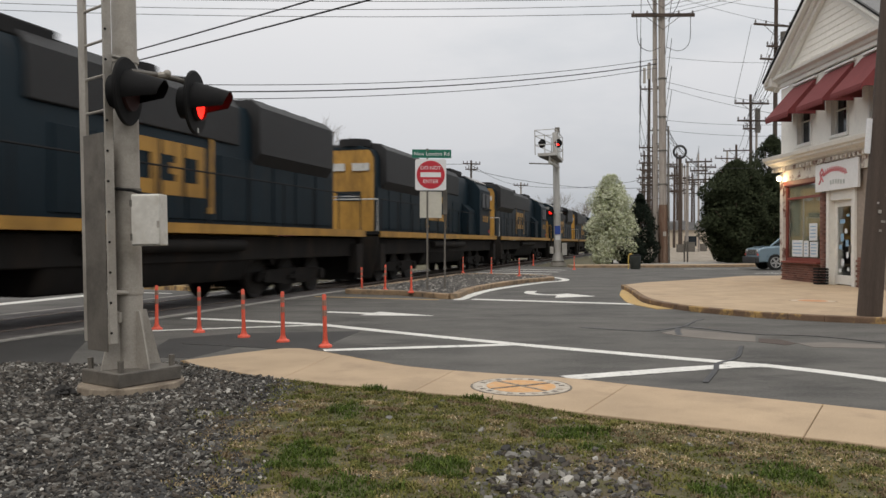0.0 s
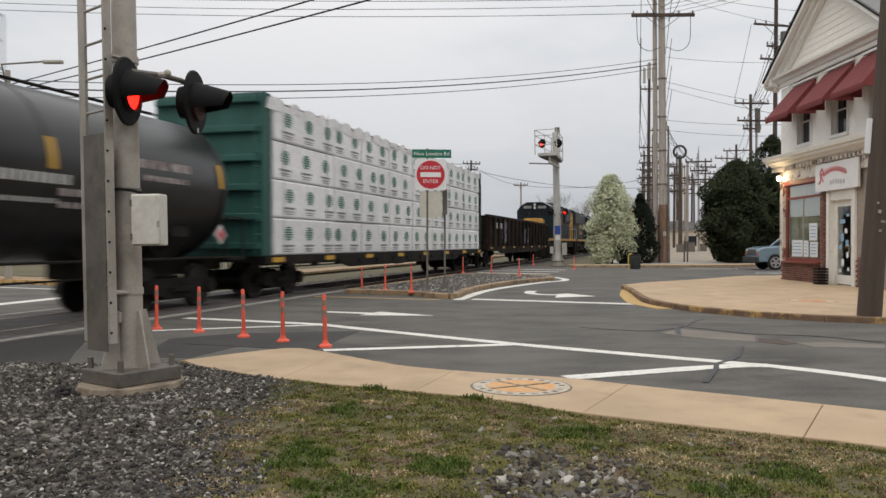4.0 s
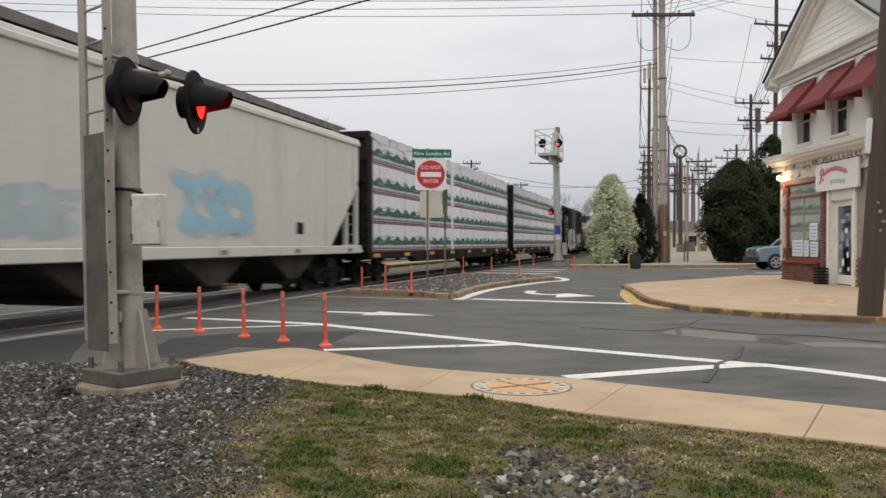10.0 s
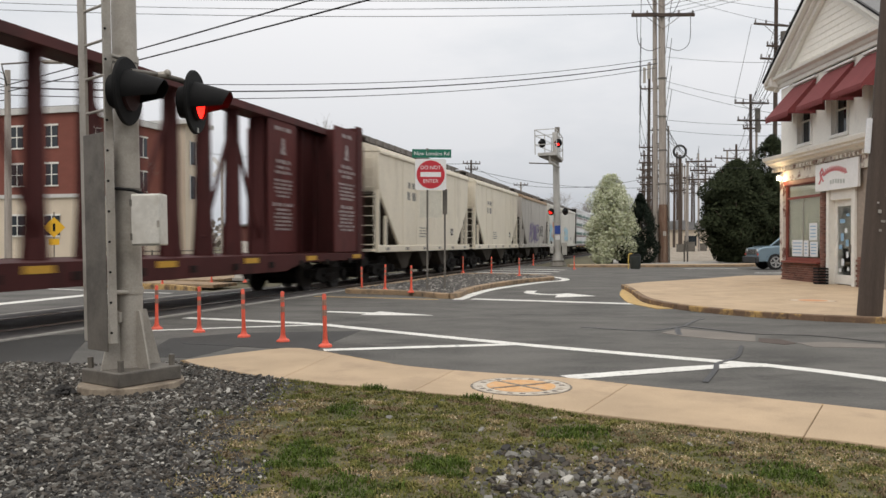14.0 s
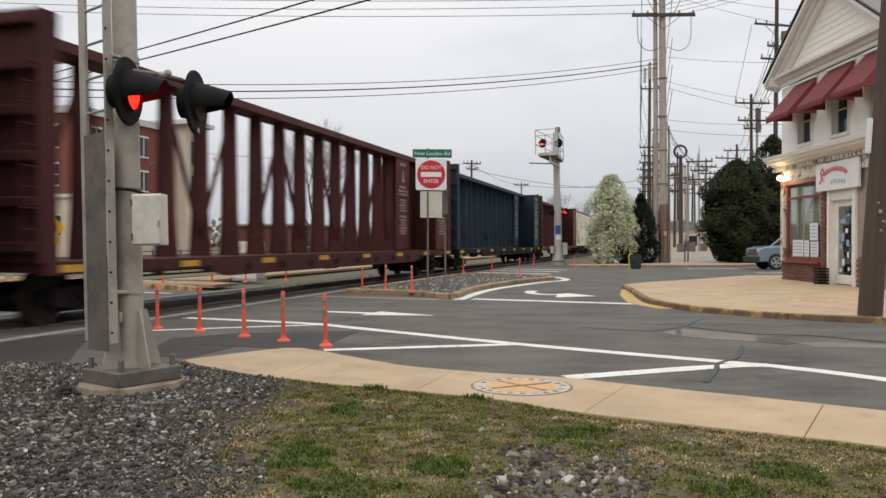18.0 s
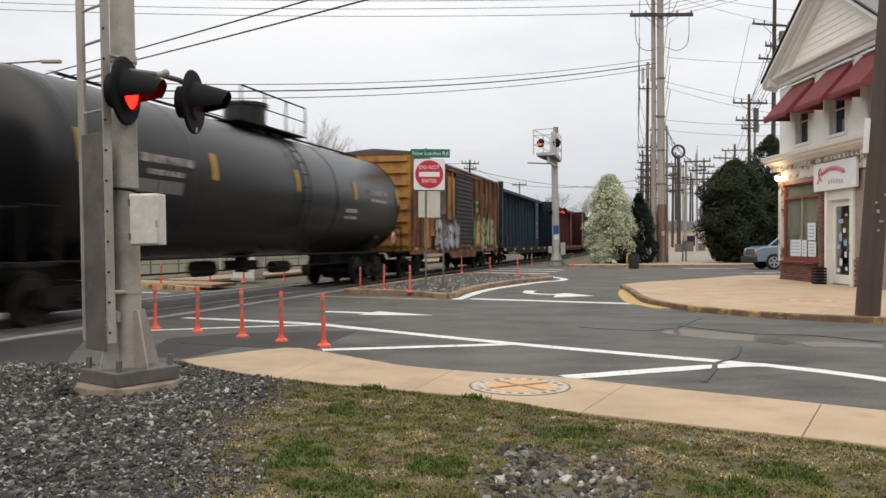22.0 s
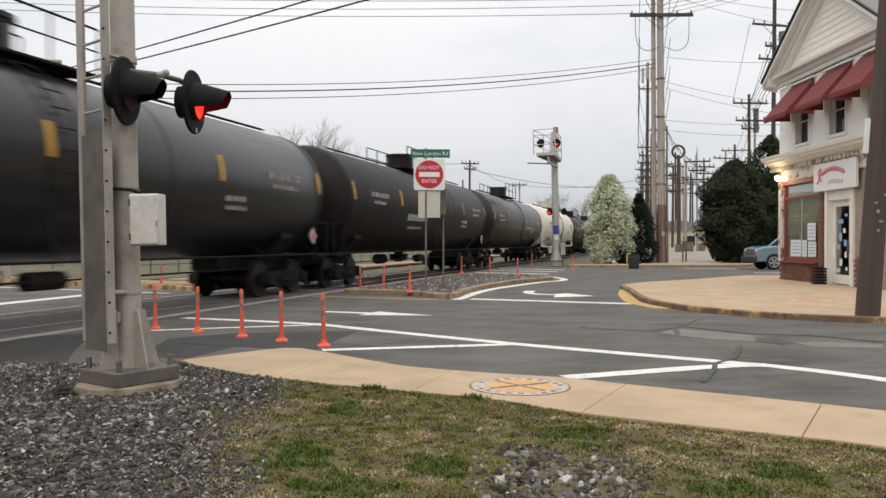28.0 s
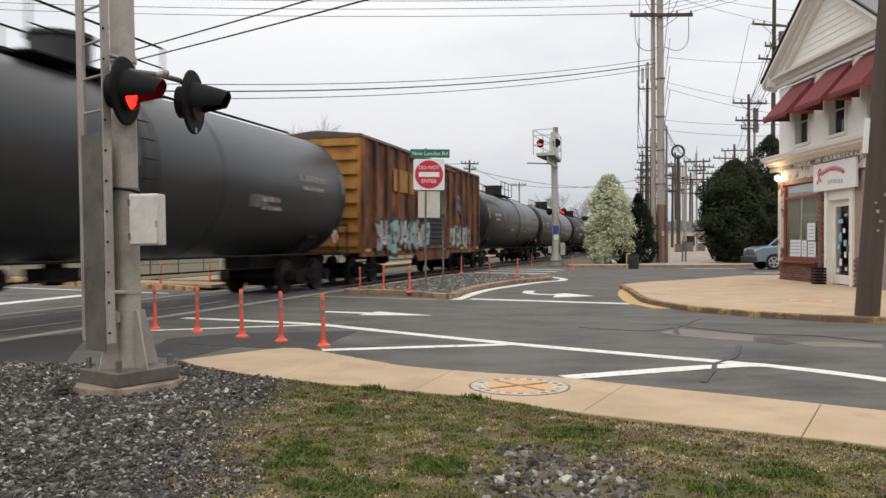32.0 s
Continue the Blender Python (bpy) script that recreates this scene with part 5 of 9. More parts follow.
def boxcar(L, paint, end_paint, door_paint, label, spray, yellow_marks=True, seed=1, top=4.8):
    root = wagon("boxcar", label, "wagon")
    b = L / 2 - 0.7
    mid = (1.05 + top) / 2
    part("body", Geo().box(0, 0, mid, 2 * b, 2.9, top - 1.05), paint, root)
    part("roof", Geo().prism([(-1.55, top - 0.08), (1.55, top - 0.08), (1.5, top + 0.02), (0, top + 0.16), (-1.5, top + 0.02)], -b - 0.05, b + 0.05, axis="x"), mat("roof_" + paint.name, (0.07, 0.06, 0.055), 0.7, var=0.3, dirt=RUST, dirt_at=0.6), root)
    for k in range(12):
        part("roof_rib", Geo().box(-b + 0.6 + (2 * b - 1.2) * k / 11, 0, top + 0.08, 0.1, 1.9, 0.07), paint, root)
    for y in (-1.47, 1.47):
        n = 15
        for k in range(n):
            x = -b + 0.1 + (2 * b - 0.2) * k / (n - 1)
            if abs(x) < 1.75:
                continue
            part("side_post", Geo().box(x, y * 1.012, mid + 0.05, 0.15, 0.13, top - 1.25, c=0.02), paint, root)
        door = part("door", Geo().box(0, y, mid, 3.3, 0.1, top - 1.35), door_paint, root, "ribbed sliding door")
        rib = stored("door_rib" + door_paint.name, lambda: Geo().box(0, 0, 0, 3.2, 0.06, 0.1, c=0.02), door_paint)
        k = 1.4
        while k < top - 0.3:
            part("door_rib", rib, door_paint, door, m=pose(0, y * 1.035, k))
            k += 0.19
        part("door_rail", Geo().box(0, y * 1.05, top - 0.2, 6.6, 0.06, 0.1).box(0, y * 1.05, 1.2, 6.6, 0.06, 0.1), paint, root)
        part("side_sill", Geo().prism([(-b, 1.1), (-b, 0.92), (-2.6, 0.92), (-2.2, 0.68), (2.2, 0.68), (2.6, 0.92), (b, 0.92), (b, 1.1)], y - 0.04, y + 0.04, axis="y"), paint, root)
        if yellow_marks:
            for k in range(6):
                part("reflector", Geo().box(-b + 0.5 + (2 * b - 1.0) * k / 5, y * 1.04, 1.13, 0.45, 0.01, 0.11), mark_yellow, root, "yellow reflector")
    for e in (-1, 1):
        rib = stored("end_rib" + end_paint.name, lambda: Geo().box(0, 0, 0, 0.13, 2.75, 0.2), end_paint)
        for k in range(8):
            part("end_rib", rib, end_paint, root, m=pose(e * (b + 0.05), 0, 1.35 + (top - 1.6) * k / 7))
        part("end_wall", Geo().box(e * b, 0, mid, 0.03, 2.92, top - 1.07), end_paint, root)
        part("ladder", stored("box_ladder%.1f" % top + paint.name, lambda: ladder_geo(top - 1.3), paint), paint, root, m=pose(e * (b - 0.3) - 0.21, -1.53, 1.1))
        part("platform", Geo().box(e * (b + 0.3), 0, 1.05, 0.5, 1.6, 0.04), under_mat, root)
    spray(root)
    fittings(root, L)
    for x in (-L / 2 + 2.6, L / 2 - 2.6):
        truck(root, x)
    return root


def tank_car(L, paint, label, r=1.65, stripes=5, stripe=mark_yellow, marks=(), hand=None, seed=1, bar=0.025, stains=()):
    root = wagon("tank_car", label, "wagon")
    b = L / 2 - 0.55
    zc = 0.98 + r + 0.05
    g = Geo()
    seg = 40
    path = [(-b, 0.02)] + [(-b + 0.5 - 0.5 * math.cos(math.pi / 2 * k / 7), r * math.sin(math.pi / 2 * k / 7)) for k in range(1, 8)]
    prof = path + [(-x, q) for x, q in path[::-1]]
    v = [(x, q * math.cos(2 * math.pi * k / seg), zc + q * math.sin(2 * math.pi * k / seg)) for x, q in prof for k in range(seg)]
    f = [(i * seg + k, i * seg + (k + 1) % seg, (i + 1) * seg + (k + 1) % seg, (i + 1) * seg + k) for i in range(len(prof) - 1) for k in range(seg)]
    g.add(v, f)
    part("tank", g, paint, root)
    for x in (-b * 0.55, b * 0.3):
        gg = Geo()
        gg.tube([(x - 0.04, 0, zc), (x + 0.04, 0, zc)], r + 0.008, 40)
        part("seam_band", gg, paint, root)
    hand = hand or under_mat
    for y in (-1.42, 1.42):
        part("side_rail", Geo().tube([(-b - 0.1, y, 1.06), (b + 0.1, y, 1.06)], bar, 6), hand, root)
        for k in range(8):
            x = -b + 0.5 + (2 * b - 1) * k / 7
            part("rail_bracket", Geo().tube([(x, y, 1.06), (x, y * 0.8, 1.3)], 0.015, 6), hand, root)
    for e in (-1, 1):
        part("stub_sill", Geo().box(e * (b - 1.6), 0, 0.86, 4.2, 0.75, 0.34, c=0.04), under_mat, root)
        part("saddle", Geo().prism([(-1.3, 1.5), (-0.9, 1.02), (0.9, 1.02), (1.3, 1.5), (1.2, 1.95), (0.7, 1.3), (-0.7, 1.3), (-1.2, 1.95)], e * (b - 1.9) - 0.3, e * (b - 1.9) + 0.3, axis="x"), under_mat, root)
        part("end_platform", Geo().box(e * (b + 0.05), 0, 1.03, 0.75, 2.9, 0.06), under_mat, root)
        part("end_handrail", Geo().tube([(e * (b + 0.35), -1.42, 1.05), (e * (b + 0.35), -1.42, 1.95), (e * (b - 0.4), -1.42, 1.95), (e * (b - 0.4), -1.42, 1.05)], bar, 6).tube(
            [(e * (b + 0.35), -1.42, 1.9), (e * (b + 0.35), 1.42, 1.9), (e * (b + 0.35), 1.42, 1.05)], bar, 6), hand, root)
        part("head_shield_band", Geo().tube([(e * (b - 0.62), 0, zc), (e * (b - 0.55), 0, zc)], r + 0.014, 40), paint, root)
    top = zc + r
    part("manway", Geo().tube([(0.2, 0, top - 0.12), (0.2, 0, top + 0.62)], 0.55, 20).tube([(0.2, 0, top + 0.62), (0.2, 0, top + 0.7)], 0.62, 20), paint, root, "dark valve housing")
    for a, dz, w, h in ((b - 2.7, 0.3, 1.6, 0.16), (b - 2.7, 0.04, 1.3, 0.1), (b - 5.0, -0.35, 0.9, 0.12), (b - 5.0, -0.55, 0.8, 0.1), (-b + 3.0, 0.25, 1.5, 0.15), (-b + 3.0, 0.0, 1.1, 0.1)):
        letter_bars(root, a, zc + dz, 1, w, h, 0.1, mark_faint, -math.sqrt(r * r - dz * dz) - 0.004, seed=int(50 * abs(a)) + seed, depth=0.03)
    part("valve", Geo().tube([(1.5, 0.2, top - 0.05), (1.5, 0.2, top + 0.25)], 0.1, 10), under_mat, root)
    part("top_platform", Geo().box(0.3, 0, top + 0.03, 3.6, 1.7, 0.04), under_mat, root)
    for y in (-0.85, 0.85):
        xs = (-1.5, -0.3, 0.9, 2.1)
        railing(root, [(-1.5, y, top + 0.85), (2.1, y, top + 0.85)], 0.022, hand, legs=[(x, y, top + 0.85) for x in xs], z0=top)
        railing(root, [(-1.5, y, top + 0.45), (2.1, y, top + 0.45)], 0.016, hand)
    part("top_pipe", Geo().tube([(-b + 1.5, -0.4, top + 0.02), (b - 1.5, -0.4, top + 0.02)], 0.03, 6), under_mat, root)
    lad = Geo()
    for x in (0.1, 0.55):
        pts = [(x, -math.sin(t) * (r + 0.09), zc + math.cos(t) * (r + 0.09)) for t in [0.5 + 0.2 * k for k in range(9)]] + [(x, -r - 0.02, 1.0)]
        lad.tube(pts, 0.016, 6)
    for k in range(9):
        t = 0.5 + 0.2 * k
        lad.tube([(0.1, -math.sin(t) * (r + 0.09), zc + math.cos(t) * (r + 0.09)), (0.55, -math.sin(t) * (r + 0.09), zc + math.cos(t) * (r + 0.09))], 0.014, 6)
    part("side_ladder", lad, under_mat, root)

    def plate(x, w, t0, t1, material, name, lift=0.012, label=""):
        g2 = Geo()
        n = 6
        vv = [(xx, -(r + lift) * math.cos(t0 + (t1 - t0) * k / n), zc + (r + lift) * math.sin(t0 + (t1 - t0) * k / n)) for xx in (x - w / 2, x + w / 2) for k in range(n + 1)]
        g2.add(vv, [(k, k + 1, k + n + 2, k + n + 1) for k in range(n)])
        part(name, g2, material, root, label)

    for k in range(stripes):
        x = -b + 0.72 + (2 * b - 1.44) * k / (stripes - 1)
        plate(x, 0.15, 0.0, 0.34, stripe, "reflector", label="reflective stripe")
    rng = random.Random(seed)
    for x, z, w, h in stains:
        # ragged spilled grime that runs down the side
        n = 22
        for j in range(n):
            a = x - w / 2 + w * j / n
            t0 = (z - zc) / r + 0.25 * noise.noise((a * 0.8, 3.0, 0)) * h
            t1 = t0 + h / r * (0.55 + 0.75 * noise.noise((a * 1.4, 9.0, 0)))
            plate(a + w / n / 2, w / n, t0, max(t1, t0 + 0.03), tank_grime, "grime_stain", 0.006)
    for x, z, w, h, material in marks:
        t0 = math.asin(max(min((z - zc) / r, 1), -1))
        p = -w / 2
        while p < w / 2:
            q = rng.uniform(0.6, 1.3) * h * 0.8
            plate(x + p + q / 2, q * 0.85, t0, t0 + h / r, material, "stencil")
            p += q + 0.2 * h
    part("placard", Geo().box(b - 0.75, -1.5, 1.55, 0.3, 0.02, 0.3, Matrix.Translation((b - 0.75, 0, 1.55)) @ Matrix.Rotation(radians(45), 4, "Y") @ Matrix.Translation((-b + 0.75, 0, -1.55))), sign_white, root, "white diamond placard")
    part("placard", Geo().box(b - 0.75, -1.512, 1.55, 0.2, 0.02, 0.2, Matrix.Translation((b - 0.75, 0, 1.55)) @ Matrix.Rotation(radians(45), 4, "Y") @ Matrix.Translation((-b + 0.75, 0, -1.55))), sign_red, root, "red diamond placard")
    part("bottom_outlet", Geo().tube([(0, 0, 1.0), (0, 0, 0.6)], 0.2, 12).box(0, 0, 0.78, 0.9, 0.5, 0.25), under_mat, root)
    fittings(root, L)
    for x in (-L / 2 + 2.05, L / 2 - 2.05):
        truck(root, x)
    return root


def hopper(L, paint, label, bays=3, spray=None, top=4.72, rim=None):
    root = wagon("covered_hopper", label, "wagon")
    e0 = L / 2 - 0.75
    cut = 2.1
    low = 1.28
    # side sheet, bowed outward a little
    out = [(-e0, top - 0.25), (e0, top - 0.25), (e0, 3.35), (e0 - 0.25, 2.9), (e0 - cut, low), (-e0 + cut, low), (-e0 + 0.25, 2.9), (-e0, 3.35)]
    part("body", Geo().prism(out, -1.5, 1.5, axis="y"), paint, root, bevel=0.03)
    part("roof", Geo().prism([(-1.53, top - 0.3), (1.53, top - 0.3), (1.5, top - 0.16), (1.0, top), (-1.0, top), (-1.5, top - 0.16)], -e0 - 0.03, e0 + 0.03, axis="x"), rim or paint, root, bevel=0.02)
    for y in (-1.51, 1.51):
        part("top_rail", Geo().box(0, y, top - 0.32, 2 * e0, 0.09, 0.12, c=0.02), rim or paint, root)
        part("side_sill", Geo().box(0, y * 0.985, 1.17, 2 * e0 + 0.3, 0.1, 0.24, c=0.02), paint, root)
        for x in (-e0 + cut + 0.4, -e0 / 3, e0 / 3, e0 - cut - 0.4):
            part("weld_seam", Geo().box(x, y, 2.8, 0.025, 0.012, top - 1.7), paint, root)
        for k in range(6):
            part("reflector", Geo().box(-e0 + 0.8 + (2 * e0 - 1.6) * k / 5, y * 1.02, 1.16, 0.3, 0.01, 0.1), mark_grey, root)
    for e in (-1, 1):
        # the end recess's shade is painted into this sheet's dark colour
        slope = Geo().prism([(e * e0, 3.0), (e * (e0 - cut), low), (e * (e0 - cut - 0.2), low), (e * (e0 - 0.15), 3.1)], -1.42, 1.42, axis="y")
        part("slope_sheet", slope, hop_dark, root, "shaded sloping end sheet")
        for y in (-1.42, 1.42):
            part("corner_post", Geo().box(e * (e0 - 0.06), y, 2.1, 0.12, 0.12, 2.1), paint, root)
            part("end_post", Geo().box(e * (e0 - 0.85), y, 1.75, 0.1, 0.1, 1.1), paint, root)
        part("end_ladder", stored("hop_ladder" + paint.name, lambda: ladder_geo(3.2), paint), paint, root, m=pose(e * (e0 + 0.1), -1.35, 1.15, 0, 0, 90))
        part("end_platform", Geo().box(e * (e0 + 0.05), 0, 1.12, 0.9, 2.9, 0.08), paint, root)
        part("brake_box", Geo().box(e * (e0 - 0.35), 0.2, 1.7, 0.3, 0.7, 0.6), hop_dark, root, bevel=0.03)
    part("running_board", Geo().box(0, 0, top + 0.24, 2 * e0 + 0.6, 1.9, 0.05), walk_grey, root)
    for y in (-0.95, 0.95):
        part("hatch_rail", Geo().box(0, y, top + 0.16, 2 * e0 - 0.4, 0.03, 0.16), walk_grey, root)
        for k in range(18):
            part("board_bracket", Geo().box(-e0 + 0.5 + (2 * e0 - 1) * k / 17, y * 1.03, top + 0.12, 0.06, 0.04, 0.28), galv_dark, root)
    for k in range(8):
        part("hatch", Geo().box(-e0 + 1.0 + (2 * e0 - 2) * k / 7, 0, top + 0.06, 1.1, 0.8, 0.14), paint, root, bevel=0.03)
    for e in (-1, 1):
        railing(root, [(e * (e0 + 0.15), -0.7, 3.2), (e * (e0 + 0.25), -0.7, top + 0.3), (e * (e0 - 0.6), -0.7, top + 0.32)], 0.02, paint)
    span = 2 * (e0 - cut)
    for k in range(bays):
        x = -span / 2 + span * (k + 0.5) / bays
        w = span / bays / 2 - 0.1
        # dark colour carries the underside's shade as well as grime
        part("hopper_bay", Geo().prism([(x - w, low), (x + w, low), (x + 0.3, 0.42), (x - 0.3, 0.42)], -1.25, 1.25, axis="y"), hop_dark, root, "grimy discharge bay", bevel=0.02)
        part("outlet_gate", Geo().box(x, 0, 0.36, 0.8, 2.3, 0.12), under_mat, root)
    part("center_sill", Geo().box(0, 0, 0.9, L - 1.2, 0.4, 0.3), under_mat, root)
    if spray:
        spray(root)
    fittings(root, L)
    for x in (-L / 2 + 2.2, L / 2 - 2.2):
        truck(root, x)
    return root


def spray_black(root):
    graffiti(root, -5.0, -1.7, 0.95, 2.75, [spray_white, spray_teal, spray_white, spray_orange], -1.545, 7, 4, spray_white)
    graffiti(root, -1.6, 0.2, 0.95, 2.6, [spray_teal, spray_white], -1.6, 5, 2, spray_white)
    graffiti(root, 2.4, 6.4, 1.2, 2.4, [spray_grey, spray_white], -1.545, 8, 6)
    letter_bars(root, 6.2, 4.1, 1, 1.5, 0.4, 0.1, lettering_gold, -1.515, seed=6)
    letter_bars(root, -6.6, 2.95, 3, 0.75, 0.16, 0.1, lettering_gold, -1.515, seed=5)
    letter_bars(root, -5.75, 2.95, 2, 0.5, 0.16, 0.1, lettering_gold, -1.515, seed=15)
    letter_bars(root, -6.6, 2.3, 3, 0.75, 0.14, 0.1, lettering_gold, -1.515, seed=25)
    letter_bars(root, -5.75, 2.3, 3, 0.55, 0.14, 0.1, lettering_gold, -1.515, seed=35)
    for a, z, w, h in ((-7.4, 3.5, 0.5, 0.9), (-5.7, 3.55, 0.5, 0.75), (-6.55, 1.6, 0.6, 0.6), (-7.5, 2.95, 0.35, 0.4)):
        pts = [(a + w / 2 * math.cos(t) * (1 + 0.25 * math.sin(3 * t)), z + h / 2 * math.sin(t) * (1 + 0.2 * math.cos(5 * t))) for t in [k * math.pi / 10 for k in range(20)]]
        part("paint_blot", Geo().prism(pts, -1.526, -1.5, axis="y"), spray_white, root, "white sprayed blot")


def spray_rust(root):
    graffiti(root, 2.2, 7.4, 1.1, 2.7, [bead_green, spray_orange, spray_grey, bead_green], -1.515, 17, 8)
    graffiti(root, 2.3, 3.0, 2.9, 3.6, [bead_green], -1.515, 18, 1)
    graffiti(root, -5.2, -1.2, 1.15, 2.3, [spray_grey, spray_white, spray_grey, mark_blue], -1.58, 19, 9)
    decal(root, "repaint_patch", -6.2, 2.0, 0.85, 1.65, box_ochre, -1.513)
    decal(root, "repaint_patch", -5.3, 2.2, 0.75, 1.1, box_ochre, -1.513)
    for a, z, w, h in ((-2.35, 3.35, 1.25, 1.9), (-2.5, 1.85, 0.6, 0.8), (3.4, 2.2, 0.7, 1.2), (7.0, 2.0, 0.4, 1.3), (-7.2, 4.2, 0.5, 0.5)):
        decal(root, "repaint_patch", a, z, w, h, box_ochre, -1.512)
    for a, z, w, h in ((-4.6, 3.75, 1.7, 0.9), (-6.6, 3.5, 1.0, 0.7), (4.4, 3.6, 1.1, 0.8)):
        decal(root, "primer_patch", a, z, w, h, primer_brown, -1.5115)


def spray_rust_two(root):
    graffiti(root, 2.4, 6.2, 1.2, 2.1, [spray_grey, spray_teal, spray_white], -1.515, 27, 8)
    graffiti(root, -7.2, -1.0, 1.15, 2.15, [spray_grey, spray_white, spray_grey, spray_teal], -1.58, 28, 12)
    graffiti(root, 3.6, 4.4, 2.6, 3.6, [mark_blue], -1.515, 29, 1)
    decal(root, "repaint_patch", -4.0, 3.6, 2.4, 0.8, box_ochre, -1.513)


def spray_hopper_blue(root):
    graffiti(root, 0.2, 2.9, 1.6, 2.7, [spray_blue], -1.503, 41, 4, spray_pale)
    graffiti(root, -9.4, -6.2, 1.6, 3.0, [spray_blue, spray_blue, spray_orange], -1.503, 45, 4, spray_pale)
    graffiti(root, -4.2, -2.6, 1.5, 2.2, [spray_pale], -1.503, 46, 2, spray_pale)
    decal(root, "data_panel", 5.6, 1.75, 0.4, 0.3, black_paint, -1.504)
    letter_bars(root, 2.0, 1.8, 3, 1.0, 0.06, 0.06, mark_grey, -1.504, seed=3)


def spray_hopper_violet(root):
    graffiti(root, -2.6, 1.4, 1.5, 2.7, [spray_violet, spray_grey, spray_violet], -1.503, 43, 5, spray_violet)
    graffiti(root, 1.8, 3.6, 1.9, 2.6, [spray_grey], -1.503, 44, 3)


def spray_hopper_cream(root):
    letter_bars(root, -2.6, 3.5, 1, 1.0, 0.22, 0.1, mark_grey, -1.504, seed=12)
    letter_bars(root, -2.6, 3.1, 1, 1.2, 0.3, 0.1, mark_grey, -1.504, seed=13)
    letter_bars(root, -1.2, 1.95, 4, 0.9, 0.05, 0.06, mark_grey, -1.504, seed=14)
    decal(root, "data_panel", 3.2, 1.85, 0.35, 0.3, black_paint, -1.504)
    decal(root, "data_panel", 3.2, 1.85, 0.2, 0.12, mark_white, -1.508)


SPEED = 15.5
GATE = 25.0          # the place on the line at which the times below are taken
TRAIN = []


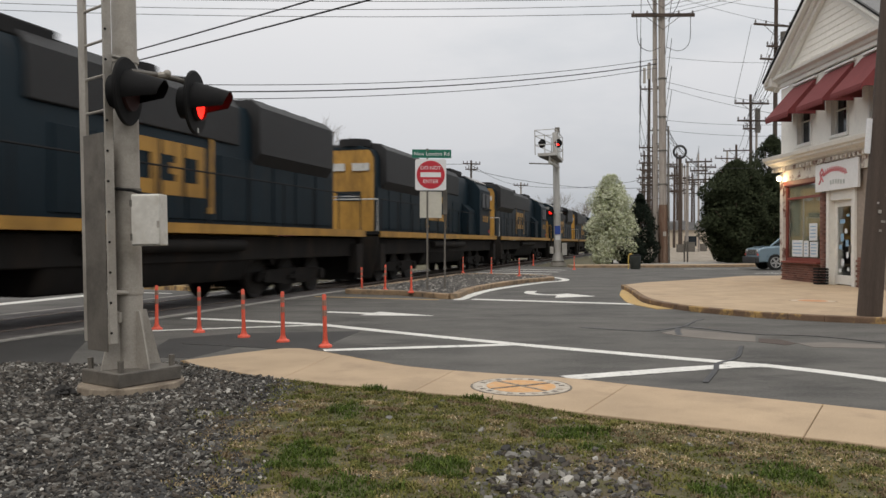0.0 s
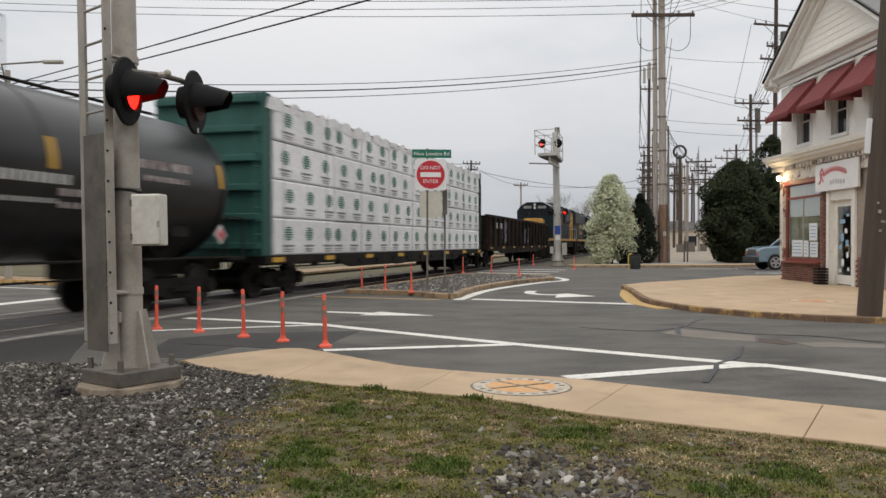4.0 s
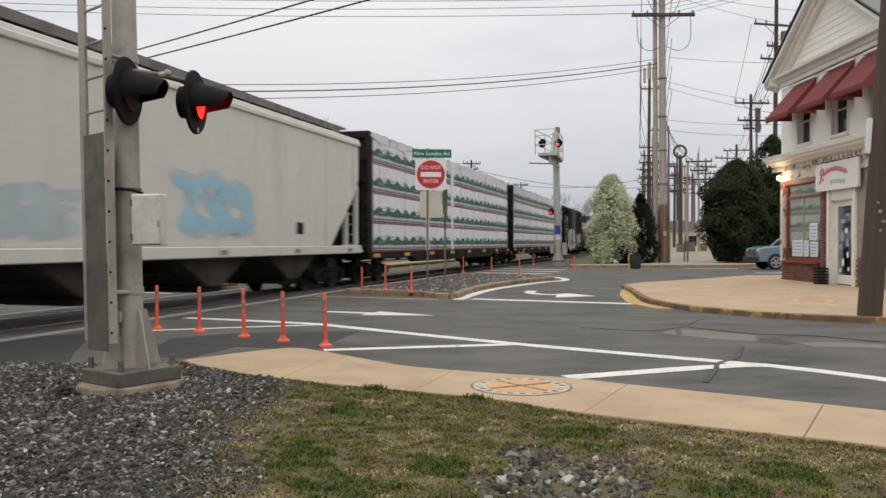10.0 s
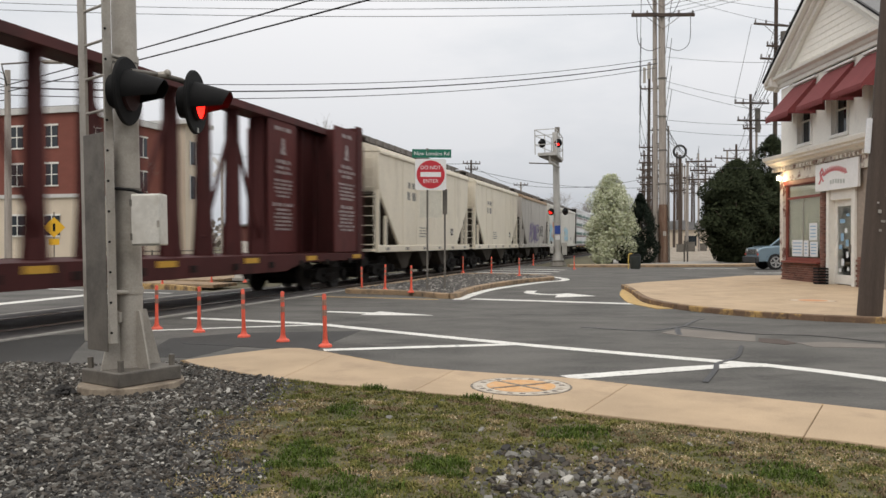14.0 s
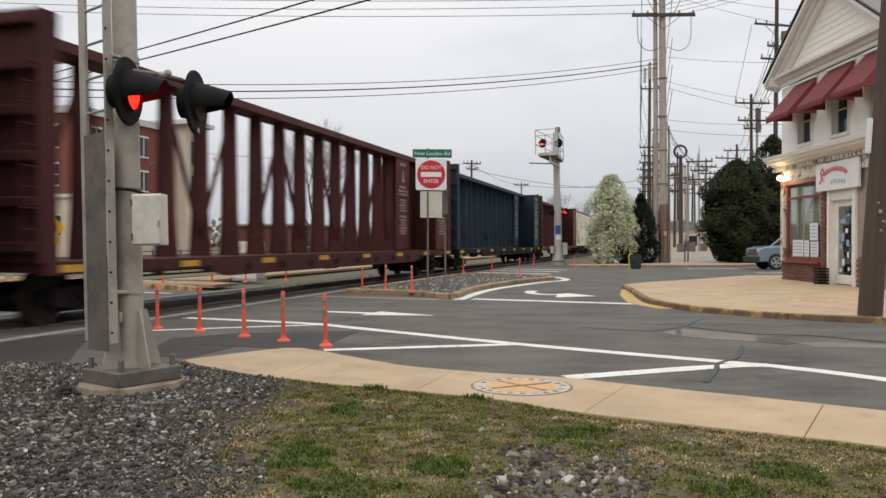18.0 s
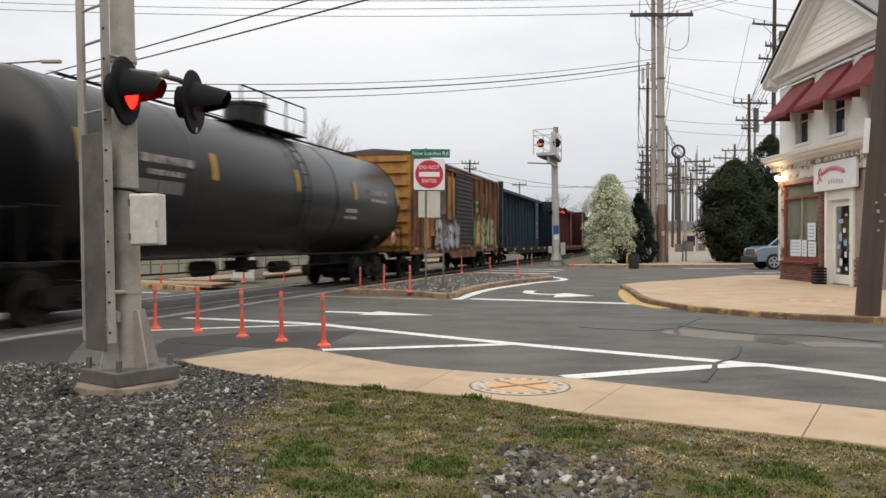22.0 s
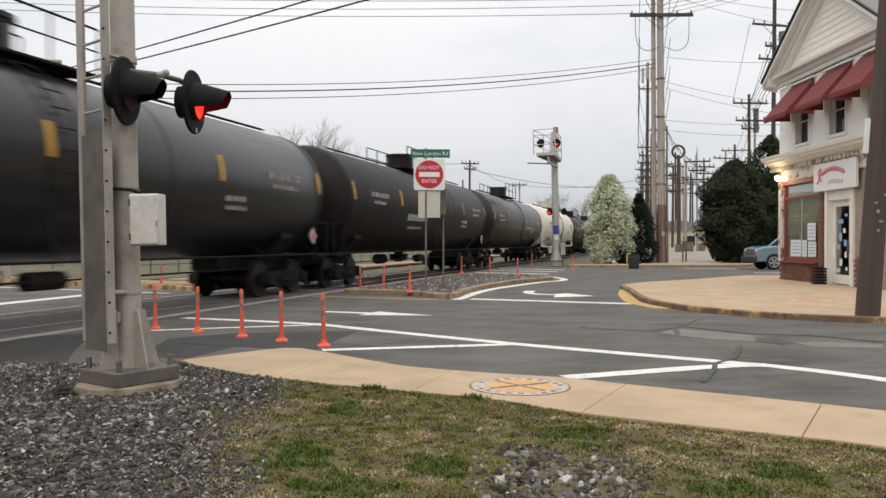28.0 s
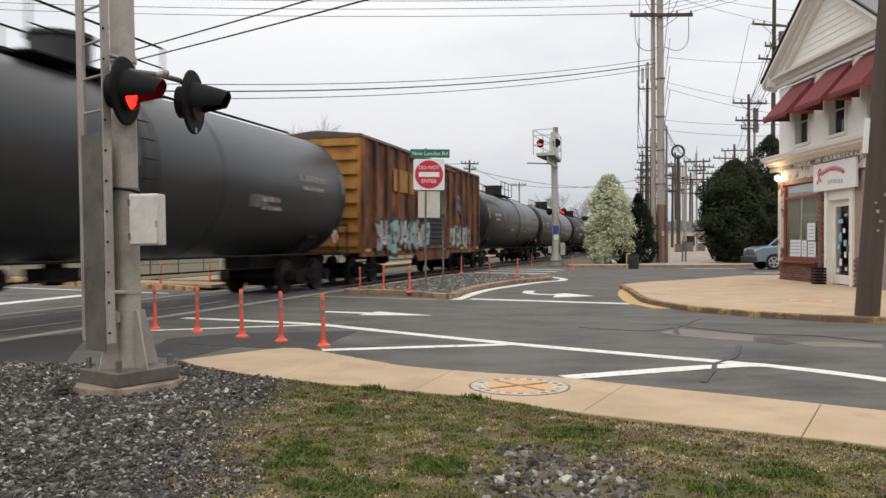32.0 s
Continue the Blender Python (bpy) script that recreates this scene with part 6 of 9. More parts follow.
def build_train():
    """Each wagon with the times at which its front and its rear pass the gate."""
    plan = [
        (-5.5, -4.1, lambda L: locomotive(L), 0), (-4.1, -2.7, lambda L: locomotive(L), 180), (-2.7, -1.3, lambda L: locomotive(L), 0), (-1.3, 0.02, lambda L: locomotive(L), 0),
        (0.02, 1.43, lambda L: locomotive(L, yellow_rear=False), 180),
        (1.46, 2.94, gondola, 0),
        (2.94, 4.53, lambda L: centerbeam(L, cb_green, "seals", "centerbeam flat wagon stacked with white-wrapped lumber printed with green seals"), 0),
        (4.53, 5.655, lambda L: tank_car(L, tank_black, "small black tank car with white stencils", r=1.5, stripes=4, marks=((2.0, 2.3, 1.6, 0.16, mark_white), (2.0, 2.0, 1.2, 0.08, mark_white))), 0),
        (5.655, 6.77, lambda L: boxcar(L, box_black, box_black, box_black, "black ribbed boxcar with yellow lettering bars and white graffiti", spray_black), 0),
        (6.77, 8.45, lambda L: centerbeam(L, under_mat, "hills", "centerbeam flat wagon stacked with white lumber packs printed green and maroon"), 0),
        (8.45, 10.08, lambda L: centerbeam(L, under_mat, "hills", "centerbeam flat wagon stacked with white lumber packs printed green and maroon", strips=(-5.35, -1.5)), 0),
        (10.045, 11.41, lambda L: hopper(L, hop_white, "long off-white covered hopper with pale blue graffiti", 4, spray_hopper_blue), 0),
        (11.41, 12.25, lambda L: hopper(L, hop_grey, "short grey covered hopper with violet graffiti", 2, spray_hopper_violet, rim=mat("tan_roof_rim", (0.38, 0.27, 0.17), 0.7, dirt=RUST, dirt_at=0.62)), 0),
        (12.25, 13.12, lambda L: hopper(L, hop_cream, "short cream covered hopper with grey stencil bars", 2, spray_hopper_cream), 0),
        (13.12, 14.03, lambda L: hopper(L, hop_cream, "cream covered hopper with grey stencil bars", 3, spray_hopper_cream), 0),
        (14.03, 15.67, lambda L: centerbeam(L, cb_brown, None, "empty oxide-brown centerbeam flat wagon with open truss"), 0),
        (15.67, 17.34, lambda L: centerbeam(L, cb_blue, None, "empty blue centerbeam flat wagon with open truss"), 0),
        (17.34, 18.99, lambda L: centerbeam(L, cb_brown, None, "empty oxide-brown centerbeam flat wagon with open truss"), 0),
        (18.99, 20.63, lambda L: centerbeam(L, cb_blue, None, "empty blue centerbeam flat wagon with open truss"), 0),
        (20.63, 21.785, lambda L: boxcar(L, box_rust, box_ochre, box_black, "rusty orange ribbed boxcar covered in green and grey graffiti", spray_rust), 0),
        (21.785, 22.985, lambda L: tank_car(L, tank_black, "black tank car with yellow reflector stripes", marks=((-6.0, 2.3, 1.5, 0.24, mark_grey),)), 0),
        (22.985, 24.17, lambda L: tank_car(L, tank_brown, "brown-black tank car with yellow reflector stripes and grey stencils", marks=((2.4, 2.2, 1.4, 0.3, mark_grey), (-3.0, 2.0, 1.6, 0.14, mark_white))), 0),
        (24.17, 25.57, lambda L: tank_car(L, tank_cream, "cream-white tank car with grey stencil bars and pale handrails", r=1.72, stripes=5, stripe=tank_cream, hand=hop_cream, bar=0.045, stains=((-1.6, 1.75, 5.4, 1.0), (-6.5, 1.5, 2.4, 0.5)), marks=((8.2, 2.9, 0.9, 0.06, mark_grey), (9.0, 2.35, 0.85, 0.42, mark_grey))), 0),
        (25.57, 26.87, lambda L: tank_car(L, tank_black, "glossy black tank car with yellow reflector stripes", r=1.66, marks=((3.0, 2.3, 2.0, 0.14, mark_white),)), 0),
        (26.87, 28.22, lambda L: tank_car(L, tank_brown, "black tank car with white stencil bars and yellow reflector stripes", r=1.66, marks=((-2.6, 2.2, 2.4, 0.24, mark_white), (-2.6, 1.9, 1.6, 0.1, mark_white))), 0),
        (28.22, 29.67, lambda L: tank_car(L, tank_black, "black tank car with white stencil bars and yellow reflector stripes", r=1.66, marks=((-2.8, 2.4, 3.0, 0.2, mark_white), (2.0, 1.9, 1.6, 0.12, mark_grey))), 0),
        (29.67, 30.95, lambda L: tank_car(L, tank_black, "black tank car with a pale scrawl and yellow reflector stripes", r=1.66, marks=((-1.5, 2.1, 0.8, 0.16, mark_white), (-1.4, 1.92, 0.55, 0.1, mark_grey), (2.9, 2.1, 0.9, 0.1, mark_white))), 0),
        (30.95, 32.12, lambda L: boxcar(L, box_rust, box_ochre, box_black, "rusty orange boxcar with black door and white graffiti", spray_rust_two), 0),
        (32.12, 33.52, lambda L: tank_car(L, tank_grey, "plain dark grey tank car with faded stencils", r=1.72, stripes=3, stripe=mark_grey, marks=((4.5, 2.2, 0.6, 0.3, mark_grey),)), 0),
    ]
    for front, rear, build, turn in plan:
        L = SPEED * (rear - front) - 0.12
        ob = build(L)
        TRAIN.append((ob, GATE - SPEED * (front + rear) / 2, turn))
        ob.matrix_basis = along(TRAIN[-1][1], RAIL_N, RAIL_Z, turn)


# ---- unseen plain walls, added behind and beside the lens to darken reflections ----
def closing_walls():
    plain = mat("dull_unseen_wall", (0.16, 0.13, 0.11), 0.9, var=0.2, scale=0.5, fine=8, bump=0.2)
    setting("wall_behind", Geo().box(14, -18, 3.6, 62, 0.3, 7.2), plain, "dull plain house wall behind the verge", "wall")
    setting("wall_side", Geo().box(32, -1, 3.6, 0.3, 33, 7.2), plain, "dull plain house wall across the side street", "wall")


# ---- near verge ----
def inside(poly, x, y):
    hit, j = False, len(poly) - 1
    for i in range(len(poly)):
        a, b = poly[i], poly[j]
        if (a[1] > y) != (b[1] > y) and x < (b[0] - a[0]) * (y - a[1]) / (b[1] - a[1]) + a[0]:
            hit = not hit
        j = i
    return hit


VERGE_RIM = [(-40, 4.5), (-12, 7.6), (-5.2, 8.75), (-2.95, 8.9)]


def verge_height(x, y):
    return 0.075 + 0.03 * noise.noise((x * 0.8, y * 0.8, 0.3)) + 0.015 * noise.noise((x * 3, y * 3, 1.3))


def stoniness(x, y):
    """How much of the verge is stones rather than grass."""
    edge_x = -1.05 - 0.18 * (y - 4.0) if y < 6.5 else -1.5 + 0.35 * (y - 6.5)
    a = min(max((edge_x - x) / 0.7 + 0.35 + 0.5 * noise.noise((x * 2.2, y * 2.2, 5)), 0), 1)
    d = ((x - 0.68) / 0.62) ** 2 + ((y - 4.4) / 0.85) ** 2
    b = min(max(1.15 - d + 0.7 * noise.noise((x * 3, y * 3, 8)), 0), 0.9)
    return max(a, b)


def flake(g, x, y, z, r, rng):
    """A flat, angular chip of stone lying askew."""
    a, thin = rng.uniform(0, 6.28), rng.uniform(0.45, 0.8)
    tx, ty = rng.uniform(-0.5, 0.5), rng.uniform(-0.5, 0.5)
    h = r * rng.uniform(0.35, 0.7)
    ca, sa = math.cos(a), math.sin(a)
    k = len(g.v)
    for up, shrink in ((-0.5, 1.0), (0.5, 0.72)):
        for q in range(5):
            t = 1.2566 * q + rng.uniform(-0.35, 0.35)
            u, w = r * shrink * math.cos(t) * rng.uniform(0.75, 1.2), r * shrink * thin * math.sin(t)
            g.v.append((x + u * ca - w * sa, y + u * sa + w * ca, z + h * up + u * tx + w * ty))
    g.f += [(k + 5, k + 6, k + 7, k + 8, k + 9)] + [(k + q, k + (q + 1) % 5, k + 5 + (q + 1) % 5, k + 5 + q) for q in range(5)]


def blade(g, x, y, z, h, a, lean, w):
    """One narrow bent blade of grass."""
    cx, sx = math.cos(a), math.sin(a)
    px, py = -sx * w, cx * w
    q = len(g.v)
    g.v += [(x - px, y - py, z), (x + px, y + py, z), (x + cx * h * lean * 0.45 + px * 0.8, y + sx * h * lean * 0.45 + py * 0.8, z + h * 0.6),
            (x + cx * h * lean * 0.45 - px * 0.8, y + sx * h * lean * 0.45 - py * 0.8, z + h * 0.6), (x + cx * h * lean, y + sx * h * lean, z + h * (0.95 - 0.4 * lean))]
    g.f += [(q, q + 1, q + 2, q + 3), (q + 3, q + 2, q + 4)]


# rich green patches and dead straw patches: x, y, half-widths
LUSH = [(-0.76, 6.35, 0.15, 0.32), (-0.92, 5.05, 0.3, 0.36), (0.88, 5.55, 0.24, 0.25), (1.98, 4.62, 0.22, 0.24), (1.55, 4.3, 0.2, 0.22), (-0.05, 4.75, 0.22, 0.3), (0.95, 5.2, 0.14, 0.15),
        (-0.5, 4.35, 0.3, 0.25)]
STRAW = [(1.65, 5.55, 0.65, 0.3), (2.3, 4.95, 0.5, 0.35), (2.7, 4.4, 0.5, 0.4), (-1.5, 5.7, 0.35, 0.6), (-1.25, 4.4, 0.3, 0.4), (1.3, 4.9, 0.25, 0.25), (-1.1, 6.6, 0.3, 0.25)]


def patchiness(spots, x, y):
    return max(1 - math.hypot((x - a) / c, (y - b) / d) for a, b, c, d in spots) + 0.55 * noise.noise((x * 4, y * 4, 2.5))


def near_verge():
    near = [(p.x, p.y) for p in smooth_path(NEAR_NEAR[::-1], 4)]
    rim = VERGE_RIM + near + [(20, -9), (20, -30), (-40, -30)]
    g = Geo()
    # a lumpy sheet near the lens, level ground behind it
    n = 150
    xs = [-11 + 20 * i / n for i in range(n + 1)]
    ys = [-5.2 + 15 * j / n for j in range(n + 1)]
    v, index = [], {}
    for i, x in enumerate(xs):
        for j, y in enumerate(ys):
            if inside(rim, x, y):
                index[i, j] = len(v)
                v.append((x, y, verge_height(x, y)))
    f = [(index[i, j], index[i + 1, j], index[i + 1, j + 1], index[i, j + 1]) for i in range(n) for j in range(n)
         if all(k in index for k in ((i, j), (i + 1, j), (i + 1, j + 1), (i, j + 1)))]
    stony = [q for q in f if stoniness(*v[q[0]][:2]) > 0.45 and v[q[0]][0] < -0.4]
    earth = [q for q in f if not (stoniness(*v[q[0]][:2]) > 0.45 and v[q[0]][0] < -0.4)]
    g.add(v, earth)
    setting("verge", g, soil, "bare soil verge with patchy spring grass", "ground")
    setting("gravel_bed", Geo().add(v, stony), ballast_base, "dark gravel bed beside the signal mast", "ground")
    setting("verge_base", Geo().prism(rim, -0.1, 0.022), soil, "soil under the verge", "ground")
    rng = random.Random(21)
    g = Geo()
    for _ in range(105000):
        x, y = rng.uniform(-5.6, 3.6), rng.uniform(3.7, 9.0)
        if abs(x) > 0.62 * y + 0.3:
            continue
        k = stoniness(x, y)
        near_patch = x > -0.3 and k > 0.3
        if rng.random() > (0.28 * k + 0.1 * k * k if near_patch else 0.1 * k + 0.8 * k * k) + 0.014 or not inside(rim, x, y):
            continue
        r = rng.uniform(0.008, 0.021) * (2.0 if rng.random() < 0.16 else 1) * (1.35 if near_patch else 1) * (1 + 0.5 * noise.noise((x * 1.5, y * 1.5, 11)))
        flake(g, x, y, verge_height(x, y) + (0.016 * rng.random() if k > 0.6 else 0.002), r, rng)
    tagged(part("ballast_gravel", g, ballast_stone, smooth=False), "loose dark grey crushed stone beside the signal mast", "gravel", kind="stuff")
    g, d, e, moss, brown = Geo(), Geo(), Geo(), Geo(), Geo()
    for _ in range(190000):
        x, y = rng.uniform(-2.6, 3.4), rng.uniform(3.7, 8.2)
        if abs(x) > 0.6 * y + 0.2:
            continue
        k = stoniness(x, y)
        lush, straw = patchiness(LUSH, x, y), patchiness(STRAW, x, y)
        tint = noise.noise((x * 2.3, y * 2.3, 13)) + 1.0 * noise.noise((x * 6, y * 6, 14)) + rng.gauss(0, 0.08)
        clump = 1.2 * noise.noise((x * 7, y * 7, 15)) + 0.5 * noise.noise((x * 19, y * 19, 16))
        cover = 0.62 + 0.5 * noise.noise((x * 1.6, y * 1.6, 3)) + 0.9 * clump + 0.5 * max(lush, 0)
        if rng.random() > (1 - k) * max(0.16, min(cover + 0.2, 1)) or not inside(rim, x, y):
            continue
        z, a = verge_height(x, y), rng.uniform(0, 6.28)
        tall = 1 + 1.1 * max(clump, -0.3)
        if lush + 0.25 * clump > 0.12 and rng.random() < 0.5 + lush:
            blade(e, x, y, z, rng.uniform(0.015, 0.036) * tall, a, rng.uniform(0.2, 0.9), rng.uniform(0.0025, 0.005))
        elif straw > 0.1 and rng.random() < 0.7:
            blade(d if tint > -0.12 else brown, x, y, z, rng.uniform(0.008, 0.022) * tall, a, rng.uniform(0.5, 1.5), rng.uniform(0.0025, 0.006))
        else:
            blade(brown if tint < -0.4 else g if tint < 0.05 else moss if tint < 0.5 else d, x, y, z, rng.uniform(0.01, 0.025) * tall, a, rng.uniform(0.3, 1.2), rng.uniform(0.003, 0.006))
    # dead leaves, twigs and thatch
    for _ in range(6500):
        x, y = rng.uniform(-2.3, 3.4), rng.uniform(3.7, 8.0)
        straw = patchiness(STRAW, x, y)
        if abs(x) > 0.6 * y + 0.2 or rng.random() > 0.3 + straw or rng.random() < stoniness(x, y) - 0.25 or not inside(rim, x, y):
            continue
        a, r, z = rng.uniform(0, 6.28), rng.uniform(0.005, 0.016), verge_height(x, y) + rng.uniform(0.006, 0.022)
        c, s = r * math.cos(a), r * math.sin(a)
        q = len(d.v)
        d.v += [(x - c, y - s, z), (x + 0.4 * s, y - 0.4 * c, z + 0.005), (x + c, y + s, z), (x - 0.4 * s, y + 0.4 * c, z + 0.003)]
        d.f += [(q, q + 1, q + 2, q + 3)]
    # low weeds along the pavement's edge
    for p in [edge(NEAR_NEAR)(k / 260) for k in range(40, 230)]:
        n = noise.noise((p.x * 2.4, p.y * 2.4, 7))
        clump = n > 0.3
        for _ in range(46 if clump else 12):
            x, y = p.x + rng.gauss(-0.03, 0.04), p.y + rng.gauss(-0.05, 0.03)
            if not inside(rim, x, y):
                continue
            blade(e if clump else g, x, y, verge_height(x, y), rng.uniform(0.025, 0.085 if clump else 0.04), rng.uniform(0, 6.28), rng.uniform(0.3, 1.0), 0.0035)
    tagged(part("grass", g, grass_mat, smooth=False), "short patchy yellow-green spring grass", "grass", kind="stuff")
    tagged(part("lush_grass", e, lush_mat, smooth=False), "dark green clumps of fresh grass", "grass", kind="stuff")
    tagged(part("moss_grass", moss, moss_mat, smooth=False), "short yellow-green mossy grass", "grass", kind="stuff")
    tagged(part("dead_thatch", brown, brown_mat, smooth=False), "brown dead thatch between the grass", "grass", kind="stuff")
    tagged(part("dry_grass", d, straw_mat, smooth=False), "dry straw-coloured grass between the green", "grass", kind="stuff")
    for x, y, r in ((-4.0, 6.75, 0.13), (-3.35, 7.1, 0.1)):
        clod = Geo()
        for _ in range(24):
            a, q = rng.uniform(0, 6.28), rng.uniform(0, r)
            pebble(clod, x + q * math.cos(a), y + q * math.sin(a), 0.07 + 0.05 * (1 - q / r), rng.uniform(0.03, 0.06), rng)
        tagged(part("dirt_clod", clod, mat("wet_dirt", (0.03, 0.028, 0.026), 0.9, var=0.3), smooth=False), "small heap of dark wet dirt on gravel", "dirt")


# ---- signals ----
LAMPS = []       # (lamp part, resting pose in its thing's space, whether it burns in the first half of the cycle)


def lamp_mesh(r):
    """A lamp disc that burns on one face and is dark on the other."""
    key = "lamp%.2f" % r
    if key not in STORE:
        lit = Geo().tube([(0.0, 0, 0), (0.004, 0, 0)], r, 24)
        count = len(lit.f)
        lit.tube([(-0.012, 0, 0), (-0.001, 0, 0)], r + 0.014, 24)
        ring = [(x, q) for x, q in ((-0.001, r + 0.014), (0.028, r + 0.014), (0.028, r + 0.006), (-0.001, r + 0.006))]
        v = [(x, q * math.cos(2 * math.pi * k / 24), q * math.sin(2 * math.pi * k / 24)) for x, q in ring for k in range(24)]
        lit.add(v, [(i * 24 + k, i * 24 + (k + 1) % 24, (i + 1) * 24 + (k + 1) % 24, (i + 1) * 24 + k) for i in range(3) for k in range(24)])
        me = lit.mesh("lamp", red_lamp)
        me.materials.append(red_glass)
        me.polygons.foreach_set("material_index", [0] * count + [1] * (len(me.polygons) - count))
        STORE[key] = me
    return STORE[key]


def flasher(parent, m, first, r=0.305):
    """A crossing light: black target, deep hood, lamp; it looks along its own x."""
    g = Geo().tube([(-0.015, 0, 0), (0.0, 0, 0), (0.012, 0, 0)], [r, r, r - 0.01], 36)
    head = part("flasher_target", g, black_paint, parent, "black round signal target", m=m)
    hood = Geo()
    seg, v, f = 22, [], []
    for k in range(seg + 1):
        t = radians(-24) + radians(228) * k / seg
        c, s = math.cos(t), math.sin(t)
        lng = (0.31 + 0.05 * min(max(s, -0.4), 0.6)) * r / 0.305
        for q, e in ((0.2, 0.0), (0.105, lng), (0.096, lng), (0.19, 0.0)):
            q *= r / 0.305
            v.append((e, q * c, q * s))
    for k in range(seg):
        a = 4 * k
        f += [(a, a + 1, a + 5, a + 4), (a + 1, a + 2, a + 6, a + 5), (a + 2, a + 3, a + 7, a + 6)]
    part("hood", hood.add(v, f), black_paint, head)
    part("housing", Geo().tube([(-0.16, 0, 0), (-0.14, 0, 0), (-0.015, 0, 0)], [0.1 * r / 0.3, 0.15 * r / 0.3, 0.16 * r / 0.3], 18), black_paint, head)
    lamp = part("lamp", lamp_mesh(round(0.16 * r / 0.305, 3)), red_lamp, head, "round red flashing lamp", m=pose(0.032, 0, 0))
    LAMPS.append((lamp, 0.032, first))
    return head


def signal_mast():
    """The near crossing-signal mast with its ladder and two flashers."""
    x, y = -2.87, 7.45
    root = thing("crossing_signal_mast", "galvanised crossing signal mast with ladder, cabinet and two black flashers", "railway signal", m=pose(x, y, 0.1, 0, -1.1, 0))
    part("foundation", Geo().tube([(0, 0, -0.15), (0, 0, 0.03)], [0.48, 0.46], 28), footing_stone, root, "round stained concrete footing", bevel=0.01)
    turn = Matrix.Rotation(radians(52), 4, "Z")
    part("base_plate", Geo().box(0, 0, 0.095, 0.63, 0.63, 0.13, turn), galv_dark, root, bevel=0.012)
    part("mast", Geo().tube([(0, 0, 0.1), (0, 0, 7.5)], [0.112, 0.104], 28), galv, root)
    for k in range(4):
        a = radians(52 + 90 * k)
        g = Geo().prism([(0.105, 0.16), (0.3, 0.16), (0.16, 0.68), (0.105, 0.68)], -0.008, 0.008, turn @ Matrix.Rotation(radians(90 * k), 4, "Z"), axis="y")
        part("gusset", g, galv, root)
        b = turn @ Matrix.Rotation(radians(45 + 90 * k), 4, "Z") @ Vector((0.36, 0, 0))
        part("anchor_bolt", Geo().tube([(b.x, b.y, 0.16), (b.x, b.y, 0.26)], 0.028, 8), galv_dark, root)
    p, q = Vector((-0.395, 0.02, 0)), Vector((-0.06, -0.25, 0))
    for c in (p, q):
        d = (q - p).normalized()
        g = Geo().box(0, 0, 3.95, 0.115 if c is p else 0.075, 0.03, 7.1, Matrix.Translation(c) @ Matrix.Rotation(math.atan2(d.y, d.x) + math.pi / 2 * (c is q), 4, "Z"))
        part("ladder_rail", g, galv, root, bevel=0.004)
    for k in range(21):
        z = 0.62 + 0.312 * k
        part("rung", Geo().tube([(p.x, p.y, z), (q.x, q.y, z)], 0.0125, 8), galv, root)
    for k in range(24):
        z = 0.5 + 0.27 * k
        part("rivet", Geo().tube([(q.x, q.y - 0.028, z), (q.x, q.y - 0.036, z)], 0.011, 8), black_paint, root)
    mid, d = (p + q) / 2, (q - p)
    g = Geo().box(0, 0, 1.31, 0.36, 0.006, 1.96, Matrix.Translation(mid + Vector((-0.02, -0.02, 0))) @ Matrix.Rotation(math.atan2(d.y, d.x), 4, "Z"))
    part("climb_guard", g, galv_dark, root, "flat aluminium climb guard over the ladder", bevel=0.003)
    for z in (0.86, 2.98, 4.4, 5.8):
        part("bracket", Geo().tube([(q.x, q.y, z), (0.02, -0.11, z - 0.01)], 0.02, 8).tube([(0, 0, z - 0.03), (0, 0, z + 0.03)], 0.122, 24), galv, root)
    part("clamp", Geo().box(-0.06, -0.17, 0.63, 0.08, 0.06, 0.09), galv, root)
    cab = part("junction_box", Geo().box(0.27, -0.2, 1.5, 0.26, 0.2, 0.46, Matrix.Translation((0.0, 0.0, 0.0))), box_white, root, "pale enamelled steel junction box", bevel=0.012)
    part("box_door", Geo().box(0.27, -0.305, 1.5, 0.245, 0.012, 0.43), box_white, cab, bevel=0.004)
    part("latch", Geo().box(0.385, -0.315, 1.46, 0.02, 0.014, 0.06), galv, cab)
    part("hinge", Geo().tube([(0.145, -0.312, 1.62), (0.145, -0.312, 1.68)], 0.01, 8), galv_dark, cab)
    part("hinge", Geo().tube([(0.145, -0.312, 1.32), (0.145, -0.312, 1.38)], 0.01, 8), galv_dark, cab)
    part("conduit", Geo().tube([(-0.14, -0.1, 1.78), (-0.02, -0.19, 1.79), (0.12, -0.18, 1.77), (0.2, -0.16, 1.74)], 0.014, 8), black_paint, root)
    part("band", Geo().tube([(0, 0, 1.78), (0, 0, 1.8)], 0.122, 24), galv_dark, root)
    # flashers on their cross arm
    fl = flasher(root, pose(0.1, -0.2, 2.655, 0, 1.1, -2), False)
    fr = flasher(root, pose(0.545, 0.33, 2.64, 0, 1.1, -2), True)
    part("tag", Geo().box(0.016, 0.02, -0.265, 0.006, 0.035, 0.045), mark_white, fr, "small white tag")
    part("flasher_arm", Geo().tube([(0.14, -0.22, 2.83), (0.31, 0.05, 2.85), (0.43, 0.26, 2.84), (0.51, 0.34, 2.8)], 0.025, 10), galv_dark, root)
    part("arm_joint", Geo().ball((0.38, 0.03, 2.86), 0.036).tube([(0.05, 0.02, 2.83), (0.38, 0.03, 2.85)], 0.03, 8), galv, root)


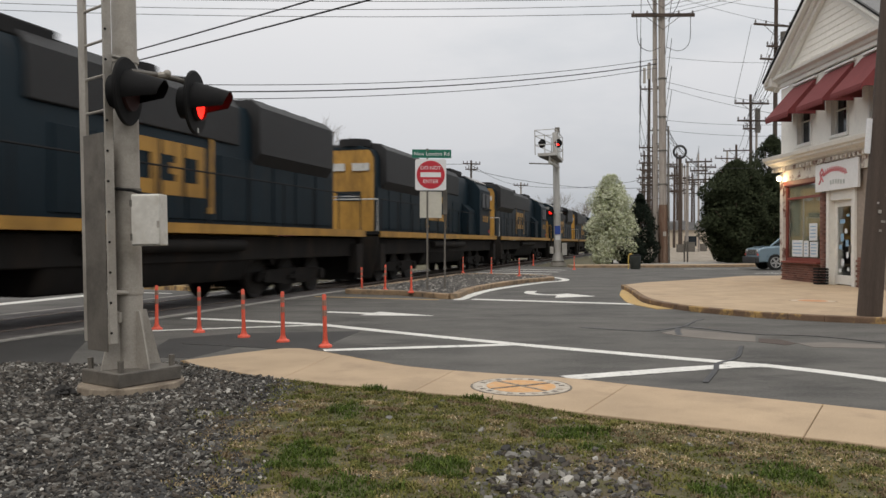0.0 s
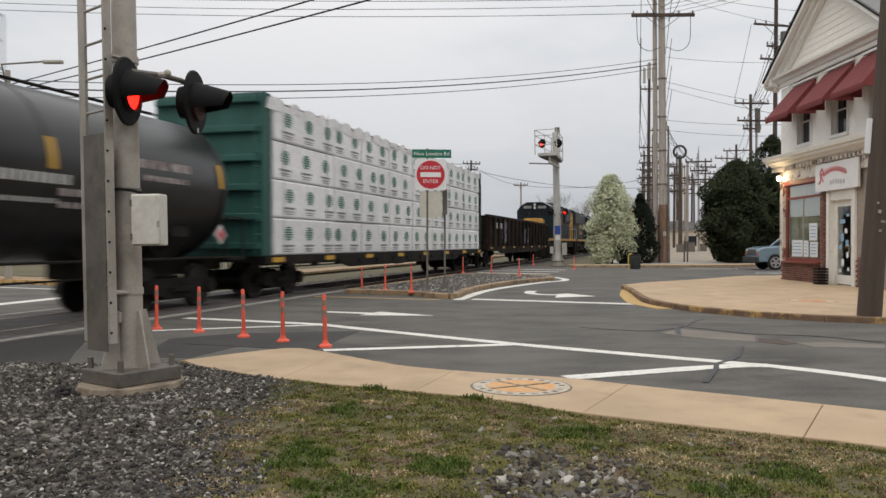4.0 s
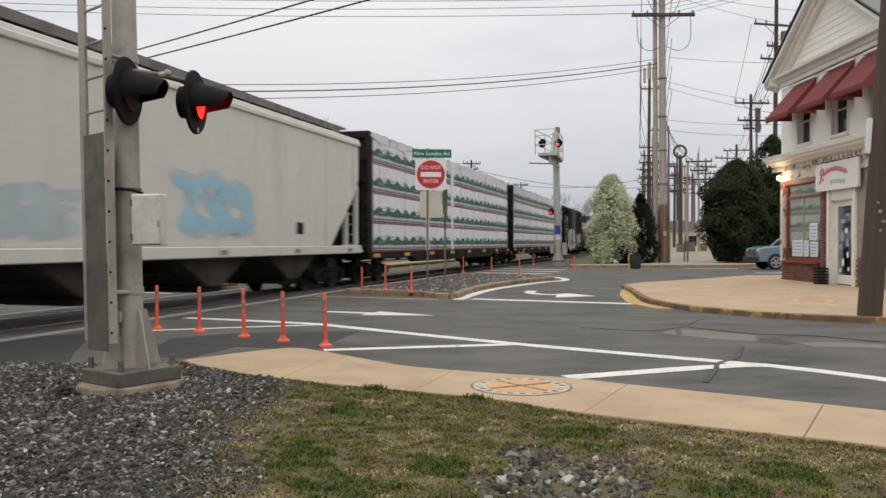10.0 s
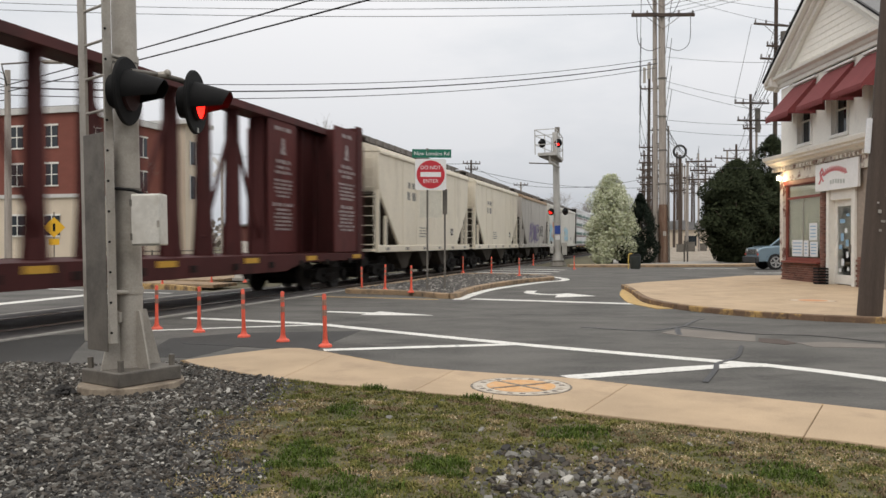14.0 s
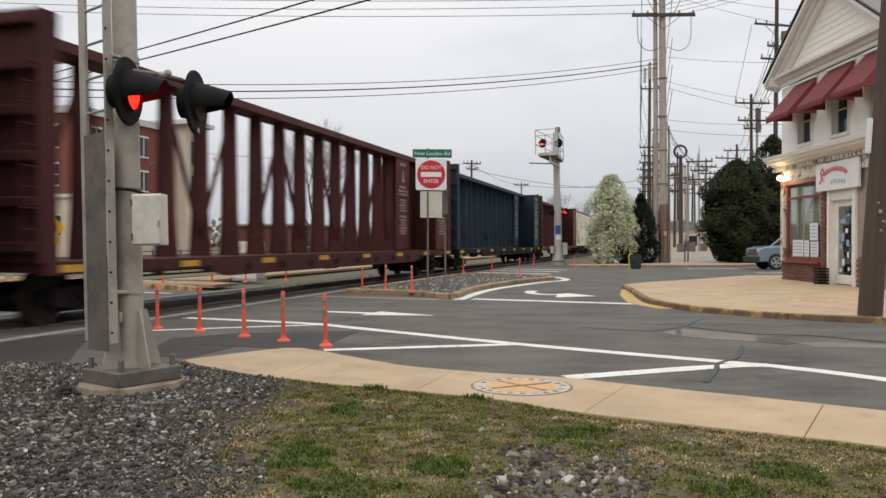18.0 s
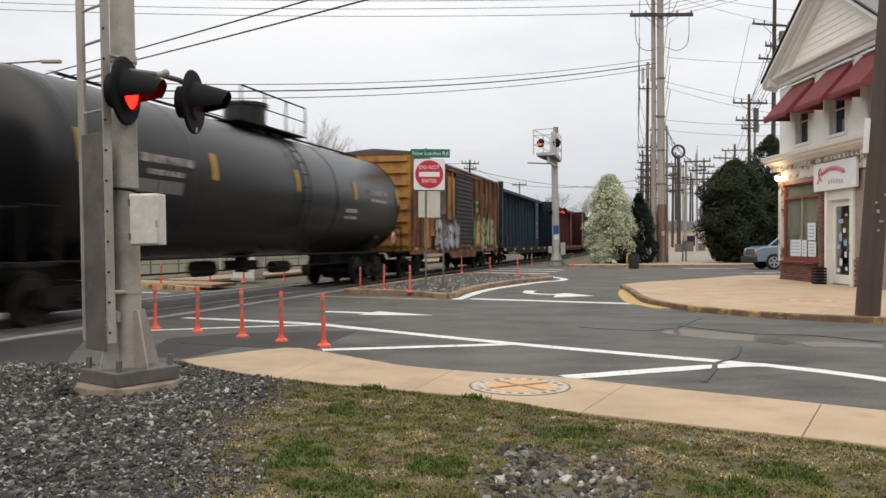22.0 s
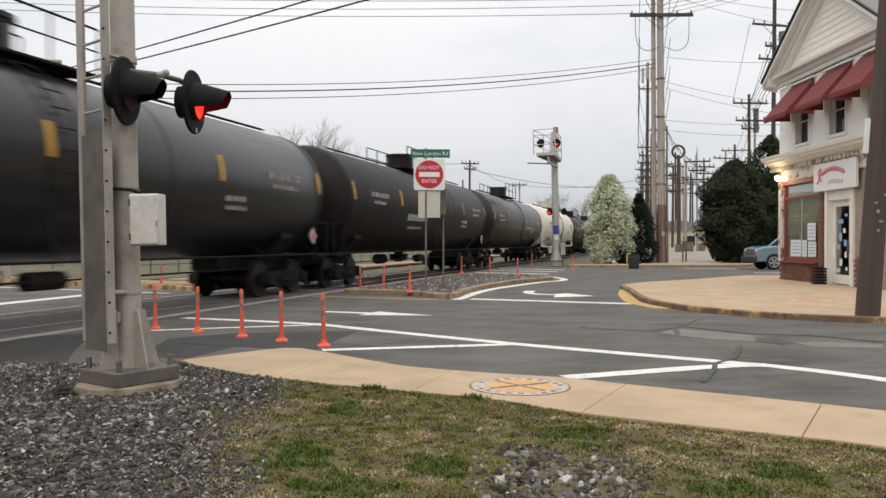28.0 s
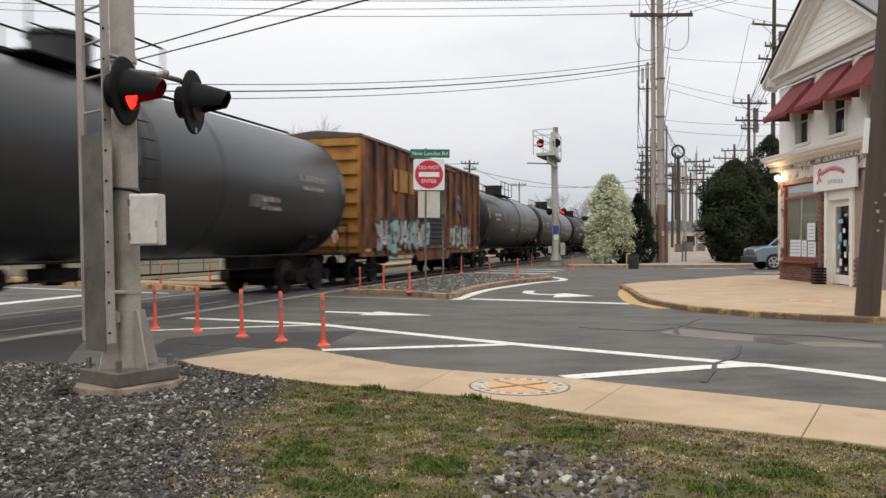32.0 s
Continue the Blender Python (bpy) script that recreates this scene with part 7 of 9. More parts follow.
def far_signal():
    """The far crossing signal: a mast with a railed platform and lights at two heights."""
    root = thing("crossing_signal_mast", "tall galvanised cantilever crossing signal with railed platform and red lights", "railway signal", m=pose(7.52, 52.7, 0.0, 0, -1.2, 0))
    part("foundation", Geo().tube([(0, 0, -0.1), (0, 0, 0.15)], 0.5, 20), concrete_grey, root)
    part("base_plate", Geo().box(0, 0, 0.2, 0.75, 0.75, 0.12), galv_dark, root, bevel=0.01)
    part("mast", Geo().tube([(0, 0, 0.1), (0, 0, 8.6)], [0.24, 0.2], 20), galv_pale, root)
    for a in (0, 90, 180, 270):
        part("gusset", Geo().prism([(0.2, 0.25), (0.4, 0.25), (0.22, 0.9)], -0.01, 0.01, Matrix.Rotation(radians(a), 4, "Z"), axis="y"), galv_pale, root)
    # cantilever beam that points towards the near side, and a platform
    arm = Geo()
    for z in (6.35, 6.8):
        arm.tube([(0.2, 0.2, z), (-0.9, -3.6, z)], 0.09, 8)
    for k in range(7):
        t = k / 6
        arm.tube([(0.2 - 1.1 * t, 0.2 - 3.8 * t, 6.35), (0.2 - 1.1 * min(t + 0.16, 1), 0.2 - 3.8 * min(t + 0.16, 1), 6.8)], 0.045, 6)
    part("cantilever_arm", arm, galv_pale, root)
    deck = Geo().prism([(0.5, 0.3), (-0.2, 0.5), (-1.6, -3.5), (-0.5, -3.9)], 6.72, 6.9)
    part("platform", deck, galv_pale, root)
    rim = [(0.5, 0.3), (-0.2, 0.5), (-1.75, -3.5), (-0.5, -3.9)]
    rail = Geo()
    for h in (7.4, 7.95, 8.3):
        rail.tube([(a, b, h) for a, b in rim + rim[:1]], 0.025, 6)
    for a, b in rim + [(-0.9, -1.5), (0.0, -1.8)]:
        rail.tube([(a, b, 6.8), (a, b, 8.3)], 0.03, 6)
    part("guard_rail", rail, galv_pale, root)
    part("grating", Geo().prism([(0.45, 0.25), (-0.15, 0.42), (-1.5, -3.4), (-0.5, -3.75)], 6.66, 6.7), galv_dark, root, "dark underside grating")
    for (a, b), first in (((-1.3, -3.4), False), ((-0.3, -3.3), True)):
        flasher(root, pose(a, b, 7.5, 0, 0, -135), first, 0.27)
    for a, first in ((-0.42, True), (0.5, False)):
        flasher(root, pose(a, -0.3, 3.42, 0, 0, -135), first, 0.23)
    part("flasher_arm", Geo().tube([(-0.55, -0.15, 3.38), (0.48, -0.15, 3.38)], 0.04, 8), galv_pale, root)
    part("blue_plate", Geo().box(-0.02, -0.27, 2.25, 0.36, 0.02, 0.55), sign_blue, root, "small blue notice plate")
    part("white_plate", Geo().box(-0.02, -0.27, 1.75, 0.3, 0.02, 0.3), sign_white, root)
    part("junction_box", Geo().box(0.42, -0.1, 1.0, 0.3, 0.25, 0.8), galv_pale, root, bevel=0.01)
    part("junction_box", Geo().box(-0.4, -0.1, 0.95, 0.22, 0.2, 0.45), galv_pale, root, bevel=0.01)
    part("foot", Geo().tube([(0, 0, 0.1), (0, 0, 0.75)], [0.36, 0.25], 16), galv_pale, root)
    part("camera_box", Geo().box(0.12, 0, 8.75, 0.3, 0.3, 0.35), galv_dark, root, bevel=0.02)
    part("side_arm", Geo().tube([(-0.1, 0, 6.55), (-1.8, -0.4, 6.6)], 0.04, 6), galv_dark, root)
    return root


def delineators():
    def one():
        root = thing("delineator_post", "orange flexible delineator post with worn reflective bands on a round base", "road post", "orange delineator posts")
        base = Geo().tube([(0, 0, 0), (0, 0, 0.025), (0, 0, 0.05), (0, 0, 0.09)], [0.095, 0.09, 0.05, 0.036], 18)
        part("base", base, orange_plastic, root)
        part("post", Geo().tube([(0, 0, 0.06), (0, 0, 0.2), (0, 0, 0.7), (0, 0, 0.715)], [0.036, 0.028, 0.027, 0.018], 16), orange_plastic, root)
        part("band", Geo().tube([(0, 0, 0.42), (0, 0, 0.5)], 0.0295, 16), reflector_grey, root, "dull reflective band")
        part("band", Geo().tube([(0, 0, 0.56), (0, 0, 0.64)], 0.0295, 16), reflector_grey, root, "dull reflective band")
        return root
    first = one()
    spots = [(-4.63, 13.07), (-3.82, 12.66), (-2.95, 11.98), (-2.26, 11.43), (-1.58, 10.87), (-2.3, 23.0), (-1.59, 22.23), (-0.83, 21.29), (0.88, 35.1), (2.04, 33.9), (3.0, 31.6),
             (5.6, 50.0), (6.94, 42.6), (-9.2, 26.5), (-7.9, 27.6), (-7.0, 28.6), (-10.6, 26.0), (-5.8, 29.8)]
    rng = random.Random(4)
    for k, (x, y) in enumerate(spots):
        z = 0.09 if k in (6, 7, 8, 9, 10) else 0.0
        m = pose(x, y, z, rng.uniform(-1.5, 1.5), rng.uniform(-1.5, 1.5), rng.uniform(0, 360))
        if k == 0:
            first.matrix_basis = m
        else:
            copy_thing(first, m)


def road_signs():
    root = thing("sign_post", "steel sign post with red do-not-enter sign and green street-name sign", "road sign", m=pose(-0.42, 22.1, 0.09))
    part("post", Geo().box(0, 0, 1.86, 0.05, 0.04, 3.96), galv_dark, root)
    turn = Matrix.Rotation(radians(4), 4, "Z")
    sq = lambda w: [(-w + 0.04, -w), (w - 0.04, -w), (w, -w + 0.04), (w, w - 0.04), (w - 0.04, w), (-w + 0.04, w), (-w, w - 0.04), (-w, -w + 0.04)]
    face = part("sign_face", Geo().prism(sq(0.425), -0.03, -0.026, axis="y"), sign_white, root, "white square sign face", m=pose(0.09, 0, 3.175, 0, 0, 4))
    part("red_disc", Geo().prism([(0.385 * math.cos(k / 24 * math.pi), 0.385 * math.sin(k / 24 * math.pi)) for k in range(48)], -0.035, -0.031, axis="y"), sign_red, face)
    part("white_bar", Geo().box(0, -0.037, 0, 0.56, 0.004, 0.13), sign_white, face)
    up = Matrix.Rotation(radians(90), 4, "X")
    text_part("lettering", "DO NOT", 0.14, sign_white, face, Matrix.Translation((0, -0.038, 0.185)) @ up)
    text_part("lettering", "ENTER", 0.14, sign_white, face, Matrix.Translation((0, -0.038, -0.185)) @ up)
    name = part("street_sign", Geo().box(0, 0, 0, 1.07, 0.006, 0.23), sign_green, root, "green street-name sign", m=pose(0.12, -0.01, 3.75, 0, 0, 4))
    text_part("lettering", "New London Rd", 0.145, sign_white, name, Matrix.Translation((0, -0.006, -0.005)) @ up)
    part("sign_back", Geo().prism([(-0.3, -0.36), (0.3, -0.36), (0.3, 0.36), (-0.3, 0.36)], -0.02, -0.016, axis="y"), sign_back, root, "grey back of a turned sign", m=pose(0.09, 0.03, 2.36, 0, 0, 6))
    part("cap", Geo().box(0.0, 0, 3.86, 0.06, 0.06, 0.06), galv_dark, root)
    root2 = thing("sign_post", "thin steel post with a sign seen edge-on", "road sign", m=pose(0.06, 22.6, 0.09))
    part("post", Geo().box(0, 0, 1.36, 0.05, 0.04, 2.75), galv_dark, root2)
    part("sign_back", Geo().box(0, -0.03, 2.45, 0.13, 0.5, 0.68), galv_dark, root2)
    # the one behind: a small yellow and a white sign beyond the railway
    y = thing("pedestrian_sign", "yellow diamond warning sign on a post beyond the railway", "road sign", m=pose(-20.2, 42.0, 0, 0, 0, 25))
    part("post", Geo().box(0, 0, 1.5, 0.06, 0.06, 3.0), galv_dark, y)
    part("diamond", Geo().box(0, 0, 0, 0.75, 0.01, 0.75, Matrix.Translation((0, -0.05, 2.2)) @ Matrix.Rotation(radians(45), 4, "Y")), sign_yellow, y)
    part("lower_plate", Geo().box(0, -0.05, 1.45, 0.5, 0.01, 0.32), sign_yellow, y)
    part("symbol", Geo().box(0, -0.06, 2.2, 0.12, 0.01, 0.4), black_paint, y)
    w = thing("road_sign", "white turn sign with red ring on a post beyond the railway", "road sign", m=pose(-20.5, 36.5, 0, 0, 0, 25))
    part("post", Geo().box(0, 0, 1.2, 0.06, 0.06, 2.4), galv_dark, w)
    part("plate", Geo().box(0, -0.04, 2.1, 0.6, 0.01, 0.6), sign_white, w)
    part("red_ring", Geo().tube([(0, -0.047, 2.1), (0, -0.05, 2.1)], 0.25, 24), sign_red, w)
    part("ring_centre", Geo().tube([(0, -0.05, 2.1), (0, -0.055, 2.1)], 0.19, 24), sign_white, w)
    # crossbuck beyond the railway
    c = thing("crossbuck", "white crossbuck seen from behind on a post beyond the railway", "railway sign", m=pose(-10.1, 37.0, 0, 0, 0, 30))
    part("post", Geo().tube([(0, 0, 0), (0, 0, 5.3)], 0.06, 10), galv, c)
    for a in (45, -45):
        part("blade", Geo().box(0, 0, 0, 1.2, 0.01, 0.2, Matrix.Translation((0, 0.03 * (1 if a > 0 else 1.5), 4.85)) @ Matrix.Rotation(radians(a), 4, "Y")), sign_white, c)


# ---- the corner shop ----
white_clap = mat("white_clapboard", (0.84, 0.8, 0.73), 0.7, var=0.06, scale=2, fine=30, bump=0.08, dirt=(0.55, 0.52, 0.46), dirt_at=0.68, rand=0.03)
white_wall = mat("white_painted_wall", (0.82, 0.79, 0.73), 0.75, var=0.07, scale=1.5, fine=40, bump=0.12, dirt=(0.52, 0.5, 0.46), dirt_at=0.66)
white_trim = mat("white_trim", (0.76, 0.74, 0.69), 0.6, var=0.06, scale=3, dirt=(0.5, 0.48, 0.44), dirt_at=0.68, dirt_scale=5)
chipped_white = mat("chipped_white_paint", (0.62, 0.58, 0.52), 0.8, var=0.12, scale=4, fine=40, bump=0.25, dirt=(0.17, 0.085, 0.065), dirt_at=0.54, dirt_scale=2.6, dirt_soft=0.04)
brick_mat = mat("red_brick", (0.17, 0.075, 0.055), 0.88, var=0.2, scale=6, fine=60, bump=0.2, rand=0.35, dirt=(0.33, 0.2, 0.16), dirt_at=0.64, dirt_scale=7)
mortar = mat("mortar", (0.3, 0.25, 0.21), 0.95, var=0.2, scale=8, bump=0.2)
red_frame = mat("red_window_frame", (0.21, 0.05, 0.035), 0.55, var=0.15, scale=4)
awning_red = mat("red_awning_cloth", (0.17, 0.033, 0.034), 0.85, var=0.15, scale=3, fine=120, bump=0.1, dirt=(0.17, 0.03, 0.035), dirt_at=0.62)
roof_slate = mat("grey_roof", (0.2, 0.2, 0.2), 0.85, var=0.2, scale=3, fine=30, bump=0.2)
shop_glass = clear_glass("shop_glass", see=0.62)
dark_room = mat("dim_interior", (0.19, 0.15, 0.11), 0.9, var=0.35, scale=1.2)
paper_white = mat("paper_notice", (0.68, 0.7, 0.72), 0.7, var=0.06, scale=8)
paper_blue = mat("blue_print", (0.25, 0.4, 0.55), 0.7, var=0.1)
sign_pink = mat("red_script", (0.6, 0.2, 0.22), 0.6, var=0.15, scale=6)
warm_bulb = glow("warm_bulb", (1.0, 0.78, 0.45), 14.0)


def shop():
    """A gabled two-storey shop; its front looks along -x. Local x runs along the front towards the lens, y out of the house."""
    FX, FAR = 12.06, 28.8
    root = thing("corner_shop", "white two-storey gabled corner shop with brick ground floor and red awnings", "building", m=pose(FX, FAR, 0.1, 0, 0, 90) @ Matrix.Diagonal((-1, 1, 1, 1)))
    Wd, D = 7.3, 11.0

    def front(name, x0, x1, z0, z1, y0, y1, material, parent=root, label="", bevel=0.0):
        return part(name, Geo().box((x0 + x1) / 2, (y0 + y1) / 2, (z0 + z1) / 2, x1 - x0, y1 - y0, z1 - z0), material, parent, label, bevel)
    # in this frame y grows out of the house towards the road, so depth is negative
    # side and back walls
    front("side_wall", 0, 0.25, 0, 6.9, -D, -0.26, white_wall)
    front("side_wall", Wd - 0.25, Wd, 0, 6.9, -D, -0.26, white_wall)
    front("back_wall", 0.25, Wd - 0.25, 0, 6.9, -D, -D + 0.25, white_wall)
    front("upper_floor", 0.25, Wd - 0.25, 3.95, 4.15, -D + 0.25, -0.26, dark_room)
    front("shop_floor", 0.25, Wd - 0.25, 0.0, 0.08, -D + 0.25, -0.26, dark_room)
    front("shop_back_wall", 0.25, Wd - 0.25, 0.08, 3.95, -5.0, -4.8, dark_room)
    # upper front wall with three windows
    wins = [(1.35, 2.3), (3.75, 4.7), (6.0, 6.95)]
    wz0, wz1 = 4.62, 6.2
    cuts = [0.0] + [c for w in wins for c in w] + [Wd]
    for a, b in zip(cuts[0::2], cuts[1::2]):
        front("upper_wall", a, b, wz0, wz1, -0.26, 0.0, white_wall)
    front("upper_wall", 0, Wd, 4.2, wz0, -0.26, 0.0, white_wall)
    front("upper_wall", 0, Wd, wz1, 6.75, -0.26, 0.0, white_wall)
    for a, b in wins:
        win = front("window", a, b, wz0, wz1, -0.2, -0.17, loco_glass, label="dark upper window")
        for x0, x1, z0, z1 in ((a, a + 0.05, wz0, wz1), (b - 0.05, b, wz0, wz1), (a + 0.05, b - 0.05, wz0, wz0 + 0.05), (a + 0.05, b - 0.05, wz1 - 0.05, wz1), (a + 0.05, b - 0.05, 5.36, 5.4)):
            front("window_frame", x0, x1, z0, z1, -0.168, -0.1, white_trim, win)
        front("sill", a - 0.1, b + 0.1, wz0 - 0.1, wz0, -0.16, 0.06, white_trim, win)
        for x0 in (a - 0.09, b):
            front("casing", x0, x0 + 0.09, wz0, wz1, 0.0, 0.03, white_trim, win)
        front("head_ledge", a - 0.3, b + 0.5, 6.64, 6.71, 0.0, 0.1, white_trim, win)
        # awning: a sloped cloth on a frame, with side cheeks
        aw = part("awning", Geo().prism([(0.02, 6.62), (0.95, 5.56), (0.95, 5.46), (0.9, 5.46), (0.02, 6.5)], a - 0.42, b + 0.42, axis="x"), awning_red, root, "dark red cloth window awning", bevel=0.01)
        for kk in range(14):
            part("scallop", Geo().prism([(a - 0.42 + 0.128 * kk, 5.47), (a - 0.3 + 0.128 * kk, 5.47), (a - 0.33 + 0.128 * kk, 5.39), (a - 0.39 + 0.128 * kk, 5.39)], 0.925, 0.945, axis="y"), awning_red, aw)
        for xx in (a - 0.42, b + 0.40):
            part("cheek", Geo().prism([(0.03, 6.48), (0.9, 5.48), (0.03, 5.48)], xx, xx + 0.02, axis="x"), awning_red, aw)
        part("rod", Geo().tube([(a - 0.38, 0.88, 5.48), (b + 0.38, 0.88, 5.48)], 0.015, 6), galv, aw)
    # pediment
    part("entablature", Geo().prism([(0.0, 6.78), (0.1, 6.78), (0.1, 6.9), (0.16, 6.93), (0.2, 7.02), (0.34, 7.07), (0.36, 7.16), (0.0, 7.2)], -0.3, Wd + 0.3, axis="x"), white_trim, root, bevel=0.01)
    half, peak, eave = Wd / 2, 9.45, 7.15
    part("gable_wall", Geo().prism([(0.0, eave), (Wd, eave), (half, peak)], -0.25, -0.02, axis="y"), white_wall, root)
    k = 0
    z = eave
    while z < peak - 0.2:
        w = half * (1 - (z - eave) / (peak - eave)) - 0.1
        if w > 0.15:
            part("clapboard", Geo().prism([(-0.018, z), (0.024, z), (0.006, z + 0.2), (-0.018, z + 0.2)], half - w, half + w, axis="x"), white_clap, root)
        z += 0.2
    dx, dz = half + 0.42, (peak - eave) * (half + 0.42) / half
    for s in (-1, 1):
        t = math.atan2(peak - eave, half)
        ln = math.hypot(dx, dz)
        mid = Vector((half + s * dx / 2, 0, peak + 0.12 - dz / 2))
        m = Matrix.Translation(mid) @ Matrix.Rotation(s * t, 4, "Y")
        part("rake_board", Geo().box(0, 0.09, -0.3, ln, 0.16, 0.16, m), white_trim, root, bevel=0.015)
        part("rake_fascia", Geo().box(0, 0.15, -0.17, ln, 0.28, 0.12, m), white_trim, root, bevel=0.02)
        part("rake_moulding", Geo().box(0, 0.24, -0.03, ln, 0.46, 0.15, m), white_trim, root, bevel=0.03)
        part("roof_edge", Geo().box(0, 0.27, 0.075, ln, 0.48, 0.05, m), black_paint, root)
        part("roof", Geo().box(0, -D / 2 + 0.2, 0.1, ln, D + 0.6, 0.09, m), roof_slate, root, "grey sloping roof")
    for x0 in (-0.62, Wd - 0.05):
        part("eave_return", Geo().prism([(0.0, 6.78), (0.36, 6.86), (0.42, 7.1), (0.42, 7.2), (0.0, 7.3)], x0, x0 + 0.67, axis="x"), white_trim, root, bevel=0.02)
    # cornice over the shop
    part("cornice", Geo().prism([(0.0, 3.9), (0.22, 4.02), (0.24, 4.06), (0.4, 4.1), (0.42, 4.17), (0.5, 4.2), (0.54, 4.33), (0.0, 4.38)], -0.4, Wd + 0.2, axis="x"), white_trim, root, bevel=0.012)
    for k in range(30):
        part("dentil", Geo().box(-0.3 + 0.25 * k, 0.12, 3.88, 0.11, 0.14, 0.12), chipped_white, root)
    front("frieze", 0.0, Wd, 3.45, 3.82, -0.26, 0.05, chipped_white)
    front("frieze", 0.0, Wd, 3.82, 4.2, -0.26, 0.0, white_wall)
    # ground-floor openings: window 0.5-2.9, door 3.6-4.95
    front("corner_pilaster", 0.0, 0.28, 0.62, 3.45, -0.26, 0.04, chipped_white, label="corner pilaster with chipped white paint over brick")
    front("wall_core", 0.0, 2.95, 0.0, 0.66, -0.26, -0.04, mortar)
    front("wall_core", 2.95, 3.45, 0.0, 3.45, -0.26, -0.04, mortar)
    front("wall_core", 5.2, Wd, 0.0, 3.45, -0.26, -0.04, mortar)
    front("lintel", 0.28, 2.95, 3.3, 3.45, -0.26, 0.02, red_frame)
    win = front("shop_window", 0.4, 2.87, 0.8, 2.8, -0.09, -0.082, shop_glass, label="large shop window with paper notices")
    front("transom", 0.4, 2.87, 2.88, 3.26, -0.09, -0.082, shop_glass, win)
    for x0, x1, z0, z1 in ((0.28, 0.4, 0.66, 3.3), (2.87, 2.95, 0.66, 3.3), (0.4, 2.87, 0.66, 0.8), (0.4, 2.87, 2.8, 2.88), (0.4, 2.87, 3.26, 3.3)):
        front("window_frame", x0, x1, z0, z1, -0.13, -0.05, red_frame, win)
    front("mullion", 1.6, 1.63, 0.8, 2.8, -0.081, -0.06, galv, win, "thin pale metal mullion")
    front("sill", 0.28, 3.0, 0.62, 0.68, -0.05, 0.12, red_frame, win)
    for x0, x1, z0, z1 in ((0.75, 1.58, 0.84, 1.4), (1.64, 2.0, 0.84, 1.38), (2.05, 2.62, 1.38, 1.95), (2.1, 2.66, 0.84, 1.34)):
        note = front("paper_notice", x0, x1, z0, z1, -0.08, -0.077, paper_white, win, "white paper notice")
        for j in range(4):
            zz = z0 + (z1 - z0) * (0.18 + 0.2 * j)
            front("print_bar", x0 + 0.08, x1 - 0.1, zz, zz + 0.035, -0.076, -0.074, paper_blue, win)
    # added sheet whose mottled tan stands in for the pane's reflection
    front("curtain", 0.3, 2.92, 0.7, 3.25, -0.2, -0.17, mat("tan_curtain", (0.64, 0.56, 0.41), 0.9, var=0.4, scale=1.6, stretch=(3, 1, 0.5), dirt=(0.44, 0.43, 0.31), dirt_at=0.5, dirt_scale=1.5, dirt_soft=0.2), win, "tan hanging blind behind the glass")
    # recessed door
    front("door_frame", 3.45, 3.62, 0.0, 3.45, -0.26, 0.03, white_trim)
    front("door_frame", 5.02, 5.2, 0.0, 3.45, -0.26, 0.03, white_trim)
    front("door_frame", 3.62, 5.02, 2.62, 3.45, -0.26, -0.02, white_trim)
    door = front("door", 3.65, 4.75, 0.06, 2.6, -0.2, -0.19, shop_glass, label="glass shop door in a white frame, closed")
    for x0, x1, z0, z1 in ((3.62, 3.78, 0.04, 2.62), (4.62, 5.02, 0.04, 2.62), (3.78, 4.62, 0.04, 0.32), (3.78, 4.62, 2.42, 2.62)):
        front("stile", x0, x1, z0, z1, -0.22, -0.16, white_trim, door)
    front("door_handle", 4.6, 4.64, 1.0, 1.25, -0.16, -0.1, galv_dark, door)
    for x0, z0, w, h in ((3.95, 1.35, 0.3, 0.35), (4.3, 0.85, 0.2, 0.25), (3.9, 1.9, 0.5, 0.18), (4.0, 0.6, 0.25, 0.3), (4.2, 1.6, 0.25, 0.2), (4.3, 2.1, 0.28, 0.12), (3.85, 1.1, 0.3, 0.2), (4.25, 1.2, 0.3, 0.28), (3.85, 0.4, 0.22, 0.16), (4.35, 0.45, 0.2, 0.16)):
        front("sticker", x0, x0 + 0.62 * w, z0, z0 + 0.7 * h, -0.188, -0.184, paper_white if w < 0.27 else paper_blue, door)
    # added black sheet stands in for the unlit room behind the door
    front("vestibule", 3.6, 5.05, 0.05, 2.62, -1.2, -1.15, black_paint)
    # hanging sign board
    board = front("sign_board", 2.95, 5.6, 2.92, 3.78, 0.07, 0.14, sign_white, label="white shop sign board with unreadable red script")
    sc = Geo()
    for k in range(11):
        t = k / 10
        x, z = 3.55 + 1.35 * t, 3.36 + 0.2 * math.sin(math.pi * (0.15 + 0.75 * t))
        sc.tube([(x - 0.06, 0.146, z - 0.07), (x - 0.02, 0.146, z + 0.09), (x + 0.04, 0.146, z + 0.02), (x + 0.0, 0.146, z - 0.05), (x + 0.09, 0.146, z - 0.03)], 0.016, 5)
    part("script_strokes", sc, sign_pink, board)
    part("script_initial", Geo().tube([(3.22, 0.146, 3.16), (3.36, 0.146, 3.3), (3.3, 0.146, 3.5), (3.42, 0.146, 3.62), (3.52, 0.146, 3.5), (3.36, 0.146, 3.4), (3.5, 0.146, 3.22)], 0.03, 6), sign_pink, board)
    for k in range(6):
        part("print_bar", Geo().box(3.98 + 0.16 * k, 0.144, 3.16 + 0.02 * math.sin(k), 0.1, 0.008, 0.13), mat("grey_print_bar", (0.45, 0.47, 0.45), 0.6) if k == 0 else bpy.data.materials["grey_print_bar"], board)
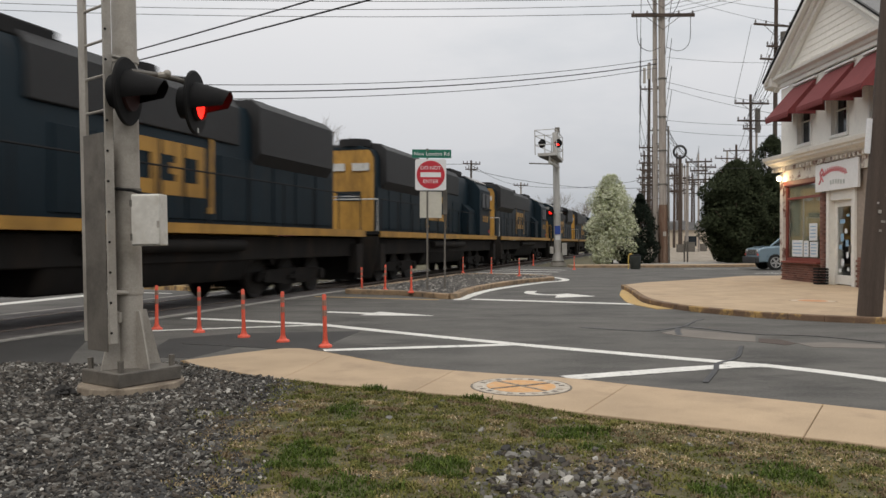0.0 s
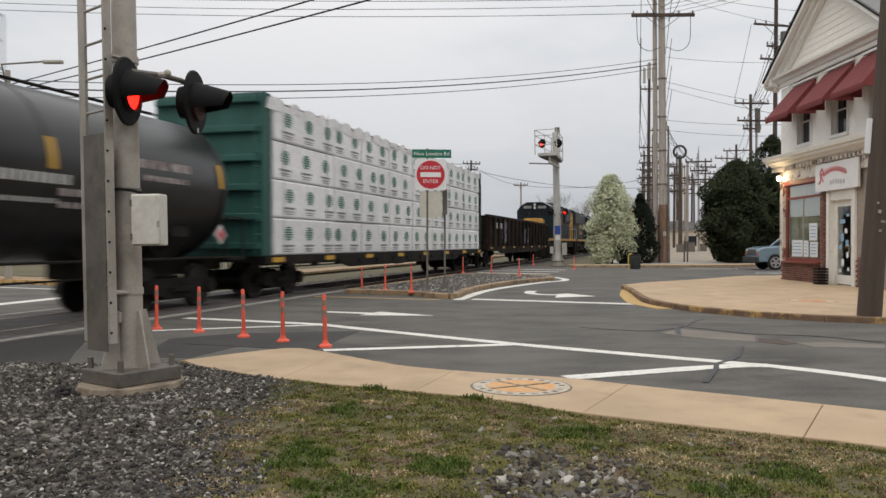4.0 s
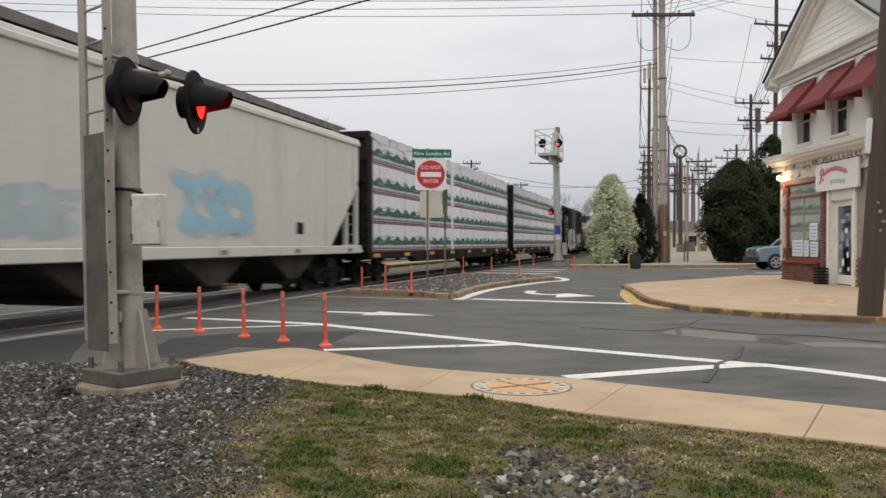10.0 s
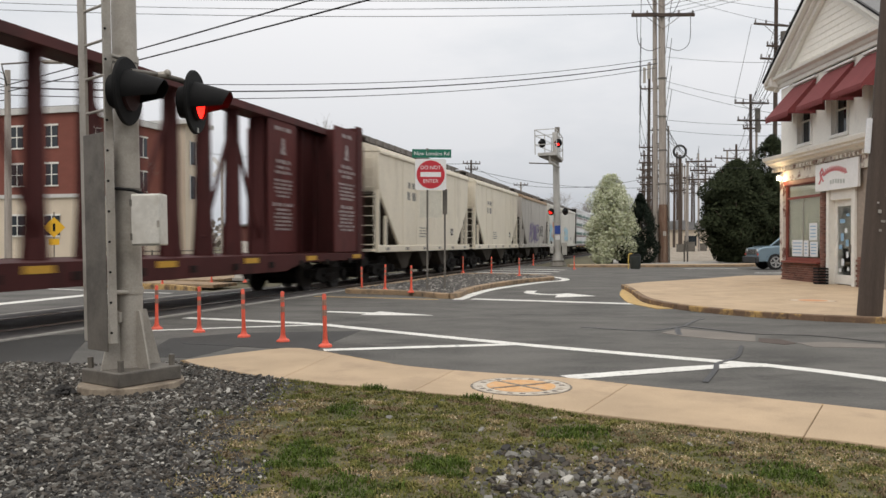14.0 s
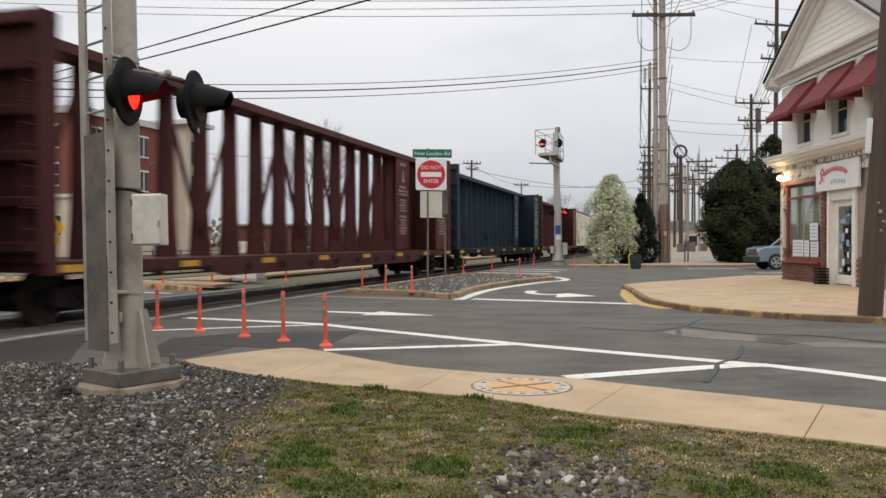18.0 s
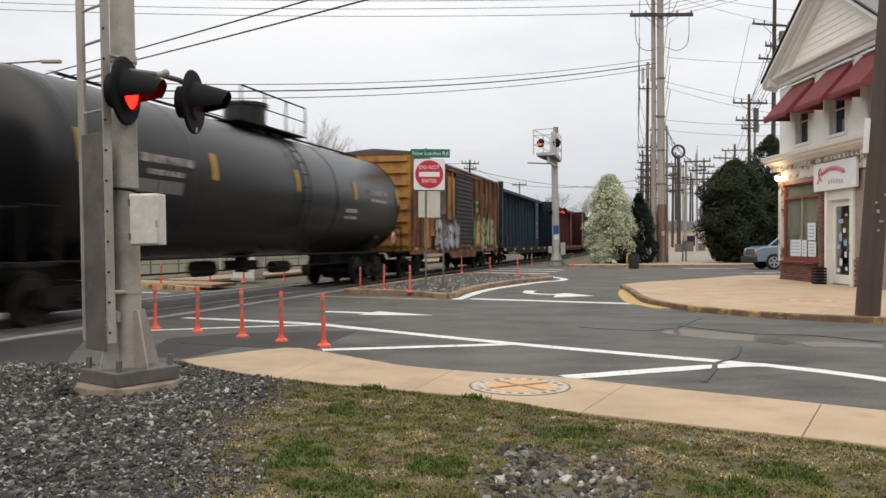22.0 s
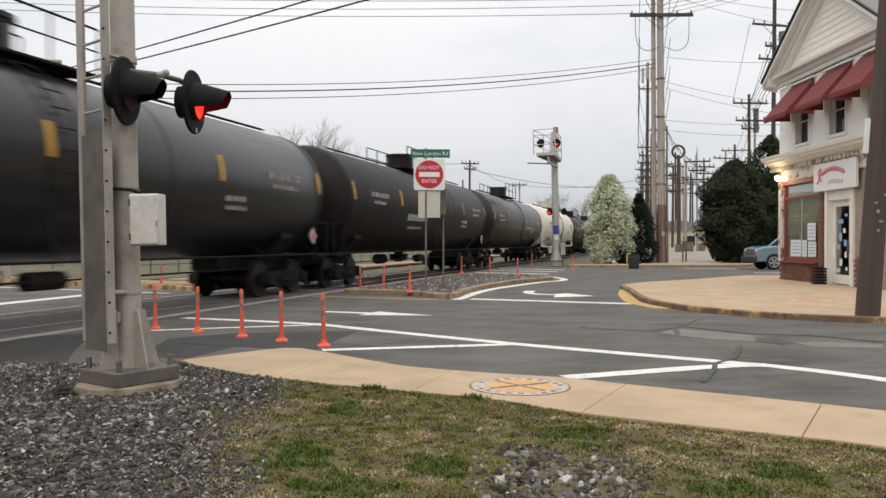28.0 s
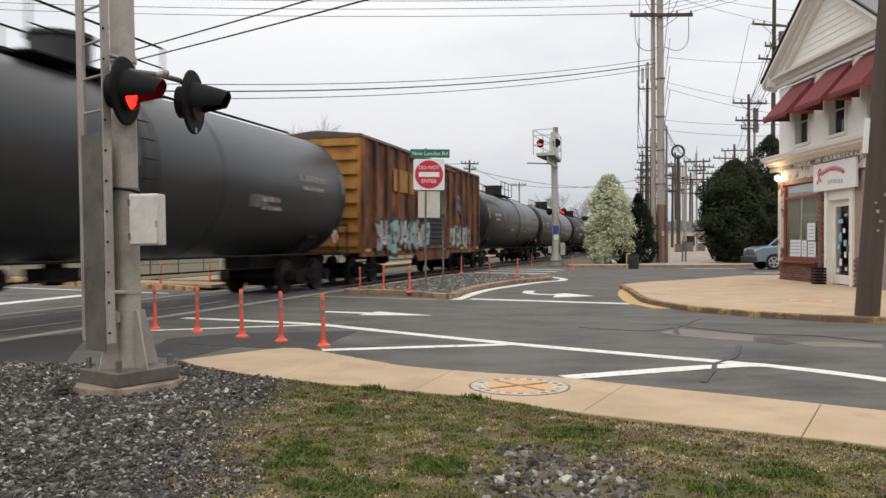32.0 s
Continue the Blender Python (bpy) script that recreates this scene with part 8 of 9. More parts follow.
    # lamp at the corner
    lamp = part("wall_lamp", Geo().tube([(0.25, 0.0, 3.66), (0.25, 0.1, 3.7), (0.25, 0.18, 3.66)], 0.025, 8).tube([(0.25, 0.18, 3.7), (0.25, 0.18, 3.62)], [0.05, 0.12], 14), white_trim, root)
    part("bulb", Geo().ball((0.25, 0.18, 3.57), 0.085), warm_bulb, lamp, "lit warm bulb")
    pl = new("shop_lamp_light", bpy.data.lights.new("shop_lamp_light", "POINT"))
    pl.data.energy, pl.data.color, pl.data.shadow_soft_size = 20, (1.0, 0.72, 0.4), 0.1
    pl.location = (FX - 0.34, FAR - 0.45, 3.62)
    # bricks
    brick = Geo().box(0, 0, 0, 0.205, 0.05, 0.062).mesh("brick", brick_mat)
    for x0, x1, z0, z1 in ((0.0, 2.95, 0.0, 0.6), (2.97, 3.43, 0.0, 2.9), (5.22, 6.2, 0.0, 0.9)):
        rows = int((z1 - z0) / 0.074)
        for j in range(rows):
            x = x0 + (0.11 if j % 2 else 0.0)
            while x + 0.205 <= x1 + 0.01:
                part("brick", brick, brick_mat, root, m=pose(x + 0.105, -0.02, z0 + 0.037 + 0.074 * j))
                x += 0.217
    # crates by the door
    pot = thing("crate", "small stack of black plastic crates beside the shop door", "crate", m=pose(FX - 0.26, FAR - 3.6, 0.11))
    for k, z in enumerate((0.0, 0.27)):
        for w, (x, y, sx, sy) in enumerate(((0.15, 0, 0.02, 0.34), (-0.15, 0, 0.02, 0.34), (0, 0.16, 0.28, 0.02), (0, -0.16, 0.28, 0.02))):
            for h in (0.03, 0.12, 0.21):
                part("slat", Geo().box(x, y, z + h, sx, sy, 0.06), black_paint, pot)
        part("bottom", Geo().box(0, 0, z + 0.01, 0.28, 0.3, 0.02), black_paint, pot)


# ---- poles and wires ----
def utility_pole(x, y, h, r, arms=(), lean=0.0, material=None, label="weathered wooden utility pole with crossarms", extras=True, arm_turn=0.0):
    material = material or wood_pole
    root = thing("utility_pole", label, "utility pole", "utility poles along the street", m=pose(x, y, 0, 0, lean, arm_turn))
    part("pole", Geo().tube([(0, 0, -0.3), (0, 0, h * 0.5), (0, 0, h)], [r, r * 0.88, r * 0.72], 16), material, root)
    for z, w in arms:
        part("crossarm", Geo().box(0, -r - 0.06, z, w, 0.12, 0.22 if r > 0.25 else 0.13), wood_dark, root, bevel=0.01)
        part("arm_brace", Geo().tube([(-w * 0.28, -r - 0.03, z - 0.05), (0, -r, z - w * 0.22)], 0.02, 6).tube([(w * 0.28, -r - 0.03, z - 0.05), (0, -r, z - w * 0.22)], 0.02, 6), galv_dark, root)
        for k in (-0.47, -0.25, 0.25, 0.47):
            part("insulator", Geo().tube([(w * k, -r - 0.06, z + 0.08), (w * k, -r - 0.06, z + 0.16), (w * k, -r - 0.06, z + 0.3)], [0.03, 0.075, 0.04], 8), insulator, root)
    return root


def wire(a, b, sag, r=0.018, name="cable"):
    a, b = Vector(a), Vector(b)
    pts = [a.lerp(b, k / 24) - Vector((0, 0, 4 * sag * (k / 24) * (1 - k / 24))) for k in range(25)]
    tagged(part(name, Geo().tube(pts, r, 5, cap=False), wire_mat), "black overhead cable between utility poles", "cable", "overhead cables")


def loop(root, pts, r=0.02):
    part("jumper_cable", Geo().tube(smooth3(pts), r, 6, cap=False), wire_mat, root)


def smooth3(points, steps=6):
    p = [Vector(q) for q in points]
    p = [p[0] * 2 - p[1]] + p + [p[-1] * 2 - p[-2]]
    out = []
    for i in range(1, len(p) - 2):
        for k in range(steps):
            t = k / steps
            a, b, c, d = p[i - 1], p[i], p[i + 1], p[i + 2]
            out.append(0.5 * ((2 * b) + (c - a) * t + (2 * a - 5 * b + 4 * c - d) * t * t + (3 * b - a - 3 * c + d) * t ** 3))
    return out + [p[-2]]


pole_butt = mat("reddish_pole_wood", (0.16, 0.09, 0.06), 0.9, var=0.35, scale=1.5, fine=30, bump=0.4, stretch=(6, 6, 0.35), dirt=(0.27, 0.2, 0.15), dirt_at=0.56, fine_var=0.3)


def line_side():
    # the tall double pole at the far kerb
    main = utility_pole(14.45, 52.9, 20.0, 0.27, [(16.2, 4.1), (17.6, 4.1)], lean=-0.5, label="tall weathered wooden utility pole with two crossarms")
    twin = utility_pole(14.02, 53.1, 19.0, 0.18, [], lean=-0.4, label="second wooden pole standing against the tall pole")
    for s in (-1, 1):
        loop(main, [(1.75 * s, -0.45, 16.1), (1.65 * s, -0.5, 14.4), (1.0 * s, -0.5, 13.85), (0.2 * s, -0.4, 14.1)])
        loop(main, [(1.2 * s, -0.45, 17.5), (0.8 * s, -0.5, 16.6), (0.3 * s, -0.4, 15.8)])
    part("conduit", Geo().tube([(0.3, -0.3, 0), (0.3, -0.3, 9)], 0.06, 8), galv_dark, main)
    part("butt", Geo().tube([(0, 0, 0.0), (0, 0, 3.4), (0, 0, 3.9)], [0.31, 0.295, 0.272], 16), pole_butt, main, "reddish-brown worn lower end of the pole")
    for z in (5.2, 7.4, 9.6, 12.1):
        part("strap", Geo().tube([(0, 0, z), (0, 0, z + 0.08)], 0.285, 16), galv_dark, main)
    for j in range(9):
        part("step_bolt", Geo().tube([(-0.24, -0.1, 3.4 + 0.9 * j), (-0.46, -0.14, 3.4 + 0.9 * j)], 0.02, 6), galv_dark, main)
    part("tag", Geo().box(0, -0.36, 2.0, 0.2, 0.02, 0.3), galv, main)
    # poles further along the street
    specs = [(20.05, 79, 19.0, 0.17, [(16.4, 1.7), (10.7, 1.9), (9.9, 1.6), (9.2, 1.9), (8.5, 1.7), (7.8, 1.9), (7.1, 1.7), (6.4, 1.9), (5.6, 1.6)]), (26.0, 98, 18.0, 0.22, [(15.0, 2.4), (12.5, 2.2), (10.2, 1.6)]),
             (28.0, 108, 16.0, 0.22, [(12, 2.4), (10.2, 2.2), (8.6, 1.6)]), (32.0, 128, 16, 0.22, [(13, 2.4), (11, 2.2)]), (36, 146, 16, 0.22, [(13, 2.4), (11, 2.2), (9, 2)]),
             (20.6, 70, 9.0, 0.22, []), (21.9, 72.5, 8.6, 0.18, []), (23.3, 61, 12.6, 0.16, [(11.9, 2.7), (10.6, 2.3), (10.0, 1.4)]), (22.96, 56, 19.4, 0.2, [(16.4, 3.7), (14.95, 1.7), (14.05, 2.7)]),
             (33.5, 92, 12.6, 0.2, [(11.9, 3.0), (10.6, 2.4)]), (31.6, 90, 11.6, 0.16, [(10.8, 3.0)]), (42, 118, 12, 0.2, [(11.0, 3.0), (9.6, 2.2)]), (46, 135, 12, 0.2, [(11.0, 3.0)]), (38, 122, 11, 0.18, [(10.2, 2.0)]),
             (3.1, 90, 10.6, 0.17, [(10.2, 2.0), (9.6, 1.4)]), (10.9, 112, 9.8, 0.17, [(9.4, 2.0)]), (2.6, 100, 9.2, 0.14, []),
             (24.6, 88, 12.5, 0.2, [(11.6, 2.2), (10.2, 2.2)]), (25.4, 86, 11.5, 0.2, [(9.0, 1.6)]), (27.6, 95, 14, 0.2, [(12.0, 2.6), (10.4, 2.4), (8.8, 2.2)]), (29.5, 100, 12, 0.2, [(10.6, 2.4), (8.8, 2.4)]),
             (31.2, 104, 13, 0.22, [(11.4, 2.6), (9.6, 2.6)]), (34.5, 112, 13, 0.22, [(11.4, 2.6), (9.6, 2.6)]), (26.4, 92, 10, 0.2, [(8.4, 2.2)]), (22.9, 80, 10.5, 0.2, [(9.4, 1.8), (7.6, 1.8)]), (30.2, 108, 16, 0.2, [(13.5, 2.4), (12.0, 2.4), (10.5, 2.4)]), (24.0, 62, 13.2, 0.16, []), (22.2, 70, 10.6, 0.14, [(9.8, 2.6), (8.9, 2.0), (8.0, 2.6)]), (26.6, 82, 11.4, 0.15, [(10.6, 2.4), (9.8, 2.4), (8.8, 2.0)]),
             (21.6, 84, 12.0, 0.15, [(11.0, 1.8), (10.2, 1.8), (9.4, 1.8), (8.6, 1.8)])]
    for k, (x, y, h, r, arms) in enumerate(specs):
        if k > 16:
            h, arms = h * 0.86, [(z * 0.86, w * (0.6 + 0.13 * ((k * 7 + int(z)) % 4))) for z, w in arms]
        p = utility_pole(x, y, h, r * (0.7 if k > 16 else 0.85 if k > 0 else 1), arms, lean=(-1) ** k * 0.4, arm_turn=(-8, 6, 12)[k % 3], label="distant weathered utility pole with crossarms" if arms else "plain distant wooden pole", material=wood_pole if k in (6, 10, 15, 18, 21, 23, 26, 27) else wood_dark)
        if k == 0:
            for dx, dz in ((-0.5, 0.5), (-0.1, 0.9), (0.35, 0.6)):
                part("antenna", Geo().box(dx, -0.25, 17.2 + dz, 0.26, 0.12, 1.5), galv, p, "pale panel antenna", 0.02)
            for j in range(24):
                part("rung", Geo().box(0, -0.2, 10.9 + 0.25 * j, 0.5, 0.03, 0.03), galv_dark, p)
        if arms and k in (1, 7, 8):
            for z in (arms[0][0] - 1.2, arms[0][0] - 2.2):
                part("transformer", Geo().tube([(0.45, -0.2, z), (0.45, -0.2, z + 0.8)], 0.2, 12), galv_dark, p)
    coil = thing("cable_coil", "round coil of spare black cable hanging on a pole", "cable coil", m=pose(20.3, 69.2, 9.2))
    ring = [(0.52 * math.cos(2 * math.pi * k / 24), 0, 0.52 * math.sin(2 * math.pi * k / 24)) for k in range(25)]
    part("coil", Geo().tube(ring, 0.1, 8, cap=False), wire_mat, coil)
    # the leaning pole by the shop
    utility_pole(7.55, 14.3, 9.5, 0.205, [], lean=3.8, material=wood_dark, label="dark leaning wooden utility pole on the corner pavement")
    corner = bpy.data.objects.get("utility_pole") and [o for o in bpy.data.objects if o.name.startswith("utility_pole") and abs(o.location.y - 14.3) < 0.01][0]
    part("plate", Geo().box(-0.25, -0.02, 3.28, 0.1, 0.03, 0.62), sign_white, corner, "narrow white plate on the pole", 0.004)
    for a, z, w, h in ((-0.05, 1.95, 0.05, 0.06), (0.02, 1.78, 0.07, 0.04), (-0.09, 2.1, 0.03, 0.03), (0.06, 2.25, 0.03, 0.05), (-0.02, 1.62, 0.04, 0.04)):
        part("staple", Geo().box(a, -0.2, z, w, 0.02, h), galv, corner)
    # the pole and street lamp beyond the railway
    lp = utility_pole(-16.4, 30.5, 7.9, 0.14, [], label="slim wooden pole with a street lamp beyond the railway")
    part("lamp_arm", Geo().tube([(0, 0, 7.2), (0.1, -0.6, 8.0), (1.6, -0.4, 8.15)], 0.035, 8), galv_dark, lp)
    part("lamp_head", Geo().box(1.9, -0.4, 8.13, 0.7, 0.24, 0.12, c=0.03), galv, lp)
    # cables
    L0, P0 = (-16.4, 30.5, 7.25), (14.0, 52.8, 13.1)
    for d, s, r in ((0.0, 0.75, 0.03), (0.3, 0.75, 0.018), (-0.28, 0.8, 0.018)):
        wire((L0[0], L0[1], L0[2] + d), (P0[0], P0[1], P0[2] + d), s, r)
    for d, s in ((0.0, 1.0), (0.55, 1.1), (1.0, 1.0)):
        wire((-60, 52, 18.2 + d), (14.0, 52.8, 16.4 + d), s, 0.019)
    for a, b, s, r in (((-16.4, 30.5, 7.35), (17.0, -0.2, 6.55), 0.2, 0.021), ((-16.4, 30.5, 7.1), (17.0, -0.2, 6.2), 0.25, 0.021)):
        wire(a, b, s, r)
    for k in range(4):
        wire((-16.4, 30.5, 7.7 - 0.2 * k), (-42 - 3 * k, 20 + 3 * k, 22 - 2 * k), 0.3, 0.016)
    for k in range(3):
        wire((-16.4, 30.5, 7.3 - 0.25 * k), (-60, 44 + 6 * k, 8.5), 0.5, 0.02)
    for z, zz in ((17.9, 15.6), (17.6, 14.4), (13.5, 12.7), (11.9, 9.6), (11.5, 8.9), (9.4, 8.9), (8.75, 8.15), (6.5, 6.3)):
        wire((14.6, 52.7, z), (24, 50, zz), 0.25, 0.012)
    for k in range(7):
        wire((23.3 - 0.1 * k, 61, 11.9 - 0.3 * k), (22.96 + 0.2 * k, 56, 16.3 - 0.35 * k), 0.15 + 0.03 * k, 0.014)
        wire((14.45, 52.7, 10.4 - 0.35 * k), (22.3 + k, 82, 10.4 - 0.4 * k), 0.35, 0.016)
        wire((22.2, 70, 9.8 - 0.3 * k), (34.5, 112, 11.0 - 0.5 * k), 0.4, 0.016)
        wire((14.45, 52.7, 17.8 - 0.3 * k), (24.0 + 3 * k, 41, 16 + 0.9 * k), 0.3, 0.013)
    wire((21.2, 55.6, 16.4), (21.9, 60.8, 12.0), 0.1, 0.016)
    for z in (16.9, 14.2, 12.4, 10.8):
        for dx in (-1.0, 1.0):
            wire((14.0 + dx, 53, min(z + 0.6, 17.7)), (20.2 + dx, 79, z), 0.8, 0.02)
            wire((20.2 + dx, 79, z), (26.0 + dx, 98, z - 1.4), 0.8, 0.02)
            wire((26.0 + dx, 98, z - 1.4), (36.0 + dx, 146, z - 1.6), 0.9, 0.02)
    for z in (13.9, 12.0):
        wire((22.96, 56, z + 1.4), (23.3, 61, z - 1.8), 0.3, 0.02)
        wire((23.3, 61, z - 1.8), (33.5, 92, z - 2.0), 0.6, 0.02)
        wire((22.96, 56, z + 1.4), (18.5, 10, z + 1.5), 0.8, 0.02)
    wire((3.1, 90, 10.2), (10.9, 112, 9.4), 0.5, 0.02)
    wire((10.9, 112, 9.4), (26.0, 98, 9.5), 0.8, 0.025)
    wire((3.1, 90, 9.6), (26.0, 98, 8.2), 0.9, 0.025)
    wire((-40, 80, 12.2), (3.1, 90, 10.2), 0.9, 0.025)


# ---- plants ----
leaf_dark = stone_mat("evergreen_leaf", (0.027, 0.035, 0.017), (0.056, 0.066, 0.033))
leaf_dusky = stone_mat("dark_conifer_leaf", (0.008, 0.013, 0.009), (0.03, 0.04, 0.025))
leaf_blossom = stone_mat("white_blossom", (0.26, 0.29, 0.15), (0.7, 0.7, 0.56), [(0.45, (0.46, 0.49, 0.32))])
leaf_twig = stone_mat("bare_twig", (0.24, 0.215, 0.19), (0.42, 0.39, 0.35))
for leaf in (leaf_dark, leaf_dusky, leaf_blossom, leaf_twig, grass_mat, moss_mat, brown_mat, lush_mat, straw_mat):
    leaf.node_tree.nodes["Principled BSDF"].inputs["Specular IOR Level"].default_value = 0.12
bark = mat("bark", (0.11, 0.085, 0.065), 0.95, var=0.3, scale=3, fine=25, bump=0.5, stretch=(3, 3, 0.6))


def tree(x, y, h, half_width, profile, n, size, leaf, label, seed, trunk_h=0.3, limbs=14, gappy=-0.28):
    """A tapered trunk with limbs and a ragged crown of small leaves round the limbs' ends."""
    rng = random.Random(seed)
    root = thing("tree", label, "tree", m=pose(x, y, 0))
    wood = Geo().tube([(0, 0, -0.1), (0.03, 0.02, h * 0.4), (0, 0, h * 0.86)], [0.028 * h, 0.019 * h, 0.005 * h], 9)
    ends = []
    for k in range(limbs):
        t = trunk_h + (0.9 - trunk_h) * (k + rng.random()) / limbs
        a = 2.4 * k + rng.uniform(-0.4, 0.4)
        reach = half_width * profile(t) * rng.uniform(0.7, 1.0)
        z0 = h * max(t - 0.13, 0.06)
        e = Vector((reach * math.cos(a), reach * math.sin(a), h * min(t + 0.04, 0.96)))
        m = Vector((e.x * 0.5, e.y * 0.5, (z0 + e.z) / 2 - 0.02 * h))
        wood.tube([(0, 0, z0), m, e], [0.009 * h, 0.006 * h, 0.002 * h], 6)
        ends += [e, m.lerp(e, 0.5), m]
    part("trunk", wood, bark, root)
    g = Geo()
    gap = rng.uniform(0, 50)
    count = 0
    while count < n:
        t = trunk_h * 0.5 + (1 - trunk_h * 0.5) * rng.random()
        a = rng.uniform(0, 6.2832)
        q = math.sqrt(rng.random()) if rng.random() < 0.4 else 1 - 0.22 * abs(rng.gauss(0, 1))
        lump = 0.78 + 0.5 * noise.noise((2.2 * math.cos(a) + gap, 2.2 * math.sin(a), t * 6))
        r = half_width * profile(t) * max(q, 0) * lump
        p = Vector((r * math.cos(a), r * math.sin(a), t * h * (0.97 + 0.06 * rng.random())))
        if noise.noise(p * (2.2 / max(half_width, 0.6)) + Vector((gap, 0, 0))) < gappy:
            continue
        s = size * rng.uniform(0.6, 1.4)
        u = Vector((rng.gauss(0, 1), rng.gauss(0, 1), rng.gauss(0, 1))).normalized()
        w = u.orthogonal().normalized()
        k = len(g.v)
        g.v += [tuple(p - u * s), tuple(p + w * s * 0.5), tuple(p + u * s), tuple(p - w * s * 0.5)]
        g.f += [(k, k + 1, k + 2, k + 3)]
        count += 1
    # larger sprays deeper inside close the crown
    for _ in range(n // 7 if gappy < -0.4 else 0):
        t = trunk_h + (0.94 - trunk_h) * rng.random()
        a, q = rng.uniform(0, 6.2832), 0.72 * math.sqrt(rng.random())
        r = half_width * profile(t) * q
        p = Vector((r * math.cos(a), r * math.sin(a), t * h * 0.97))
        s = size * rng.uniform(1.6, 2.6)
        u = Vector((rng.gauss(0, 1), rng.gauss(0, 1), rng.gauss(0, 1))).normalized()
        w = u.orthogonal().normalized()
        k = len(g.v)
        g.v += [tuple(p - u * s), tuple(p + w * s * 0.6), tuple(p + u * s), tuple(p - w * s * 0.6)]
        g.f += [(k, k + 1, k + 2, k + 3)]
    part("crown", g, leaf, root, smooth=False)
    return root


def bare_tree(x, y, h, seed, label="bare spring tree with fine twigs beyond the railway", spread=0.5, depth=5):
    rng = random.Random(seed)
    root = thing("tree", label, "tree", m=pose(x, y, 0))
    trunk, twigs = Geo(), Geo()

    def grow(p, d, ln, r, k):
        e = p + d * ln
        (trunk if k > 2 else twigs).tube([p, p.lerp(e, 0.5) + Vector((rng.gauss(0, 1), rng.gauss(0, 1), 0)) * ln * 0.05, e], [r, r * 0.8, r * 0.6], 6 if k > 2 else 4, cap=False)
        if k == 0:
            return
        for _ in range(3 if 1 < k < 4 else 4):
            nd = (d + Vector((rng.gauss(0, spread), rng.gauss(0, spread), rng.gauss(0.12, 0.25)))).normalized()
            grow(e if rng.random() < 0.6 else p.lerp(e, rng.uniform(0.5, 0.95)), nd, ln * rng.uniform(0.6, 0.82), r * 0.58, k - 1)
    grow(Vector((0, 0, 0)), Vector((0, 0, 1)), h * 0.27, 0.013 * h, depth)
    part("trunk", trunk, bark, root)
    tagged(part("crown", twigs, leaf_twig, root, smooth=False), kind="stuff")


def plants():
    cone = lambda t: max(1 - t, 0) ** 0.75
    egg = lambda t: max(math.sin(math.pi * min(max(t * 0.93 + 0.07, 0), 1)), 0) ** 0.6
    flame = lambda t: max(math.sin(math.pi * min(t * 0.8 + 0.18, 1)), 0.0) ** 0.8 * (1 - 0.35 * t)
    tree(10.62, 51.0, 5.6, 2.0, lambda t: max(math.sin(math.pi * (t * 0.8 + 0.16)), 0) ** 0.72 * (1 - 0.1 * t), 26000, 0.058, leaf_blossom, "small tree in pale white-green spring blossom", 11, 0.12, 22, -0.5)
    tree(12.75, 52.2, 4.5, 1.6, flame, 11000, 0.08, leaf_dusky, "narrow dark evergreen beside the blossom tree", 12, 0.05, 12)
    tree(11.7, 50.6, 1.9, 1.1, egg, 6000, 0.07, leaf_dusky, "low dark shrub under the blossom tree", 18, 0.05, 8)
    tree(9.9, 50.2, 1.5, 0.9, egg, 3000, 0.06, leaf_blossom, "low pale flowering shrub", 17, 0.05, 8)
    tree(19.3, 53.0, 6.7, 2.85, egg, 46000, 0.085, leaf_dark, "broad dark green evergreen tree with dense foliage", 13, 0.05, 26, -0.6)
    tree(21.6, 53.4, 5.9, 2.7, egg, 34000, 0.085, leaf_dark, "dark green evergreen reaching the shop's corner", 19, 0.03, 20, -0.6)
    tree(22.0, 54.0, 8.4, 2.4, egg, 18000, 0.1, leaf_dark, "tall dark green evergreen behind the shop", 14, 0.05, 22)
    bare_tree(-11.6, 72, 13.6, 5, spread=0.44, depth=6)
    bare_tree(-31, 74, 15, 6)
    bare_tree(17.5, 118, 11, 7, "distant bare tree behind the poles")
    bare_tree(24.5, 140, 12, 8, "distant bare tree behind the poles")
    bare_tree(29.5, 125, 10, 9, "distant bare tree behind the poles")
    # a far belt of woods round the place
    rng = random.Random(77)
    g = Geo()
    for k in range(9000):
        a = rng.uniform(0, 2 * math.pi)
        r = rng.uniform(230, 300)
        x, y = r * math.sin(a), r * math.cos(a)
        h = 6.0 + 4.0 * noise.noise((x * 0.03, y * 0.03, 0)) + rng.uniform(-1.5, 1.5)
        for _ in range(3):
            z = rng.uniform(0, 1) * h
            s = rng.uniform(0.7, 1.6)
            u = Vector((rng.gauss(0, 1), rng.gauss(0, 1), rng.gauss(0, 1))).normalized()
            w = u.orthogonal().normalized()
            p = Vector((x + rng.uniform(-2, 2), y + rng.uniform(-2, 2), z))
            q = len(g.v)
            g.v += [tuple(p - u * s), tuple(p + w * s * 0.7), tuple(p + u * s), tuple(p - w * s * 0.7)]
            g.f += [(q, q + 1, q + 2, q + 3)]
    tagged(part("far_woods", g, leaf_twig, smooth=False), "hazy bare woods along the horizon", "woods", kind="stuff")


